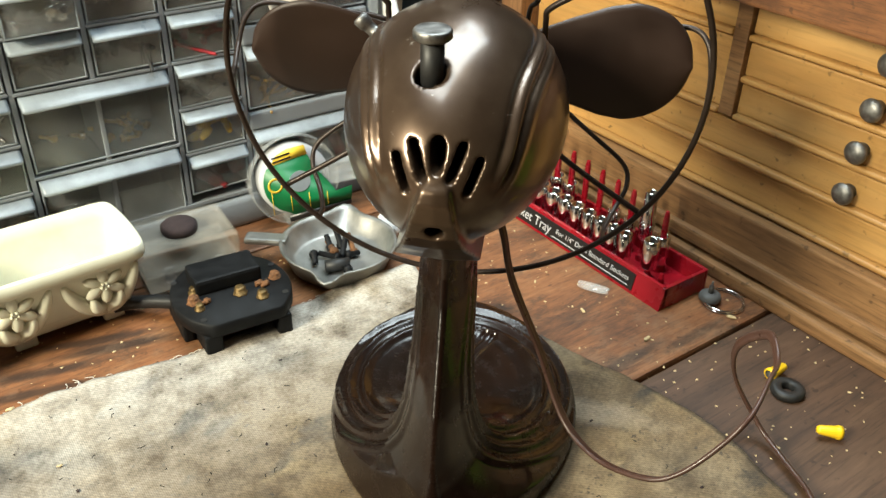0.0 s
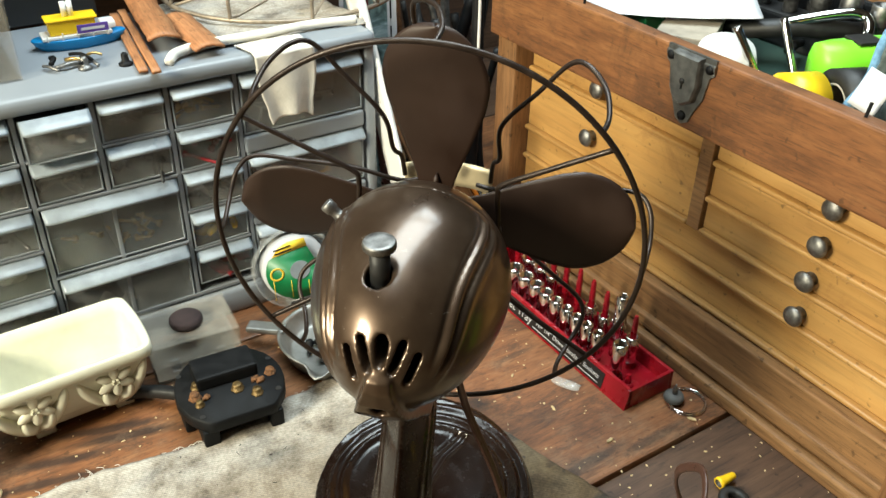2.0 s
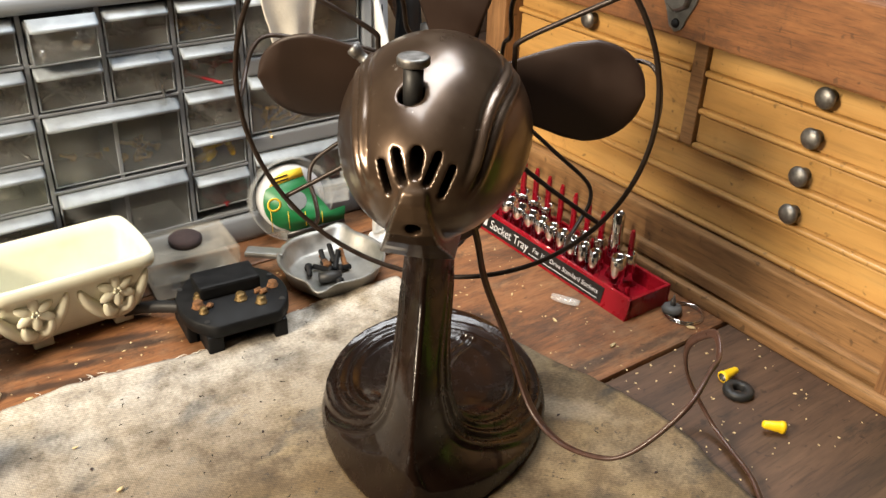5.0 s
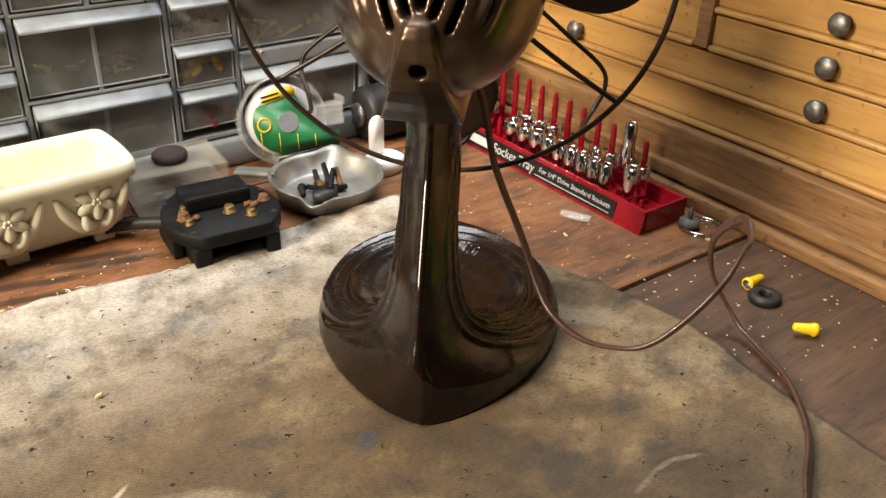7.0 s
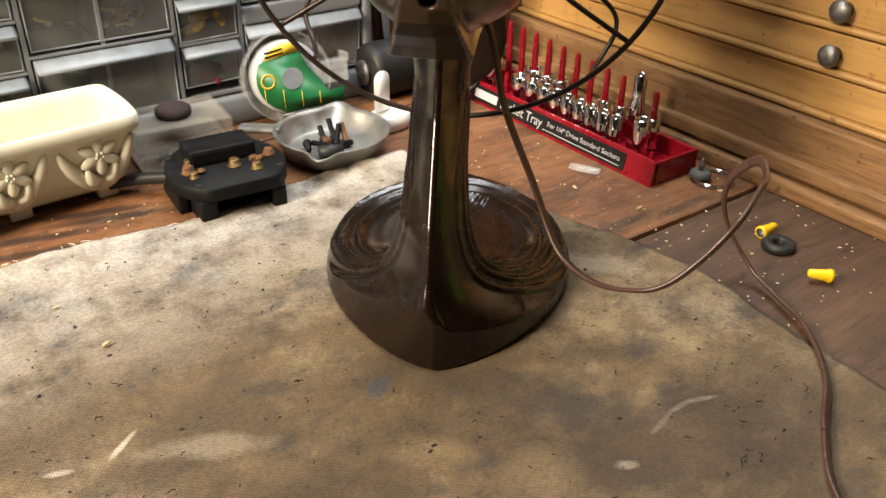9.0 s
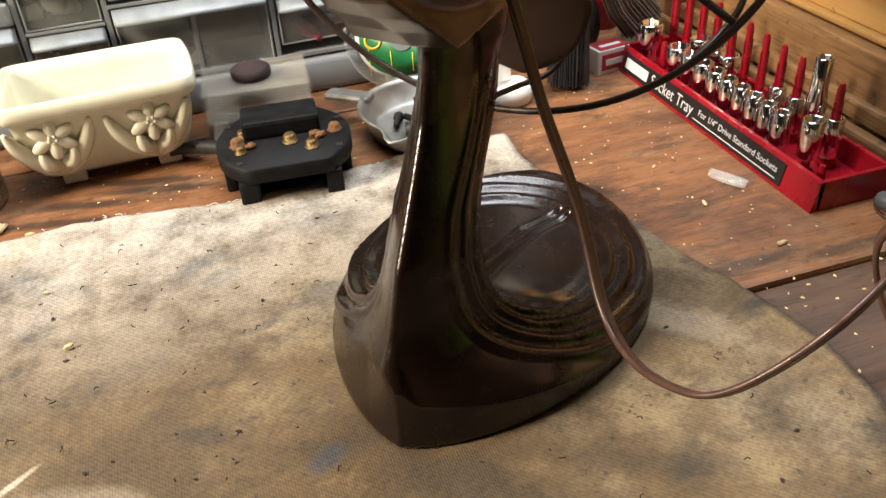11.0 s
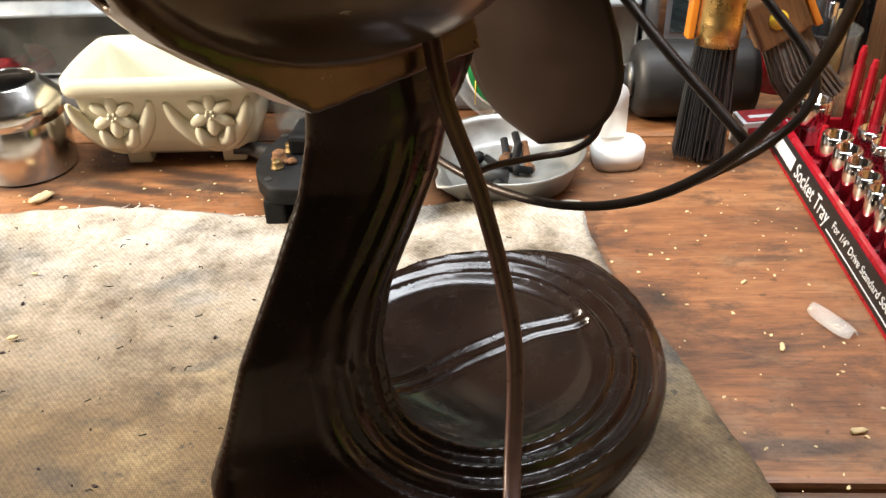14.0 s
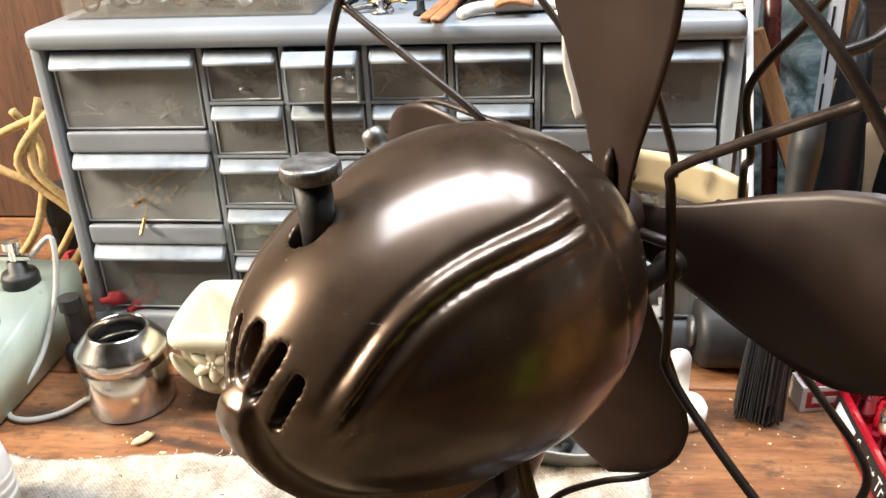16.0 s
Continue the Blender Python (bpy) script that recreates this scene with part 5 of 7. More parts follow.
part("plate", loft([plate_ring(0.0180, 0.97), plate_ring(0.0185, 1.0), plate_ring(0.0275, 1.0), plate_ring(0.0290, 0.97)]), black_paint, bp, "chipped black oval plate")
for x0, x1, y0, y1 in ((-0.033, -0.020, -0.0380, -0.010), (0.022, 0.033, -0.0380, -0.010), (-0.036, 0.036, 0.030, 0.041), (-0.042, -0.034, -0.012, 0.030), (0.034, 0.042, -0.012, 0.030)):
    part("foot", box(x0, x1, y0, y1, 0.0, 0.0185, 0.002), black_paint, bp)
part("terminal_block", box(-0.026, 0.025, 0.000, 0.029, 0.0285, 0.0410, 0.0025), black_paint, bp, "raised black block")
random.seed(8)
for x, y, r in ((-0.030, -0.006, 0.0042), (-0.026, 0.006, 0.0036), (-0.0285, -0.016, 0.0030), (0.004, -0.010, 0.0044), (0.017, -0.022, 0.0040), (0.034, -0.002, 0.0040)):
    h = random.uniform(0.004, 0.009)
    part("terminal_screw", move(smooth(lathe([(r * 1.3, 0), (r * 1.3, 0.0012), (r, 0.0014), (r, h), (r * 0.8, h + 0.001), (0, h + 0.001)], 6 if r > 0.0038 else 14)), pose(x, y, 0.0288)), random.choice((old_brass, rust, old_brass)), bp)
for x, y in ((0.020, -0.006), (-0.022, -0.010), (0.024, -0.009)):
    part("rusty_tab", move(blob(0, 0, 0, 0.0040, 0.0026, 0.0022, (0, 0, 20), 10, 0.6, x * 100), pose(x, y, 0.0305)), rust, bp)
for x, y in ((-0.030, -0.030), (0.034, -0.024), (0.038, 0.016), (-0.036, 0.026)):
    part("bolt_hole", move(lathe([(0, 0), (0.0024, 0), (0.0024, 0.0006), (0, 0.0006)], 12), pose(x, y, 0.0288)), black_gap, bp)
lever = tube(curve_points([(-0.036, 0.018, 0.016), (-0.052, 0.034, 0.012), (-0.066, 0.045, 0.0085), (-0.078, 0.049, 0.0065)], 5), 0.0055, 8, section=[(1.0, 0.5), (0.8, 0.9), (-0.8, 0.9), (-1.0, 0.5), (-1.0, -0.5), (1.0, -0.5)])
part("lever", lever, black_rubber, bp, "flat black lever")

# aluminium dish with two pouring lips, full of small bolts
pan = thing("aluminium_dish", "cast aluminium dish with pouring lips holding old bolts", "dish", (0.2915, 0.5475, 0.0), 0.0)


def pan_ring(r, z, lips):
    out = []
    for i in range(64):
        a = 360 * i / 64
        k = 0.0
        for at, width, far in ((231, 10, 0.016), (54, 12, 0.015)):
            d = (a - at + 180) % 360 - 180
            k += far * math.exp(-(d / width) ** 2) * lips
        rr = r + k
        out.append(Vector((rr * math.cos(radians(a)), rr * math.sin(radians(a)), z)))
    return out


part("dish", loft([pan_ring(0.036, 0.001, 0), pan_ring(0.041, 0.003, 0.2), pan_ring(0.0470, 0.0190, 0.9), pan_ring(0.0492, 0.0212, 1), pan_ring(0.0492, 0.0222, 1), pan_ring(0.0472, 0.0222, 1), pan_ring(0.0448, 0.0190, 0.9), pan_ring(0.0400, 0.0052, 0.2), pan_ring(0.036, 0.0042, 0)]), alu, pan, "dull cast aluminium dish")
part("handle_stub", move(box(-0.014, 0.022, -0.0068, 0.0068, -0.0028, 0.0028, 0.0022), pose(-0.0440, 0.0370, 0.0195, 0, 0, 140)), alu, pan, "flat handle stub")
random.seed(3)
for i in range(9):
    a, r = random.uniform(0, 6.28), random.uniform(0.004, 0.026)
    L = random.uniform(0.010, 0.022)
    b = lathe([(0, 0), (0.0040, 0), (0.0040, 0.0035), (0.0026, 0.0037), (0.0024, L), (0.0, L + 0.001)], 8)
    tilt = 90 if i > 3 else random.uniform(8, 20)
    z = 0.0085 if tilt == 90 else 0.0045
    solid("old_bolt", smooth(move(b, pose(0, 0, 0, tilt, 0, random.uniform(0, 360)))), rust if i in (2, 5) else black_paint, "small dirty bolt lying in the aluminium dish", "bolt", pose(0.2915 + r * math.cos(a), 0.5475 + r * math.sin(a), z), "bolts in the dish")
solid("black_tube", tube([(-0.010, 0, 0), (0, 0.0006, 0), (0.010, 0, 0)], 0.0052, 14), black_rubber, "short black rubber tube in the dish", "tube", pose(0.2815, 0.532, 0.0100, 0, 0, -20))

# tape dispenser leaning on the cabinet
tape = thing("tape_dispenser", "clear plastic tape dispenser with green and yellow card", "tape dispenser", (0.296, 0.632, 0.0), -8.0)
lean = pose(0, 0, 0, -9, 0, 0)


def flat_card(points, y, t=0.0004):
    """A card cut to an outline (x, z), facing the bench front."""
    bm = bmesh.new()
    bm.faces.new([bm.verts.new((x, y, z)) for x, z in points])
    return move(thick(bm, t), lean)


CZ = 0.0412
disc = move(lathe([(0.0300, -0.0095), (0.0402, -0.0095), (0.0412, -0.0080), (0.0412, 0.009), (0.0400, 0.009), (0.0400, -0.0080), (0.0300, -0.0085), (0.0300, -0.0095)], 56, cap=False), pose(0, 0, CZ, 90, 0, 0))
part("case", move(smooth(disc), lean), clear_film, tape, "clear round case")
part("tape_roll", move(smooth(move(lathe([(0.0150, -0.0065), (0.0325, -0.0065), (0.0325, 0.0065), (0.0150, 0.0065), (0.0150, -0.0065)], 48, cap=False), pose(0, 0, CZ, 90, 0, 0))), lean), paper_white, tape, "white tape roll")
arc = [(math.cos(radians(a)) * 0.0300, CZ + math.sin(radians(a)) * 0.0300) for a in range(150, 251, 10)]
part("green_card", flat_card(arc + [(0.000, 0.006), (0.050, 0.012), (0.052, 0.026), (0.036, 0.024), (0.030, 0.034), (0.018, 0.050), (0.012, 0.064), (-0.022, 0.058)], -0.0098), green_card, tape, "green printed card")
part("yellow_card", flat_card([(-0.0225, 0.0585), (0.0125, 0.0640), (0.0105, 0.0725), (-0.006, 0.0715), (-0.016, 0.0670)], -0.0102), yellow_card, tape, "yellow printed panel")
part("black_band", flat_card([(-0.010, 0.0035), (0.050, 0.0090), (0.050, 0.0125), (-0.010, 0.0095)], -0.0103), label_black, tape, "black printed band")
for k in range(4):
    part("grid_line", flat_card([(-0.024 + 0.017 * k, 0.0130), (-0.0234 + 0.017 * k, 0.0130), (-0.0234 + 0.017 * k, 0.034 - 0.003 * k), (-0.024 + 0.017 * k, 0.034 - 0.003 * k)], -0.0103, 0.0002), yellow_card, tape)
part("emblem", move(smooth(lathe([(0.0050, 0.0), (0.0070, 0.0), (0.0070, 0.0004), (0.0050, 0.0004), (0.0050, 0.0)], 28, cap=False)), lean @ pose(-0.0195, -0.0100, 0.0400, 90, 0, 0)), yellow_card, tape, "pale ring printed on the card")
part("core", move(smooth(move(lathe([(0.0100, -0.0112), (0.0125, -0.0120), (0.0150, -0.0112), (0.0150, 0.009), (0.0100, 0.009), (0.0100, -0.0112)], 32, cap=False), pose(0.003, 0, 0.0400, 90, 0, 0))), lean), clear_film, tape, "clear hub ring")
part("hub_face", move(lathe([(0.0, 0.0), (0.0098, 0.0), (0.0098, 0.0004), (0.0, 0.0004)], 32), lean @ pose(0.003, -0.0104, 0.0400, 90, 0, 0)), lip_plastic, tape, "pale tape core seen through the hub")
for z in (0.0630, 0.0668):
    part("print_bar", move(box(-0.010, 0.007, -0.0113, -0.0110, z, z + 0.0014), lean @ pose(0, 0, 0, 0, -9, 0)), label_black, tape, "line of illegible print")
part("cutter_arm", move(hollow(0.026, 0.058, -0.009, 0.009, 0.030, 0.050, 0.0012), lean), clear_film, tape, "clear cutter arm")
part("blade_strip", move(box(0.0565, 0.0590, -0.010, 0.010, 0.048, 0.056, 0.0004), lean), clear_film, tape)
part("base_foot", box(-0.012, 0.050, -0.0085, 0.0085, 0.0, 0.008, 0.002), clear_film, tape)

# steel tin
tin = thing("steel_tin", "polished stainless steel tin with a sloping open lid", "tin", (-0.0285, 0.5700, 0.0))
part("body", smooth(lathe([(0.0, 0.0), (0.0295, 0.0), (0.0310, 0.002), (0.0312, 0.036), (0.0304, 0.0375), (0.0304, 0.0405)], 56, cap=False)), stainless, tin, "brushed steel body")
part("lid", smooth(lathe([(0.0306, 0.0378), (0.0322, 0.0385), (0.0322, 0.0480), (0.0312, 0.0500), (0.0215, 0.0610), (0.0205, 0.0625), (0.0195, 0.0615), (0.0190, 0.0560), (0.0200, 0.0480)], 56, cap=False)), stainless, tin, "shiny cone-shaped lid with a round opening")
part("inside", smooth(lathe([(0.0, 0.030), (0.029, 0.030)], 40, cap=False)), black_paint, tin)

# cream tin with an upright lug
lug = thing("cream_metal_clip", "chipped cream painted metal clip with a holed lug", "metal part", (0.3630, 0.5660, 0.0), 8.0)
part("cup", loft([rounded(0, 0, 0.0150, 0.0125, 0.0, 28), rounded(0, 0, 0.0165, 0.0140, 0.004, 28), rounded(0, 0, 0.0170, 0.0145, 0.0145, 28), rounded(0, 0, 0.0145, 0.0120, 0.0150, 28), rounded(0, 0, 0.0135, 0.0110, 0.008, 28)]), white_plastic, lug, "cream enamelled cup")
ear = bmesh.new()
ring_o = [(0.0085 * math.cos(radians(a)), 0.0420 + 0.0085 * math.sin(radians(a))) for a in range(0, 181, 20)] + [(-0.0085, 0.013), (0.0085, 0.013)]
ev = [ear.verts.new((x, 0.0125, z)) for x, z in ring_o]
ear.faces.new(ev)
part("lug", thick(ear, 0.0018), white_plastic, lug, "upright lug")
part("hole", move(lathe([(0, 0), (0.0034, 0), (0.0034, 0.0004), (0, 0.0004)], 16), pose(0, 0.0122, 0.0415, 90, 0, 0)), rust, lug)

# brushes


def bristles(n, r0, r1, h, seed, flat=1.0, bend=0.0):
    random.seed(seed)
    bm = bmesh.new()
    for i in range(n):
        a, k = random.uniform(0, 6.283), math.sqrt(random.uniform(0.0, 1))
        x0, y0 = r0 * k * math.cos(a), r0 * k * math.sin(a) * flat
        x1, y1 = x0 * r1 / r0 + random.uniform(-0.001, 0.001), y0 * r1 / r0 + random.uniform(-0.001, 0.001)
        L = h * random.uniform(0.93, 1.0)
        w = 0.0006
        p = [(x0, y0, 0), ((x0 + x1) / 2 * 1.06, (y0 + y1) / 2 * 1.06, -L * 0.5), (x1 + bend, y1, -L)]
        prev = None
        for x, y, z in p:
            tri = [bm.verts.new((x + w * math.cos(q), y + w * math.sin(q), z)) for q in (0, 2.1, 4.2)]
            if prev:
                for i2 in range(3):
                    bm.faces.new((prev[i2], prev[(i2 + 1) % 3], tri[(i2 + 1) % 3], tri[i2]))
            prev = tri
    return bm


br = thing("round_brush", "round black bristle brush with a brass ferrule leaning upright", "brush", (0.4240, 0.5790, 0.0725))
br.matrix_world = pose(0.4210, 0.5830, 0.0745, -7, 4, 0)
part("bristles", join(bristles(420, 0.0125, 0.0165, 0.0740, 5), lathe([(0.0, 0.0), (0.011, 0.0), (0.014, -0.06), (0.0, -0.066)], 16)), bristle_black, br, "stiff black bristles")
part("ferrule", smooth(lathe([(0.0, -0.002), (0.0132, -0.002), (0.0132, 0.008), (0.0138, 0.010), (0.0132, 0.012), (0.0134, 0.026), (0.0139, 0.028), (0.0134, 0.030), (0.0128, 0.040), (0.0, 0.040)], 28)), brass, br, "dented brass ferrule")
part("handle", smooth(lathe([(0.0122, 0.0402), (0.0118, 0.060), (0.0085, 0.085), (0.0100, 0.110), (0.0090, 0.130), (0.0, 0.133)], 24)), black_rubber, br, "black wooden handle")
part("tag", move(box(-0.0180, -0.0136, 0.001, 0.012, 0.000, 0.055, 0.001), pose(0, 0, 0)), orange_wood, br)
b2 = thing("flat_brush", "flat grey bristle paint brush with an orange handle", "brush", (0.47, 0.605, 0.07))
b2.matrix_world = pose(0.4700, 0.6080, 0.0680, -12, -26, 10)
part("bristles", join(bristles(300, 0.0160, 0.0190, 0.052, 6, 0.45, 0.006), loft([rounded(0, 0, 0.015, 0.006, 0, 20), rounded(0.004, 0, 0.0165, 0.006, -0.044, 20)])), bristle_grey, b2, "worn grey-brown bristles")
part("ferrule", box(-0.0175, 0.0175, -0.0085, 0.0085, -0.001, 0.030, 0.002), post_wood, b2, "dark brown ferrule block")
part("handle", box(0.0178, 0.0225, -0.0095, 0.0095, -0.002, 0.052, 0.0015), orange_wood, b2, "bright orange wooden edge")
part("sticker", move(smooth(lathe([(0, 0), (0.0062, 0), (0.0062, 0.0005), (0, 0.0005)], 24)), pose(-0.002, -0.0088, 0.014, 90, 0, 0)), yellow_card, b2, "round yellow sticker")
rbox = thing("red_matchbox", "small red and white cardboard box with a printed label", "box", (0.4590, 0.5915, 0.0), 8.0)
part("carton", box(-0.0150, 0.0150, -0.0095, 0.0095, 0.0, 0.0200, 0.0006), paper_white, rbox)
part("front_label", box(-0.0115, 0.0140, -0.0101, -0.0097, 0.0035, 0.0165), red_cloth, rbox, "red front panel")
part("top_label", box(-0.0125, 0.0140, -0.0085, 0.0085, 0.0202, 0.0206), red_cloth, rbox, "red top panel")
part("print_bar", box(-0.0080, 0.0100, -0.0105, -0.0102, 0.0075, 0.0125), paper_white, rbox, "white bar in place of a maker's name")
part("print_bar", box(-0.0090, 0.0100, -0.0040, 0.0000, 0.0207, 0.0210), paper_white, rbox)
roller = thing("black_motor", "black cylindrical motor lying behind the brushes", "motor", (0.424, 0.6400, 0.0270))
part("barrel", move(smooth(lathe([(0.0, -0.042), (0.022, -0.042), (0.0265, -0.038), (0.0270, -0.034), (0.0270, 0.034), (0.0250, 0.040), (0.0, 0.040)], 40)), pose(0, 0, 0, 0, 90, 0)), black_rubber, roller, "satin black barrel")
part("end_cap", move(smooth(lathe([(0.0, -0.046), (0.012, -0.046), (0.012, -0.0422), (0.0, -0.0422)], 24)), pose(0, 0, 0, 0, 90, 0)), steel_knob, roller)
cup = thing("plastic_cup", "smoky plastic cup with dark sockets inside", "cup", (0.5060, 0.6280, 0.0))
part("cup", smooth(lathe([(0.0, 0.0), (0.0165, 0.0), (0.0170, 0.002), (0.0200, 0.064), (0.0210, 0.066), (0.0190, 0.066), (0.0155, 0.004), (0.0, 0.004)], 36)), clear_box, cup)
for k in range(5):
    a = 1.3 * k
    part("tool_shank", move(smooth(lathe([(0.004, 0.006), (0.004, 0.074 + 0.006 * (k % 3)), (0.0, 0.075 + 0.006 * (k % 3))], 12)), pose(0.009 * math.cos(a), 0.009 * math.sin(a), 0)), (black_rubber, chrome, black_rubber, black_paint, tan_cord)[k], cup)

# small loose things near the chest
ringm = [(0.0165 * math.cos(radians(a)), 0.0165 * math.sin(radians(a)), 0) for a in range(0, 360, 10)]
solid("key_ring", join(tube([Vector(p) for p in ringm], 0.0011, 8, True), move(tube([Vector(p) * 0.985 for p in ringm], 0.0010, 8, True), pose(0, 0, 0.0019))), chrome, "shiny split key ring lying on the bench", "key ring", pose(0.5185, 0.3255, 0.0012))
foot = thing("rubber_bumper", "grey rubber bumper with a steel stud on the bench", "bumper", (0.5110, 0.3330, 0.0030))
part("pad", smooth(lathe([(0.0, 0.0), (0.0085, 0.0), (0.0090, 0.0015), (0.0080, 0.0048), (0.0055, 0.0062), (0.0, 0.0062)], 24)), plain("grey_rubber", (0.10, 0.10, 0.095), 0.6), foot)
part("stud", smooth(lathe([(0.0022, 0.0060), (0.0022, 0.0120), (0.0010, 0.0135), (0.0008, 0.0165), (0.0, 0.0168)], 12)), steel_knob, foot, "steel stud")


def wire_nut(x, y, turn, tilt):
    t = thing("wire_nut", "yellow plastic wire nut lying on the bench", "wire nut", (x, y, 0.0052), 0, "yellow wire nuts")
    t.matrix_world = pose(x, y, 0.0050, 90 - tilt, 0, turn) @ Matrix.Scale(0.78, 4)
    b = lathe([(0.0046, 0.0), (0.0060, 0.0), (0.0062, 0.0030), (0.0054, 0.0045), (0.0050, 0.0060), (0.0036, 0.0190), (0.0026, 0.0205), (0.0, 0.0207)], 24, cap=False)
    for v in b.verts:
        if v.co.z > 0.005:
            a = math.atan2(v.co.y, v.co.x)
            k = 1 + 0.05 * math.cos(8 * a)
            v.co.x *= k
            v.co.y *= k
    part("cap", smooth(b), yellow_plastic, t)
    part("insert", smooth(lathe([(0.0, 0.006), (0.0046, 0.006), (0.0046, 0.0002)], 16, cap=False)), steel_knob, t)


wire_nut(0.4695, 0.2450, 85, 7)
wire_nut(0.4600, 0.1815, 231, 7)
solid("rubber_grommet", smooth(lathe([(0.0045, 0.0), (0.0110, 0.0), (0.0118, 0.0015), (0.0118, 0.0045), (0.0100, 0.0060), (0.0055, 0.0060), (0.0045, 0.0050), (0.0045, 0.0)], 32, cap=False)), black_rubber, "black rubber grommet lying on the bench", "grommet", pose(0.4695, 0.2290, 0.0))
solid("clear_plastic_scrap", thick(sheet(12, 4, lambda u, v: Vector(((u - 0.5) * 0.026, (v - 0.5) * 0.011 * (1 - 0.5 * (2 * u - 1) ** 4), 0.0012 + 0.0035 * math.sin(math.pi * v)))), 0.0006), clear_film, "curved scrap of clear plastic by the socket tray", "plastic scrap", pose(0.4450, 0.3980, 0.0, 0, 0, -62))
crumb_mat = plain("tan_crumb", (0.62, 0.48, 0.26), 0.8, 0.0, 0.3, 300.0, 0.5)
for x, y, z, L, a in ((-0.0005, 0.5235, 0.0, 0.0085, 60), (0.0465, 0.3830, 0.0040, 0.0030, 20), (0.0200, 0.5080, 0.003, 0.003, 0), (0.4117, 0.4325, 0.0, 0.0022, 40), (0.4165, 0.3803, 0.0, 0.0030, 80), (0.4325, 0.3264, 0.0, 0.0040, 10), (0.5080, 0.3080, 0.0, 0.0042, 120), (0.0333, 0.4375, 0.004, 0.002, 0)):
    solid("crumb", blob(0, 0, 0, L, L * 0.42, L * 0.30, (0, 0, a), 10, 0.5, x * 90), crumb_mat, "small pale crumb lying loose", "crumb", pose(x, y, z + L * 0.26), "crumbs")
random.seed(21)
dust = bmesh.new()
for i in range(420):
    if i < 300:
        x, y = random.uniform(0.34, 0.55), random.uniform(0.15, 0.60)
        if x < float(np.interp(y, EDGE_Y, EDGE_X)) + 0.004:
            continue
    else:
        x, y = random.uniform(-0.02, 0.36), random.uniform(0.515, 0.60)
    if 0.455 < x < 0.53 and 0.335 < y:
        continue
    r = random.uniform(0.0003, 0.0011)
    own = bmesh.new()
    bmesh.ops.create_icosphere(own, subdivisions=1, radius=r)
    for v in own.verts:
        v.co = Vector((v.co.x * random.uniform(0.8, 1.9), v.co.y * random.uniform(0.6, 1.2), v.co.z * 0.5))
    join(dust, move(own, pose(x, y, r * 0.4, 0, 0, random.uniform(0, 360))))
solid("bench_dust", dust, crumb_mat, "scattered pale wood dust and crumbs on the bench", "dust", None, "", "stuff")
random.seed(22)
lint = bmesh.new()
for i in range(260):
    x, y = random.uniform(-0.12, 0.36), random.uniform(0.06, 0.50)
    if (x - 0.28) ** 2 + (y - 0.35) ** 2 < 0.011:
        continue
    a, L = random.uniform(0, 6.28), random.uniform(0.0006, 0.0040) * (2.2 if i % 23 == 0 else 1)
    z = 0.0055
    join(lint, tube([(x, y, z), (x + L * math.cos(a) * 0.5, y + L * math.sin(a) * 0.5, z + 0.0004), (x + L * math.cos(a + 0.5), y + L * math.sin(a + 0.5), z - 0.0003)], 0.00030, 4))
solid("cloth_lint", lint, black_paint, "dark specks and lint on the canvas cloth", "lint", None, "", "stuff")

# left end of the bench
bottle = thing("white_bottle", "small white plastic bottle standing on the cloth", "bottle", (-0.0690, 0.4480, 0.0040))
part("body", smooth(lathe([(0.0, 0.0), (0.0190, 0.0), (0.0210, 0.002), (0.0212, 0.030), (0.0200, 0.040), (0.0165, 0.046), (0.0120, 0.048), (0.0, 0.048)], 40)), white_plastic, bottle)
part("cap", smooth(lathe([(0.0125, 0.0482), (0.0130, 0.049), (0.0130, 0.058), (0.0115, 0.0595), (0.0, 0.060)], 32)), white_plastic, bottle)
for z in (0.010, 0.017, 0.024):
    part("rib", smooth(lathe([(0.0211, z), (0.0217, z + 0.001), (0.0217, z + 0.003), (0.0211, z + 0.004)], 40, cap=False)), white_plastic, bottle)
dev = thing("power_supply", "pale green enamelled electrical box with black sockets", "electrical box", (-0.200, 0.600, 0.0))
body = bmesh.new()
side = [(-0.075, 0.0), (-0.075, 0.040), (0.020, 0.064), (0.075, 0.064), (0.075, 0.0)]
rows = [[body.verts.new((x, y, z)) for y, z in side] for x in (-0.090, 0.090)]
for i in range(5):
    body.faces.new((rows[0][i], rows[0][(i + 1) % 5], rows[1][(i + 1) % 5], rows[1][i]))
body.faces.new(rows[0])
body.faces.new(rows[1][::-1])
bmesh.ops.recalc_face_normals(body, faces=body.faces)
bmesh.ops.bevel(body, geom=list(body.edges), offset=0.004, segments=2, affect="EDGES")
part("case", smooth(body), pale_green, dev)
for x, y, r in ((0.058, -0.020, 0.016), (0.066, 0.030, 0.014), (0.015, 0.010, 0.016)):
    z = 0.064 if y > 0.015 else 0.0475 + (y + 0.035) * 0.25
    part("socket", move(smooth(lathe([(r, 0.0), (r, 0.010), (r * 0.9, 0.013), (r * 0.55, 0.013), (r * 0.5, 0.022), (0, 0.022)], 28)), pose(x, y, z - 0.003, 12 if y < 0.015 else 0, 0, 0)), black_rubber, dev, "black round socket")
part("clamp", move(join(lathe([(0.004, 0), (0.004, 0.020), (0.007, 0.020), (0.007, 0.026), (0, 0.027)], 14), box(-0.014, 0.014, -0.003, 0.003, 0.010, 0.015, 0.001)), pose(0.066, 0.030, 0.074)), chrome, dev, "chrome clamp")
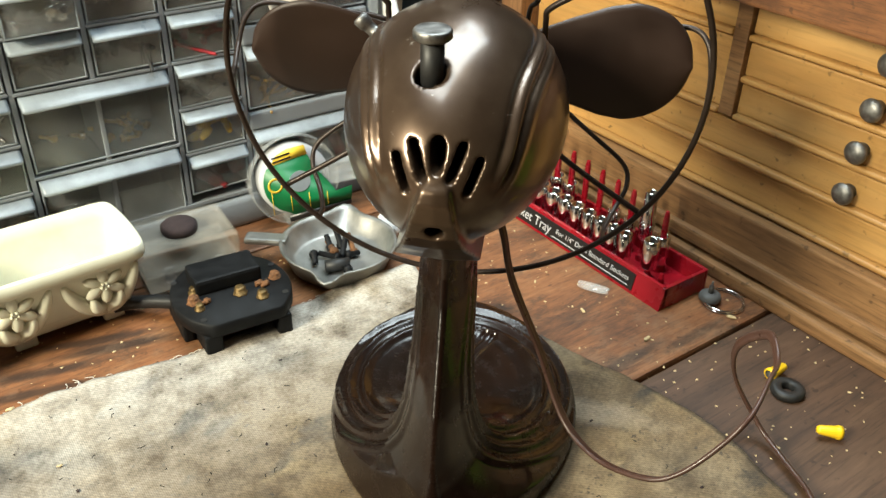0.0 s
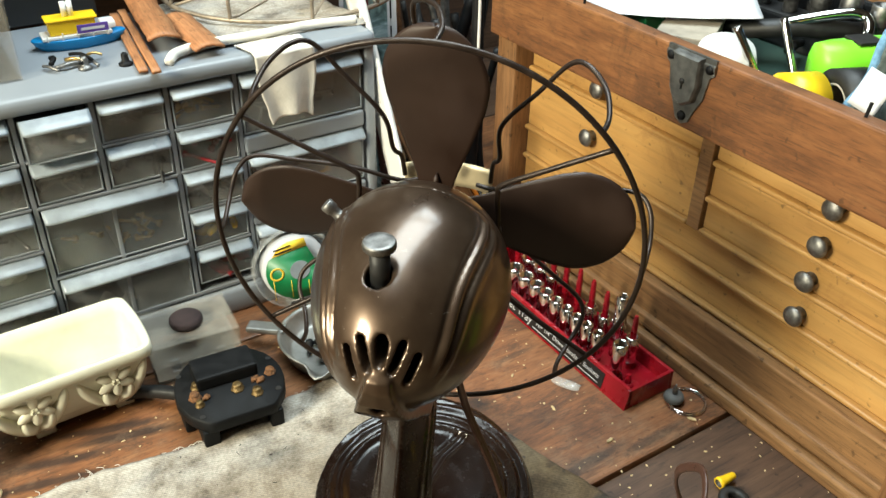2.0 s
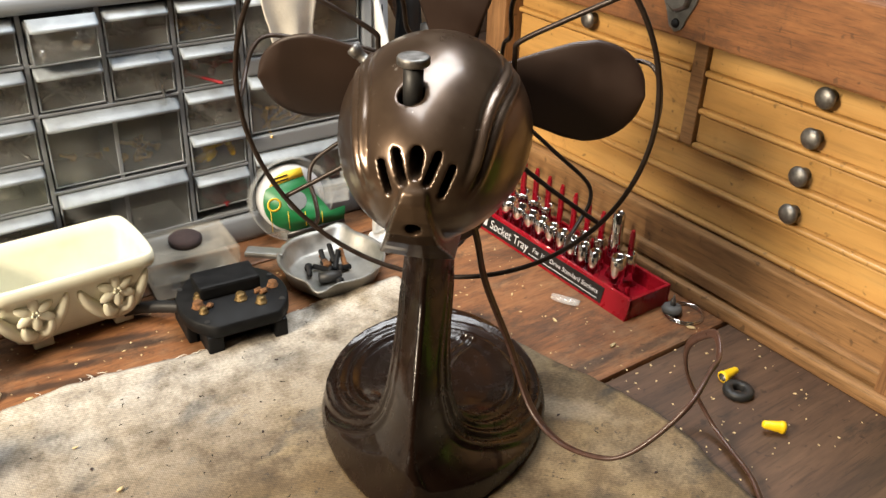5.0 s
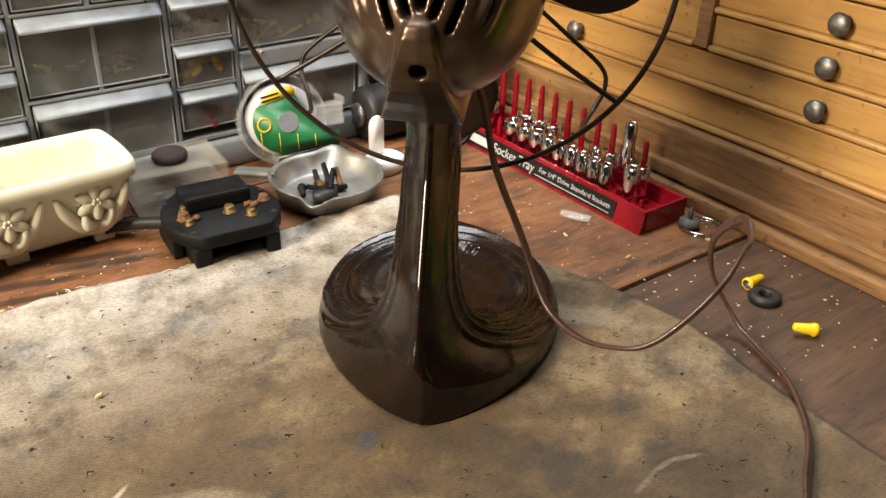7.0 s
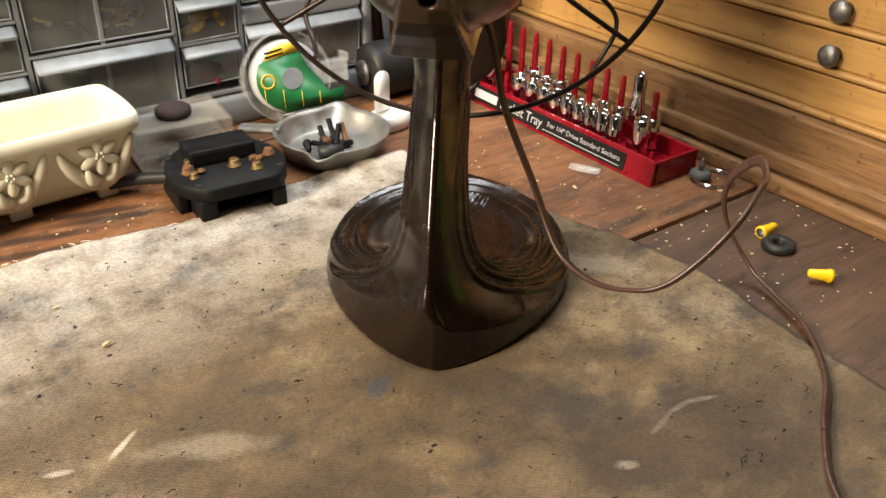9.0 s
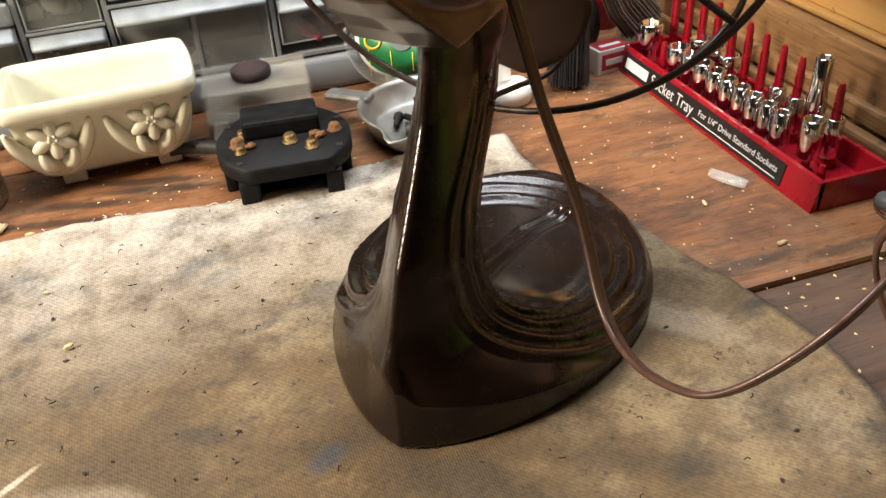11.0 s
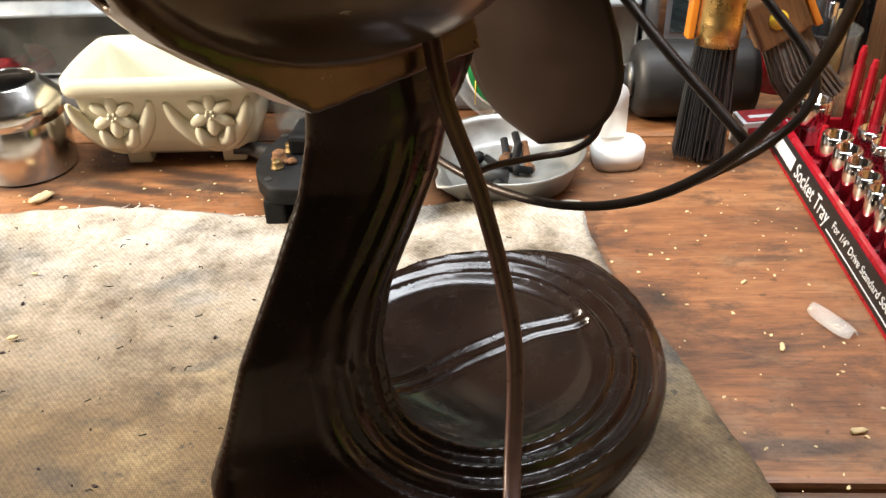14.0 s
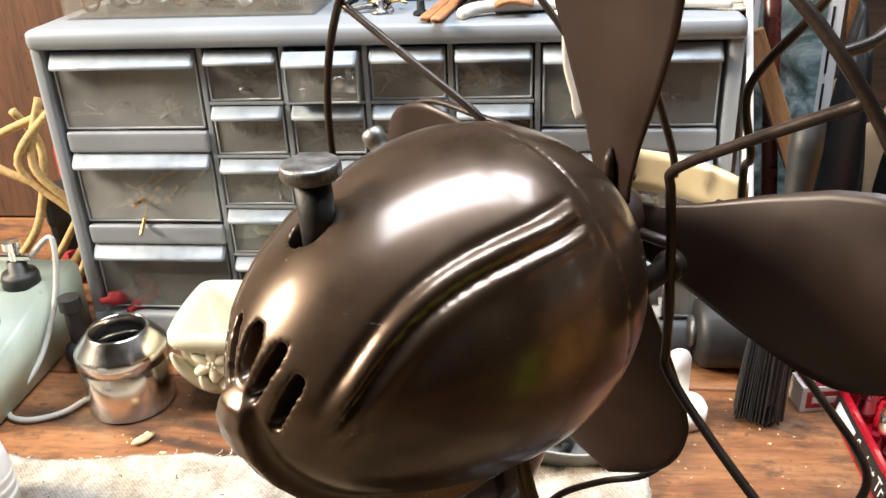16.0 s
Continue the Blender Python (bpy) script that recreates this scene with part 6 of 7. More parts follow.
part("lead", tube(curve_points([(0.078, 0.030, 0.086), (0.096, 0.036, 0.100), (0.098, 0.020, 0.060), (0.092, -0.010, 0.020), (0.086, -0.050, 0.0045), (0.104, -0.062, 0.0030), (0.128, -0.052, 0.0030), (0.140, -0.030, 0.0030)], 8), 0.0022, 8), grey_cord, dev, "grey lead")
part("terminal_post", move(join(blob(0, 0, 0.013, 0.0130, 0.0130, 0.0130), lathe([(0.006, 0.02), (0.006, 0.05), (0.0085, 0.052), (0.0085, 0.062), (0, 0.063)], 16)), pose(0.1130, 0.0120, 0.0)), black_rubber, dev, "black bulb terminal")
rope = thing("rope_coil", "tangled tan rope hanging behind the electrical box", "rope", (-0.155, 0.715, 0.0))
random.seed(9)
for k in range(4):
    pts = [(random.uniform(-0.05, 0.05), random.uniform(-0.02, 0.02), 0.004 + 0.045 * i + random.uniform(-0.01, 0.01) * (i > 0)) for i in range(5)]
    part("strand", tube(curve_points(pts, 7), 0.0036, 7), tan_cord, rope)
lump = thing("dark_tool_heap", "heap of black electrical parts behind the rope", "electrical parts", (-0.175, 0.790, 0.0))
for k in range(7):
    part("black_part", move(box(-0.022, 0.022, -0.018, 0.018, 0, 0.035, 0.006), pose(random.uniform(-0.06, 0.06), random.uniform(-0.03, 0.03), 0.03 * (k // 2), 0, 0, random.uniform(0, 90))), black_rubber if k % 3 else red_cloth, lump)
solid("wooden_board", box(-0.36, -0.105, 0.900, 0.915, 0.0, 0.50, 0.002), wood("dark_board", (0.05, 0.022, 0.012), (0.12, 0.055, 0.028), (0.18, 0.09, 0.05), "Z", 8.0, 30.0), "dark reddish wooden board standing behind the bench", "board")


# ---- on top of the parts cabinet ----
TOP = 0.2545
org = thing("compartment_case", "clear plastic compartment case with a red lid edge on the cabinet", "storage case", (0.014, 0.735, TOP))
part("case", hollow(-0.094, 0.094, -0.053, 0.060, 0.0, 0.062, 0.0016), clear_box, org, "scratched clear case")
part("lid", box(-0.096, 0.096, -0.055, 0.062, 0.0625, 0.068, 0.0015), clear_box, org, "scratched clear lid")
for x in (-0.060, -0.028, 0.004, 0.036, 0.066):
    part("partition", box(x - 0.0007, x + 0.0007, -0.050, 0.056, 0.002, 0.058), clear_box, org)
random.seed(31)
for k in range(10):
    x = -0.078 + 0.0165 * k
    part("part_inside", move(smooth(lathe([(0.005, -0.003), (0.007, -0.003), (0.007, 0.003), (0.005, 0.003), (0.005, -0.003)], 16, cap=False)), pose(x, random.uniform(-0.04, -0.02), 0.010 + random.uniform(0, 0.004), 70, 0, random.uniform(0, 90))), (rust, black_paint, steel_knob, white_plastic)[k % 4], org)
spring = [(0.0085 * math.cos(i * 0.7), 0.0085 * math.sin(i * 0.7), i * 0.00024) for i in range(120)]
part("spring_inside", move(tube(spring, 0.0007, 5), pose(0.052, -0.036, 0.012, 0, 90, 0)), steel_knob, org)

boat = thing("toy_boat", "small blue plastic boat with yellow cabin and purple sign", "model boat", (0.163, 0.7420, TOP), -3.0)
hull = []
for z, k in ((0.0, 0.80), (0.003, 0.90), (0.0085, 1.0), (0.0095, 0.98)):
    ring = []
    for i in range(36):
        a = 2 * math.pi * i / 36
        x, y = math.cos(a), math.sin(a)
        ring.append(Vector((x * 0.0365 * k + (0.004 if x > 0.6 else 0) * k, y * 0.0135 * k * (1 - 0.35 * max(0, x) ** 3), z)))
    hull.append(ring)
part("hull", loft(hull), blue_plastic, boat, "bright blue hull")
part("deck", box(-0.028, 0.028, -0.0105, 0.0105, 0.0096, 0.0125, 0.001), white_plastic, boat, "white deck")
part("cabin", box(-0.021, 0.016, -0.0085, 0.0085, 0.0127, 0.0240, 0.001), yellow_plastic, boat, "yellow cabin")
part("roof", box(-0.023, 0.018, -0.0098, 0.0098, 0.0242, 0.0258, 0.0006), yellow_plastic, boat)
part("bow_block", box(0.020, 0.032, -0.0075, 0.0075, 0.0127, 0.0185, 0.0015), white_plastic, boat)
for x in (-0.006, -0.001):
    part("funnel", move(smooth(lathe([(0.0024, 0.0), (0.0024, 0.012), (0.0, 0.012)], 14)), pose(x, 0.0, 0.0260)), white_plastic, boat, "white funnel")
part("sign", box(0.000, 0.025, -0.0128, -0.0114, 0.0135, 0.0205, 0.0003), purple_card, boat, "purple sign with illegible print")
part("print_bar", box(0.003, 0.022, -0.0131, -0.0129, 0.0160, 0.0182), paper_white, boat)
for x in (-0.024, -0.012, 0.000, 0.012, 0.024):
    part("rail_post", move(lathe([(0.0006, 0), (0.0006, 0.006), (0, 0.006)], 6), pose(x, -0.0118, 0.0096)), white_plastic, boat)

random.seed(12)
keys = thing("metal_clips", "little heap of metal clips and keys on the cabinet", "metal clips", (0.146, 0.692, TOP))
for k in range(9):
    L = random.uniform(0.012, 0.026)
    a = random.uniform(0, 180)
    part("clip", move(tube(curve_points([(-L / 2, 0, 0), (0, random.uniform(-0.004, 0.004), 0.002), (L / 2, 0, 0)], 4), random.uniform(0.0011, 0.0022), 7), pose(random.uniform(-0.016, 0.020), random.uniform(-0.008, 0.008), 0.0026 + 0.0018 * (k % 3), 0, 0, a)), (steel_knob, brass, black_paint)[k % 3], keys)
for x, y in ((0.1545, 0.6830), (0.1845, 0.6760)):
    solid("threaded_stud", smooth(lathe([(0.0, 0.0), (0.0055, 0.0), (0.0058, 0.0015), (0.0040, 0.0030), (0.0030, 0.0035), (0.0028, 0.0090), (0.0015, 0.0105), (0.0, 0.0105)], 20)), steel_knob if x < 0.17 else black_paint, "small flanged metal stud standing on the cabinet", "stud", pose(x, y, TOP), "studs on the cabinet")
for k, (x0, y0, x1, y1, w) in enumerate(((0.208, 0.800, 0.191, 0.648, 0.007), (0.217, 0.806, 0.199, 0.640, 0.007), (0.238, 0.835, 0.221, 0.688, 0.027), (0.250, 0.750, 0.249, 0.656, 0.026))):
    L = math.hypot(x1 - x0, y1 - y0)
    z = (0.0, 0.0, 0.0075, 0.0035)[k]
    random.seed(40 + k)
    st = sheet(16, 5, lambda u, v: Vector(((v - 0.5) * w * (1 + 0.15 * noise.noise((u * 6, k, v))), (u - 0.5) * L, 0.0012 + 0.0035 * math.sin(v * 3.1) * (k >= 2) + 0.0008 * noise.noise((u * 8, k * 3, 0)))))
    solid("cedar_strip", thick(st, 0.0026), cedar, "split reddish cedar strip lying on the cabinet", "wood strip", pose((x0 + x1) / 2, (y0 + y1) / 2, TOP + z + 0.003 + 0.0005 * k, 0, 0, math.degrees(math.atan2(y1 - y0, x1 - x0)) - 90), "split cedar strips")
mat_cloth = solid("folded_canvas", thick(sheet(40, 30, lambda u, v: Vector((0.236 + u * 0.165 + 0.004 * math.sin(v * 9), 0.672 + v * 0.135 + 0.004 * math.sin(u * 11), TOP + 0.0022 + 0.0016 * noise.noise((u * 8, v * 8, 4))))), -0.0016), canvas, "stained canvas piece spread on the cabinet top", "cloth")
roll = [(0.214, 0.656, TOP + 0.0035), (0.224, 0.667, TOP + 0.0055), (0.252, 0.6745, TOP + 0.0060), (0.300, 0.675, TOP + 0.0058), (0.350, 0.678, TOP + 0.0052), (0.392, 0.672, TOP + 0.0046)]
part("rolled_hem", tube(curve_points(roll, 10), 0.0042, 9), rag_white, mat_cloth, "rolled white hem")


def rag_place(u, v):
    # from the cabinet top over its front edge
    s = v * 0.085
    w = 0.062 - 0.020 * v
    x = 0.3045 + 0.006 * v + (u - 0.5) * w + 0.002 * math.sin(v * 7 + u * 4)
    if s < 0.026:
        y, z = 0.669 - s * 0.95, TOP + 0.0026
    else:
        y, z = 0.6395 + 0.0025 * math.sin(u * 9) * v, TOP + 0.0012 - (s - 0.026)
    z -= 0.006 * (abs(u - 0.5) * 2) ** 3 * (v > 0.9)
    return Vector((x, y, z))


solid("white_rag", thick(sheet(22, 44, rag_place), 0.0010), rag_white, "white cotton rag hanging over the cabinet front", "rag")

# guard of another fan lying on the canvas
g2 = thing("loose_fan_guard", "old bare wire fan guard standing on the cabinet", "fan guard", (0.375, 0.800, TOP))
wire2 = plain("tan_wire", (0.30, 0.25, 0.19), 0.45, 0.5, 0.3, 150.0, 0.2)
for r, z in ((0.118, 0.0075), (0.118, 0.095), (0.060, 0.118)):
    part("guard_ring", tube([(r * math.cos(radians(a)), r * math.sin(radians(a)), z) for a in range(0, 360, 5)], 0.0022, 8, True), wire2, g2)
for k in range(10):
    a = radians(36 * k + 8)
    c, sn = math.cos(a), math.sin(a)
    part("guard_wire", tube(curve_points([(0.118 * c, 0.118 * sn, 0.0055), (0.120 * c, 0.120 * sn, 0.050), (0.118 * c, 0.118 * sn, 0.095), (0.060 * c, 0.060 * sn, 0.118)], 5), 0.0018, 7), wire2, g2)
    part("guard_wire", tube(curve_points([(0.116 * c, 0.116 * sn, 0.0078), (0.070 * math.cos(a + 0.6), 0.070 * math.sin(a + 0.6), 0.030), (0.030 * math.cos(a + 0.9), 0.030 * math.sin(a + 0.9), 0.045)], 5), 0.0015, 6), wire2, g2)
dsk = thing("tan_disc", "worn tan metal disc leaning inside the guard", "disc", (0.330, 0.830, TOP))
part("disc", move(smooth(lathe([(0, 0), (0.048, 0), (0.050, 0.0015), (0.048, 0.003), (0, 0.003)], 44)), pose(0, 0, 0.056, 62, 0, 15)), grey_foam, dsk)
solid("wooden_block", box(-0.022, 0.022, -0.018, 0.018, 0.0, 0.030, 0.002), cedar, "small wooden block inside the guard", "wood block", pose(0.400, 0.835, TOP + 0.004, 0, 0, 25))
bx = thing("black_carton", "black cardboard carton with white lettering on the cabinet", "carton", (0.163, 0.835, TOP))
part("carton", box(-0.045, 0.034, -0.022, 0.030, 0.0, 0.110, 0.001), label_black, bx)
lettering("text", "MODERN TOOL", 0.0095, Matrix.Translation((-0.040, -0.0224, 0.060)) @ Matrix.Rotation(radians(90), 4, "X"), paper_white, bx, 0.0001)
shelf = thing("back_shelf", "dark wooden shelf with dusty clutter behind the cabinet", "shelf", (0.15, 1.02, 0.0))
part("board", box(-0.55, 0.40, -0.09, 0.11, 0.330, 0.352, 0.002), bench_dark, shelf)
part("back_board", box(-0.55, 0.95, 0.11, 0.125, 0.0, 0.62, 0.002), bench_dark, shelf)
part("upright", box(0.25, 0.272, -0.09, 0.11, 0.0, 0.330, 0.002), bench_dark, shelf)
part("upright", box(-0.55, -0.528, -0.09, 0.11, 0.0, 0.330, 0.002), bench_dark, shelf)

# ---- between cabinet and chest ----
strip = sheet(24, 6, lambda u, v: Vector((0.4085 - 0.004 * u + (v - 0.5) * 0.004, 0.614 + 0.112 * u + (v - 0.5) * 0.046, 0.098 + u * 0.240)))
solid("white_foam_strip", thick(strip, 0.004), white_plastic, "white foam strip leaning beside the cabinet", "foam strip")
photo = thing("glossy_poster", "glossy printed sheet with dark picture and white border", "poster", (0.4625, 0.770, 0.0))
pm = pose(0, 0, 0.003, -4, 1, 0)
part("sheet", move(box(-0.0345, 0.0335, 0.0, 0.0012, 0.0, 0.360), pm), paper_white, photo)


def picture_build(nt, b):
    v = coords(nt)
    n = noise_tex(nt, v, 26.0, 5.0, 0.6, 1.4)
    nt.links.new(ramp(nt, n, (0.34, (0.04, 0.06, 0.06)), (0.48, (0.13, 0.19, 0.19)), (0.60, (0.34, 0.43, 0.45)), (0.72, (0.65, 0.70, 0.70))), b.inputs["Base Color"])


part("picture", move(box(-0.030, 0.0215, -0.0006, -0.0002, 0.010, 0.350), pm), mat("poster_print", picture_build, (0.1, 0.15, 0.2), 0.2), photo, "dark blue-green picture area")
for k in range(9):
    part("print_bar", move(box(0.0250, 0.0268, -0.0006, -0.0002, 0.060 + 0.030 * k, 0.082 + 0.030 * k), pm), label_black, photo)
tan_stick = wood("pale_stick", (0.24, 0.13, 0.06), (0.42, 0.25, 0.12), (0.55, 0.36, 0.19), "Z", 8.0, 50.0, 0.55)
for k, (x, y, tilt) in enumerate(((0.509, 0.708, -21.5),)):
    solid("wooden_stick", box(-0.007, 0.007, -0.004, 0.004, 0.0, 0.245, 0.001), tan_stick, "narrow wooden stick leaning beside the cabinet", "stick", pose(x, y, 0.002, -4, tilt, 0), "leaning sticks")
rod = solid("dark_rod", smooth(lathe([(0.0, 0.0), (0.0062, 0.0), (0.0062, 0.34), (0.0, 0.34)], 20)), plain("maroon_lacquer", (0.06, 0.014, 0.012), 0.3), "dark maroon lacquered rod leaning in the corner", "rod", pose(0.4565, 0.728, 0.002, -2, -5.4, 0))
flap = sheet(10, 10, lambda u, v: Vector((0.500 + 0.075 * u, 0.800 + 0.006 * math.sin(u * 7) + 0.01 * v, 0.0015 + v * (0.150 + 0.02 * math.sin(u * 9)))))
solid("cardboard_sheet", thick(flap, 0.003), plain("brown_cardboard", (0.42, 0.29, 0.17), 0.85, 0, 0.2, 40.0, 0.2), "torn tan cardboard sheet standing in the corner", "cardboard")
heap = thing("corner_tools", "jumble of dark tools and wire in the corner", "tools", (0.578, 0.745, 0.0))
random.seed(17)
for k in range(16):
    p0 = Vector((random.uniform(-0.05, 0.03), random.uniform(-0.05, 0.05), 0.003))
    p1 = p0 + Vector((random.uniform(-0.05, 0.06), random.uniform(-0.02, 0.04), random.uniform(0.15, 0.33)))
    mid = (p0 + p1) / 2 + Vector((random.uniform(-0.02, 0.02), random.uniform(-0.02, 0.02), 0))
    part("tool_handle", tube(curve_points([p0, mid, p1], 6), random.uniform(0.002, 0.007), 8), (black_rubber, black_paint, rust, black_rubber, steel_knob)[k % 5], heap)
part("black_bag", blob(-0.080, -0.010, 0.115, 0.015, 0.016, 0.113, (0, 0, 0), 20, 0.35, 2), black_rubber, heap, "crumpled black bag")
rc = thing("red_can", "red and white can standing in the corner", "can", (0.500, 0.690, 0.0))
part("body", smooth(lathe([(0.0, 0.0), (0.021, 0.0), (0.022, 0.002), (0.022, 0.105), (0.020, 0.110), (0.0, 0.110)], 32)), red_plastic, rc)
part("label_band", smooth(lathe([(0.0224, 0.070), (0.0224, 0.088)], 32, cap=False)), paper_white, rc, "white label band")
hook = tube(curve_points([(0.528, 0.668, 0.200), (0.5275, 0.668, 0.262), (0.524, 0.667, 0.285), (0.518, 0.666, 0.286), (0.5165, 0.666, 0.272)], 7), 0.0016, 8)
solid("white_hook", hook, white_plastic, "white plastic-coated wire hook hanging on the chest", "hook")

# ---- in the chest's top till ----
TILL = 0.2372
bag = thing("clear_blister", "clear plastic blister pack in the chest till", "blister pack", (0.592, 0.605, TILL))
part("pack", blob(0, 0, 0.026, 0.034, 0.030, 0.026, (0, 0, 0), 22, 0.25, 4), clear_film, bag)
part("card", box(-0.030, 0.030, -0.024, 0.024, 0.0005, 0.0020), paper_white, bag)


def paper(name, label, at, turn, w, h, curl, seed, bars=8):
    t = thing(name, label, "paper", at, turn, "papers in the chest")
    part("sheet", thick(sheet(20, 12, lambda u, v: Vector(((u - 0.5) * w, (v - 0.5) * h, 0.002 + curl * (u - 0.4) ** 2 * 4 * (0.4 + v) + 0.001 * noise.noise((u * 4, v * 4, seed))))), 0.0003), paper_white, t)
    return t


paper("printed_sheet", "printed white paper sheet lying in the till", (0.628, 0.515, TILL + 0.040), -40, 0.150, 0.075, 0.006, 1)
paper("receipt", "curled white receipt lying in the till", (0.660, 0.575, TILL + 0.046), -12, 0.090, 0.040, 0.012, 5)
carton = thing("small_carton", "small grey carton with printed lines in the till", "carton", (0.618, 0.478, TILL), 32.0)
part("carton", box(-0.036, 0.036, -0.024, 0.024, 0.0, 0.036, 0.001), grey_foam, carton)
for k in range(5):
    part("print_bar", box(0.012, 0.030, -0.0246, -0.0242, 0.008 + 0.005 * k, 0.010 + 0.005 * k), label_black, carton)
part("green_band", box(-0.036, 0.008, -0.0246, -0.0242, 0.004, 0.030), green_card, carton)
pack = thing("green_card_pack", "dark green card packs stacked under the papers", "card pack", (0.640, 0.560, TILL))
part("card_box", box(-0.045, 0.045, -0.050, 0.050, 0.0, 0.036, 0.002), green_card, pack)
rail = thing("socket_rail", "black plastic rail carrying large dull sockets", "socket rail", (0.745, 0.490, TILL), 0.0)
part("rail", box(-0.016, 0.016, -0.140, 0.130, 0.0, 0.030, 0.003), black_rubber, rail)
part("rail_back", box(0.0165, 0.024, -0.140, 0.130, 0.0, 0.052, 0.003), black_rubber, rail)
rs = mesh_of("rail_socket", move(socket_mesh(0.0095, 0.030), pose(0, 0, 0)), steel_knob)
for k in range(8):
    o = new("socket", rs)
    o.matrix_world = pose(0.742, 0.382 + 0.030 * k, TILL + 0.0302)
    tagged(o, "dull steel socket standing on the black rail", "socket", "sockets on the rail")
hexk = tube(curve_points([(0.690, 0.440, TILL + 0.036), (0.718, 0.404, TILL + 0.050), (0.728, 0.388, TILL + 0.050), (0.722, 0.378, TILL + 0.040), (0.700, 0.372, TILL + 0.030)], 8), 0.0055, 6)
solid("hex_key", hexk, chrome, "bent chrome hex key lying across the till", "hex key")
solid("black_tool_bar", tube([(0.640, 0.500, TILL + 0.020), (0.700, 0.430, TILL + 0.034), (0.760, 0.370, TILL + 0.034)], 0.0085, 10), black_rubber, "black tool bar lying in the till", "tool bar")
lime_t = thing("lime_hand_tool", "lime green plastic hand tool in the chest till", "hand tool", (0.672, 0.330, TILL + 0.012), -18)
body = loft([[Vector((x, y * w, z)) for y, z in ((-1, 0), (-1.05, 0.014), (-0.8, 0.024), (0, 0.028), (0.8, 0.024), (1.05, 0.014), (1, 0), (0, -0.002))] for x, w in ((-0.062, 0.004), (-0.058, 0.014), (-0.040, 0.020), (0.0, 0.021), (0.040, 0.019), (0.075, 0.018), (0.082, 0.010))])
part("body", move(body, pose(0, 0, 0.020)), lime, lime_t, "bright lime green body")
part("grip_slot", move(box(-0.034, -0.012, -0.010, 0.010, 0.0465, 0.0490, 0.001), pose(0, 0, 0)), black_gap, lime_t)
part("rest", box(-0.05, 0.07, -0.017, 0.017, -0.012, 0.0195, 0.002), black_rubber, lime_t)


def tape_roll(at, r, w, material, core, label, turn, lean):
    t = thing("tape_roll", label, "tape roll", at, 0, "tape rolls in the till")
    t.matrix_world = pose(*at, lean, 0, turn)
    part("tape", smooth(lathe([(r * 0.62, -w), (r, -w), (r, w), (r * 0.62, w), (r * 0.62, -w)], 40, cap=False)), material, t)
    part("core", smooth(lathe([(r * 0.56, -w), (r * 0.62, -w), (r * 0.62, w), (r * 0.56, w), (r * 0.56, -w)], 40, cap=False)), core, t)


tape_roll((0.5790, 0.3330, TILL + 0.0240), 0.024, 0.014, yellow_plastic, tan_cord, "yellow tape roll lying in the till", 66, 90)
tape_roll((0.6020, 0.3080, TILL + 0.0280), 0.027, 0.012, black_rubber, grey_foam, "black tape roll lying in the till", 66, 90)
for k, (x, y, dx, dy) in enumerate(((0.600, 0.372, -0.018, 0.030), (0.622, 0.360, 0.008, 0.036))):
    solid("plier_handle", tube(curve_points([(x, y, TILL + 0.006), (x + dx * 0.5, y + dy * 0.5, TILL + 0.034), (x + dx, y + dy, TILL + 0.062)], 6), 0.0034, 9), stainless, "bare steel plier handle sticking up from the till", "plier handle", None, "pliers in the till")
solid("white_saucer", smooth(lathe([(0, 0), (0.024, 0), (0.025, 0.002), (0.022, 0.012), (0.0, 0.014)], 32)), white_plastic, "round white plastic saucer in the till", "saucer", pose(0.588, 0.412, TILL + 0.030, 12, -14, 0))
junk = thing("till_clutter", "dark jumble of small tools filling the till", "tools", (0.690, 0.400, TILL))
random.seed(23)
for k in range(34):
    x, y = random.uniform(-0.125, 0.12), random.uniform(-0.17, 0.20)
    L = random.uniform(0.03, 0.075)
    a = random.uniform(0, 6.28)
    part("small_tool", tube([(x - L / 2 * math.cos(a), y - L / 2 * math.sin(a), 0.006 + random.uniform(0, 0.016)), (x, y, 0.012 + random.uniform(0, 0.012)), (x + L / 2 * math.cos(a), y + L / 2 * math.sin(a), 0.006 + random.uniform(0, 0.016))], random.uniform(0.004, 0.008), 8), (black_rubber, black_rubber, steel_knob, black_paint, red_plastic, black_rubber)[k % 6], junk)
solid("small_black_box", box(-0.016, 0.016, -0.016, 0.016, 0.0, 0.0290, 0.002), black_rubber, "small black box under a white saucer", "box", pose(0.588, 0.412, TILL))
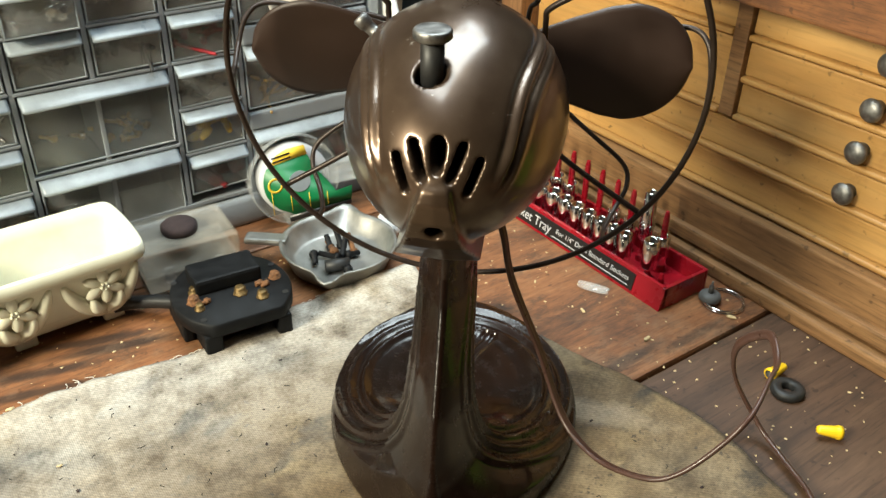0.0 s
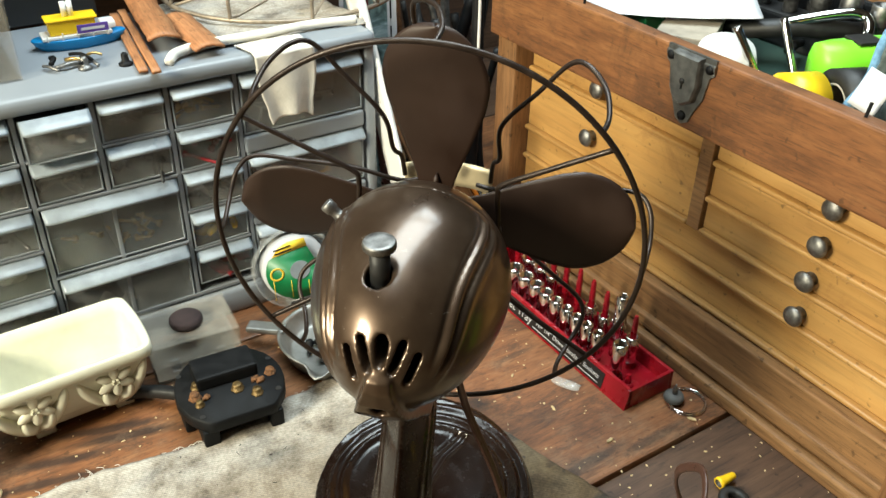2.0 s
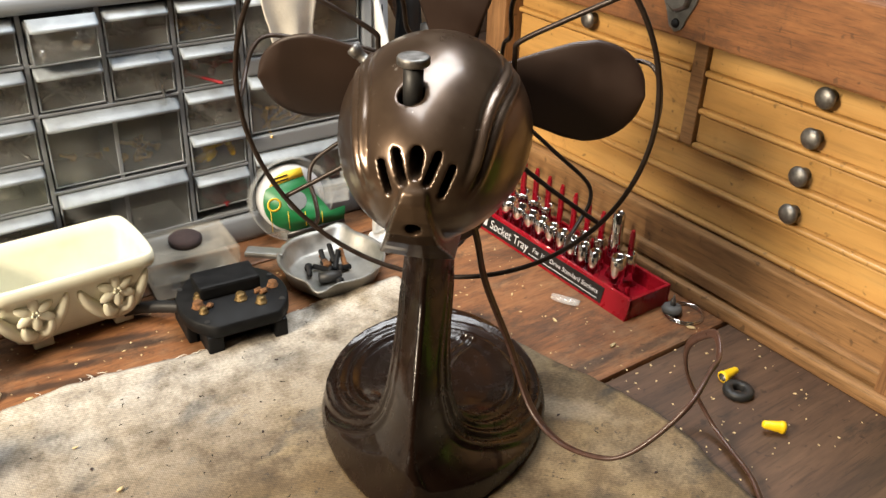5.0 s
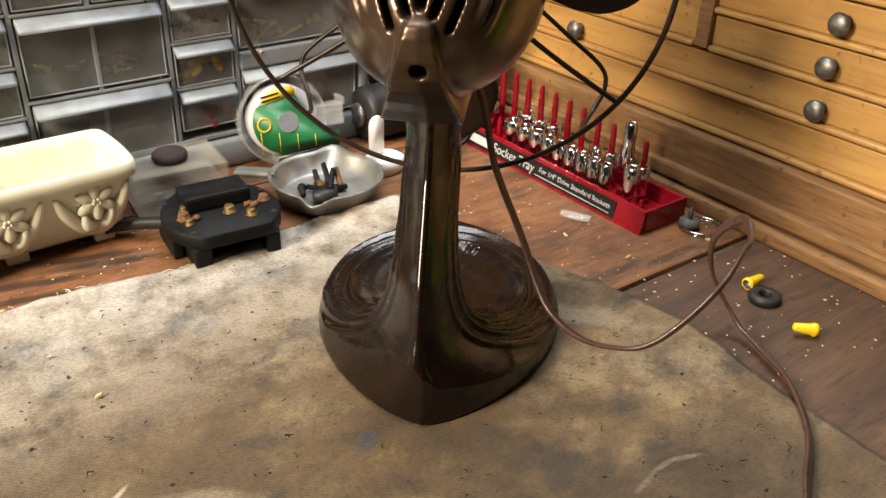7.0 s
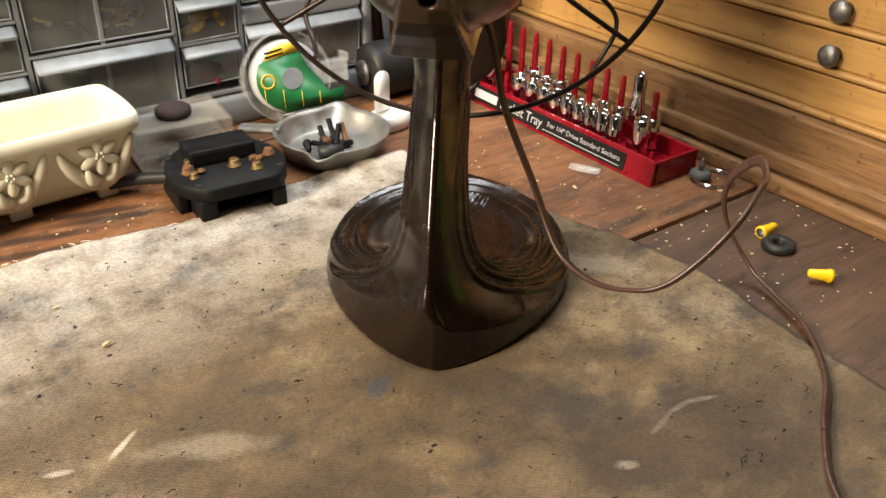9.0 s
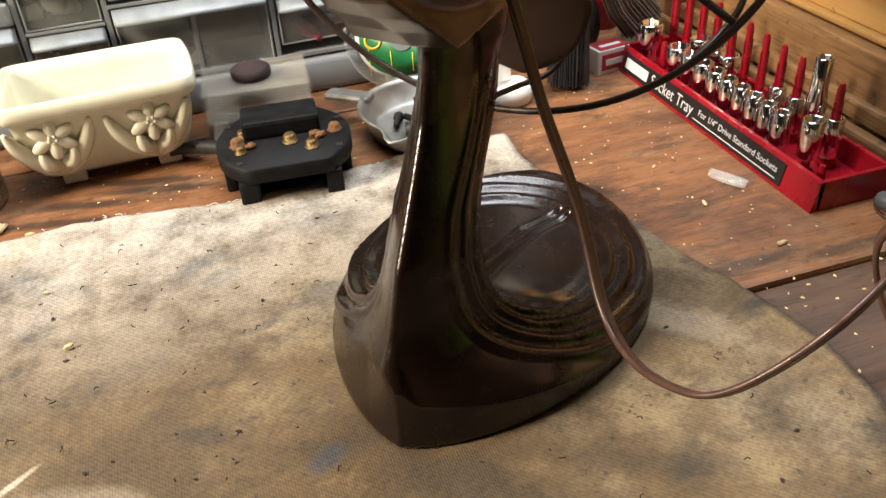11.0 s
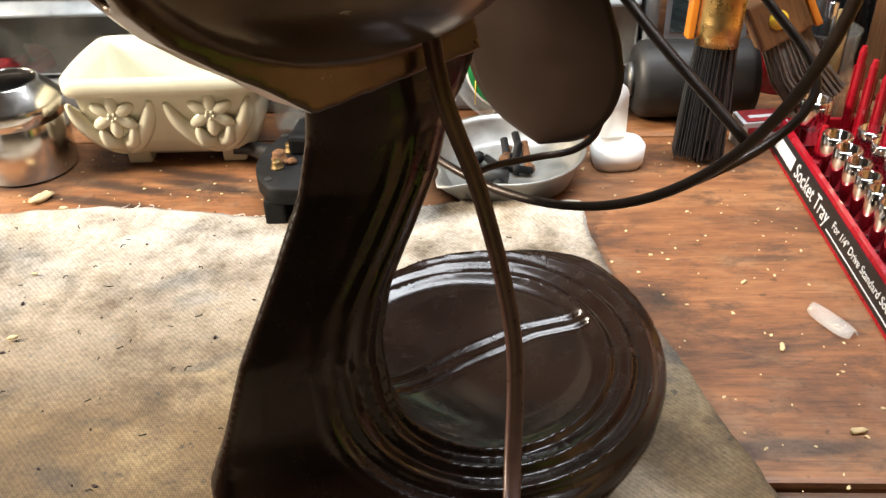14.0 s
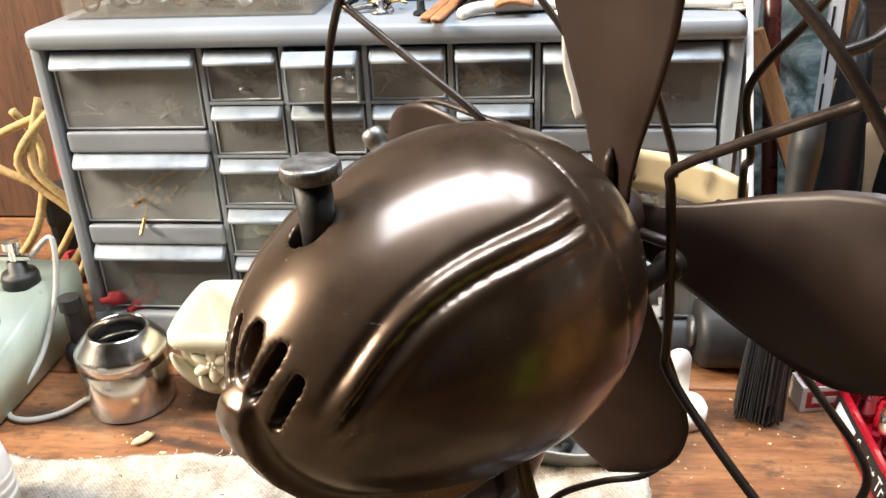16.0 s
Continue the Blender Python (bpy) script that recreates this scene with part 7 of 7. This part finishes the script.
solid("red_rag", blob(0, 0, 0.018, 0.040, 0.034, 0.026, (0, 0, 0), 26, 0.5, 7), red_cloth, "crumpled dark red rag in the till", "rag", pose(0.770, 0.320, TILL))
tube_pts = [(0.965, 0.16 + 0.50 * i / 160, 0.300) for i in range(161)]
solid("blue_hose", tube(tube_pts, 0.030, 20, radii=[0.0310 + 0.0016 * math.sin(i * 1.57) for i in range(161)]), blue_plastic, "ribbed bright blue plastic hose lying on the open lid", "hose")


def towel_place(u, v):
    # draped over the till and the front board at the chest's near end
    a = u * math.pi
    x = 0.640 - 0.068 * math.cos(a)
    z = 0.243 + 0.138 * max(0.0, math.sin(a)) ** 0.8 * (0.90 + 0.10 * math.sin(v * 5))
    y = 0.160 + v * 0.122 + 0.006 * math.sin(a)
    n = 0.010 * noise.noise((u * 4, v * 2.6, 1)) + 0.005 * noise.noise((u * 11, v * 8, 5)) + 0.0022 * noise.noise((u * 60, v * 50, 2))
    fold = 0.006 * math.sin(v * 19 + u * 3)
    return Vector((max(x - (n + fold) * math.cos(a), 0.5570), y + n, max(z + (n + fold) * math.sin(a), 0.2390)))


towel = solid("terry_towel", thick(sheet(90, 60, towel_place), 0.004), towel_mat, "rumpled grey terry towel with blue edge over the chest", "towel")
edge = [towel_place(0.02 + 0.96 * i / 30, 1.0) + Vector((0, 0.002, 0.0)) for i in range(31)]
part("blue_edge", tube(edge, 0.0036, 8), towel_blue, towel, "blue towel edge")
part("tag", thick(sheet(6, 6, lambda u, v: Vector((0.5530 + 0.010 * v, 0.2800 - 0.020 * u - 0.004 * v, 0.2890 + 0.024 * v - 0.004 * u))), 0.0004), paper_white, towel, "white sewn label")

# green box past the chest's end
gb = thing("green_box", "lime green painted metal box standing past the chest", "box", (0.655, 0.070, 0.0))
part("body", box(-0.100, 0.100, 0.010, 0.068, 0.0, 0.160, 0.006, None, 3), olive, gb)
part("lid", box(-0.102, 0.102, 0.008, 0.070, 0.1605, 0.178, 0.005, None, 3), olive, gb)
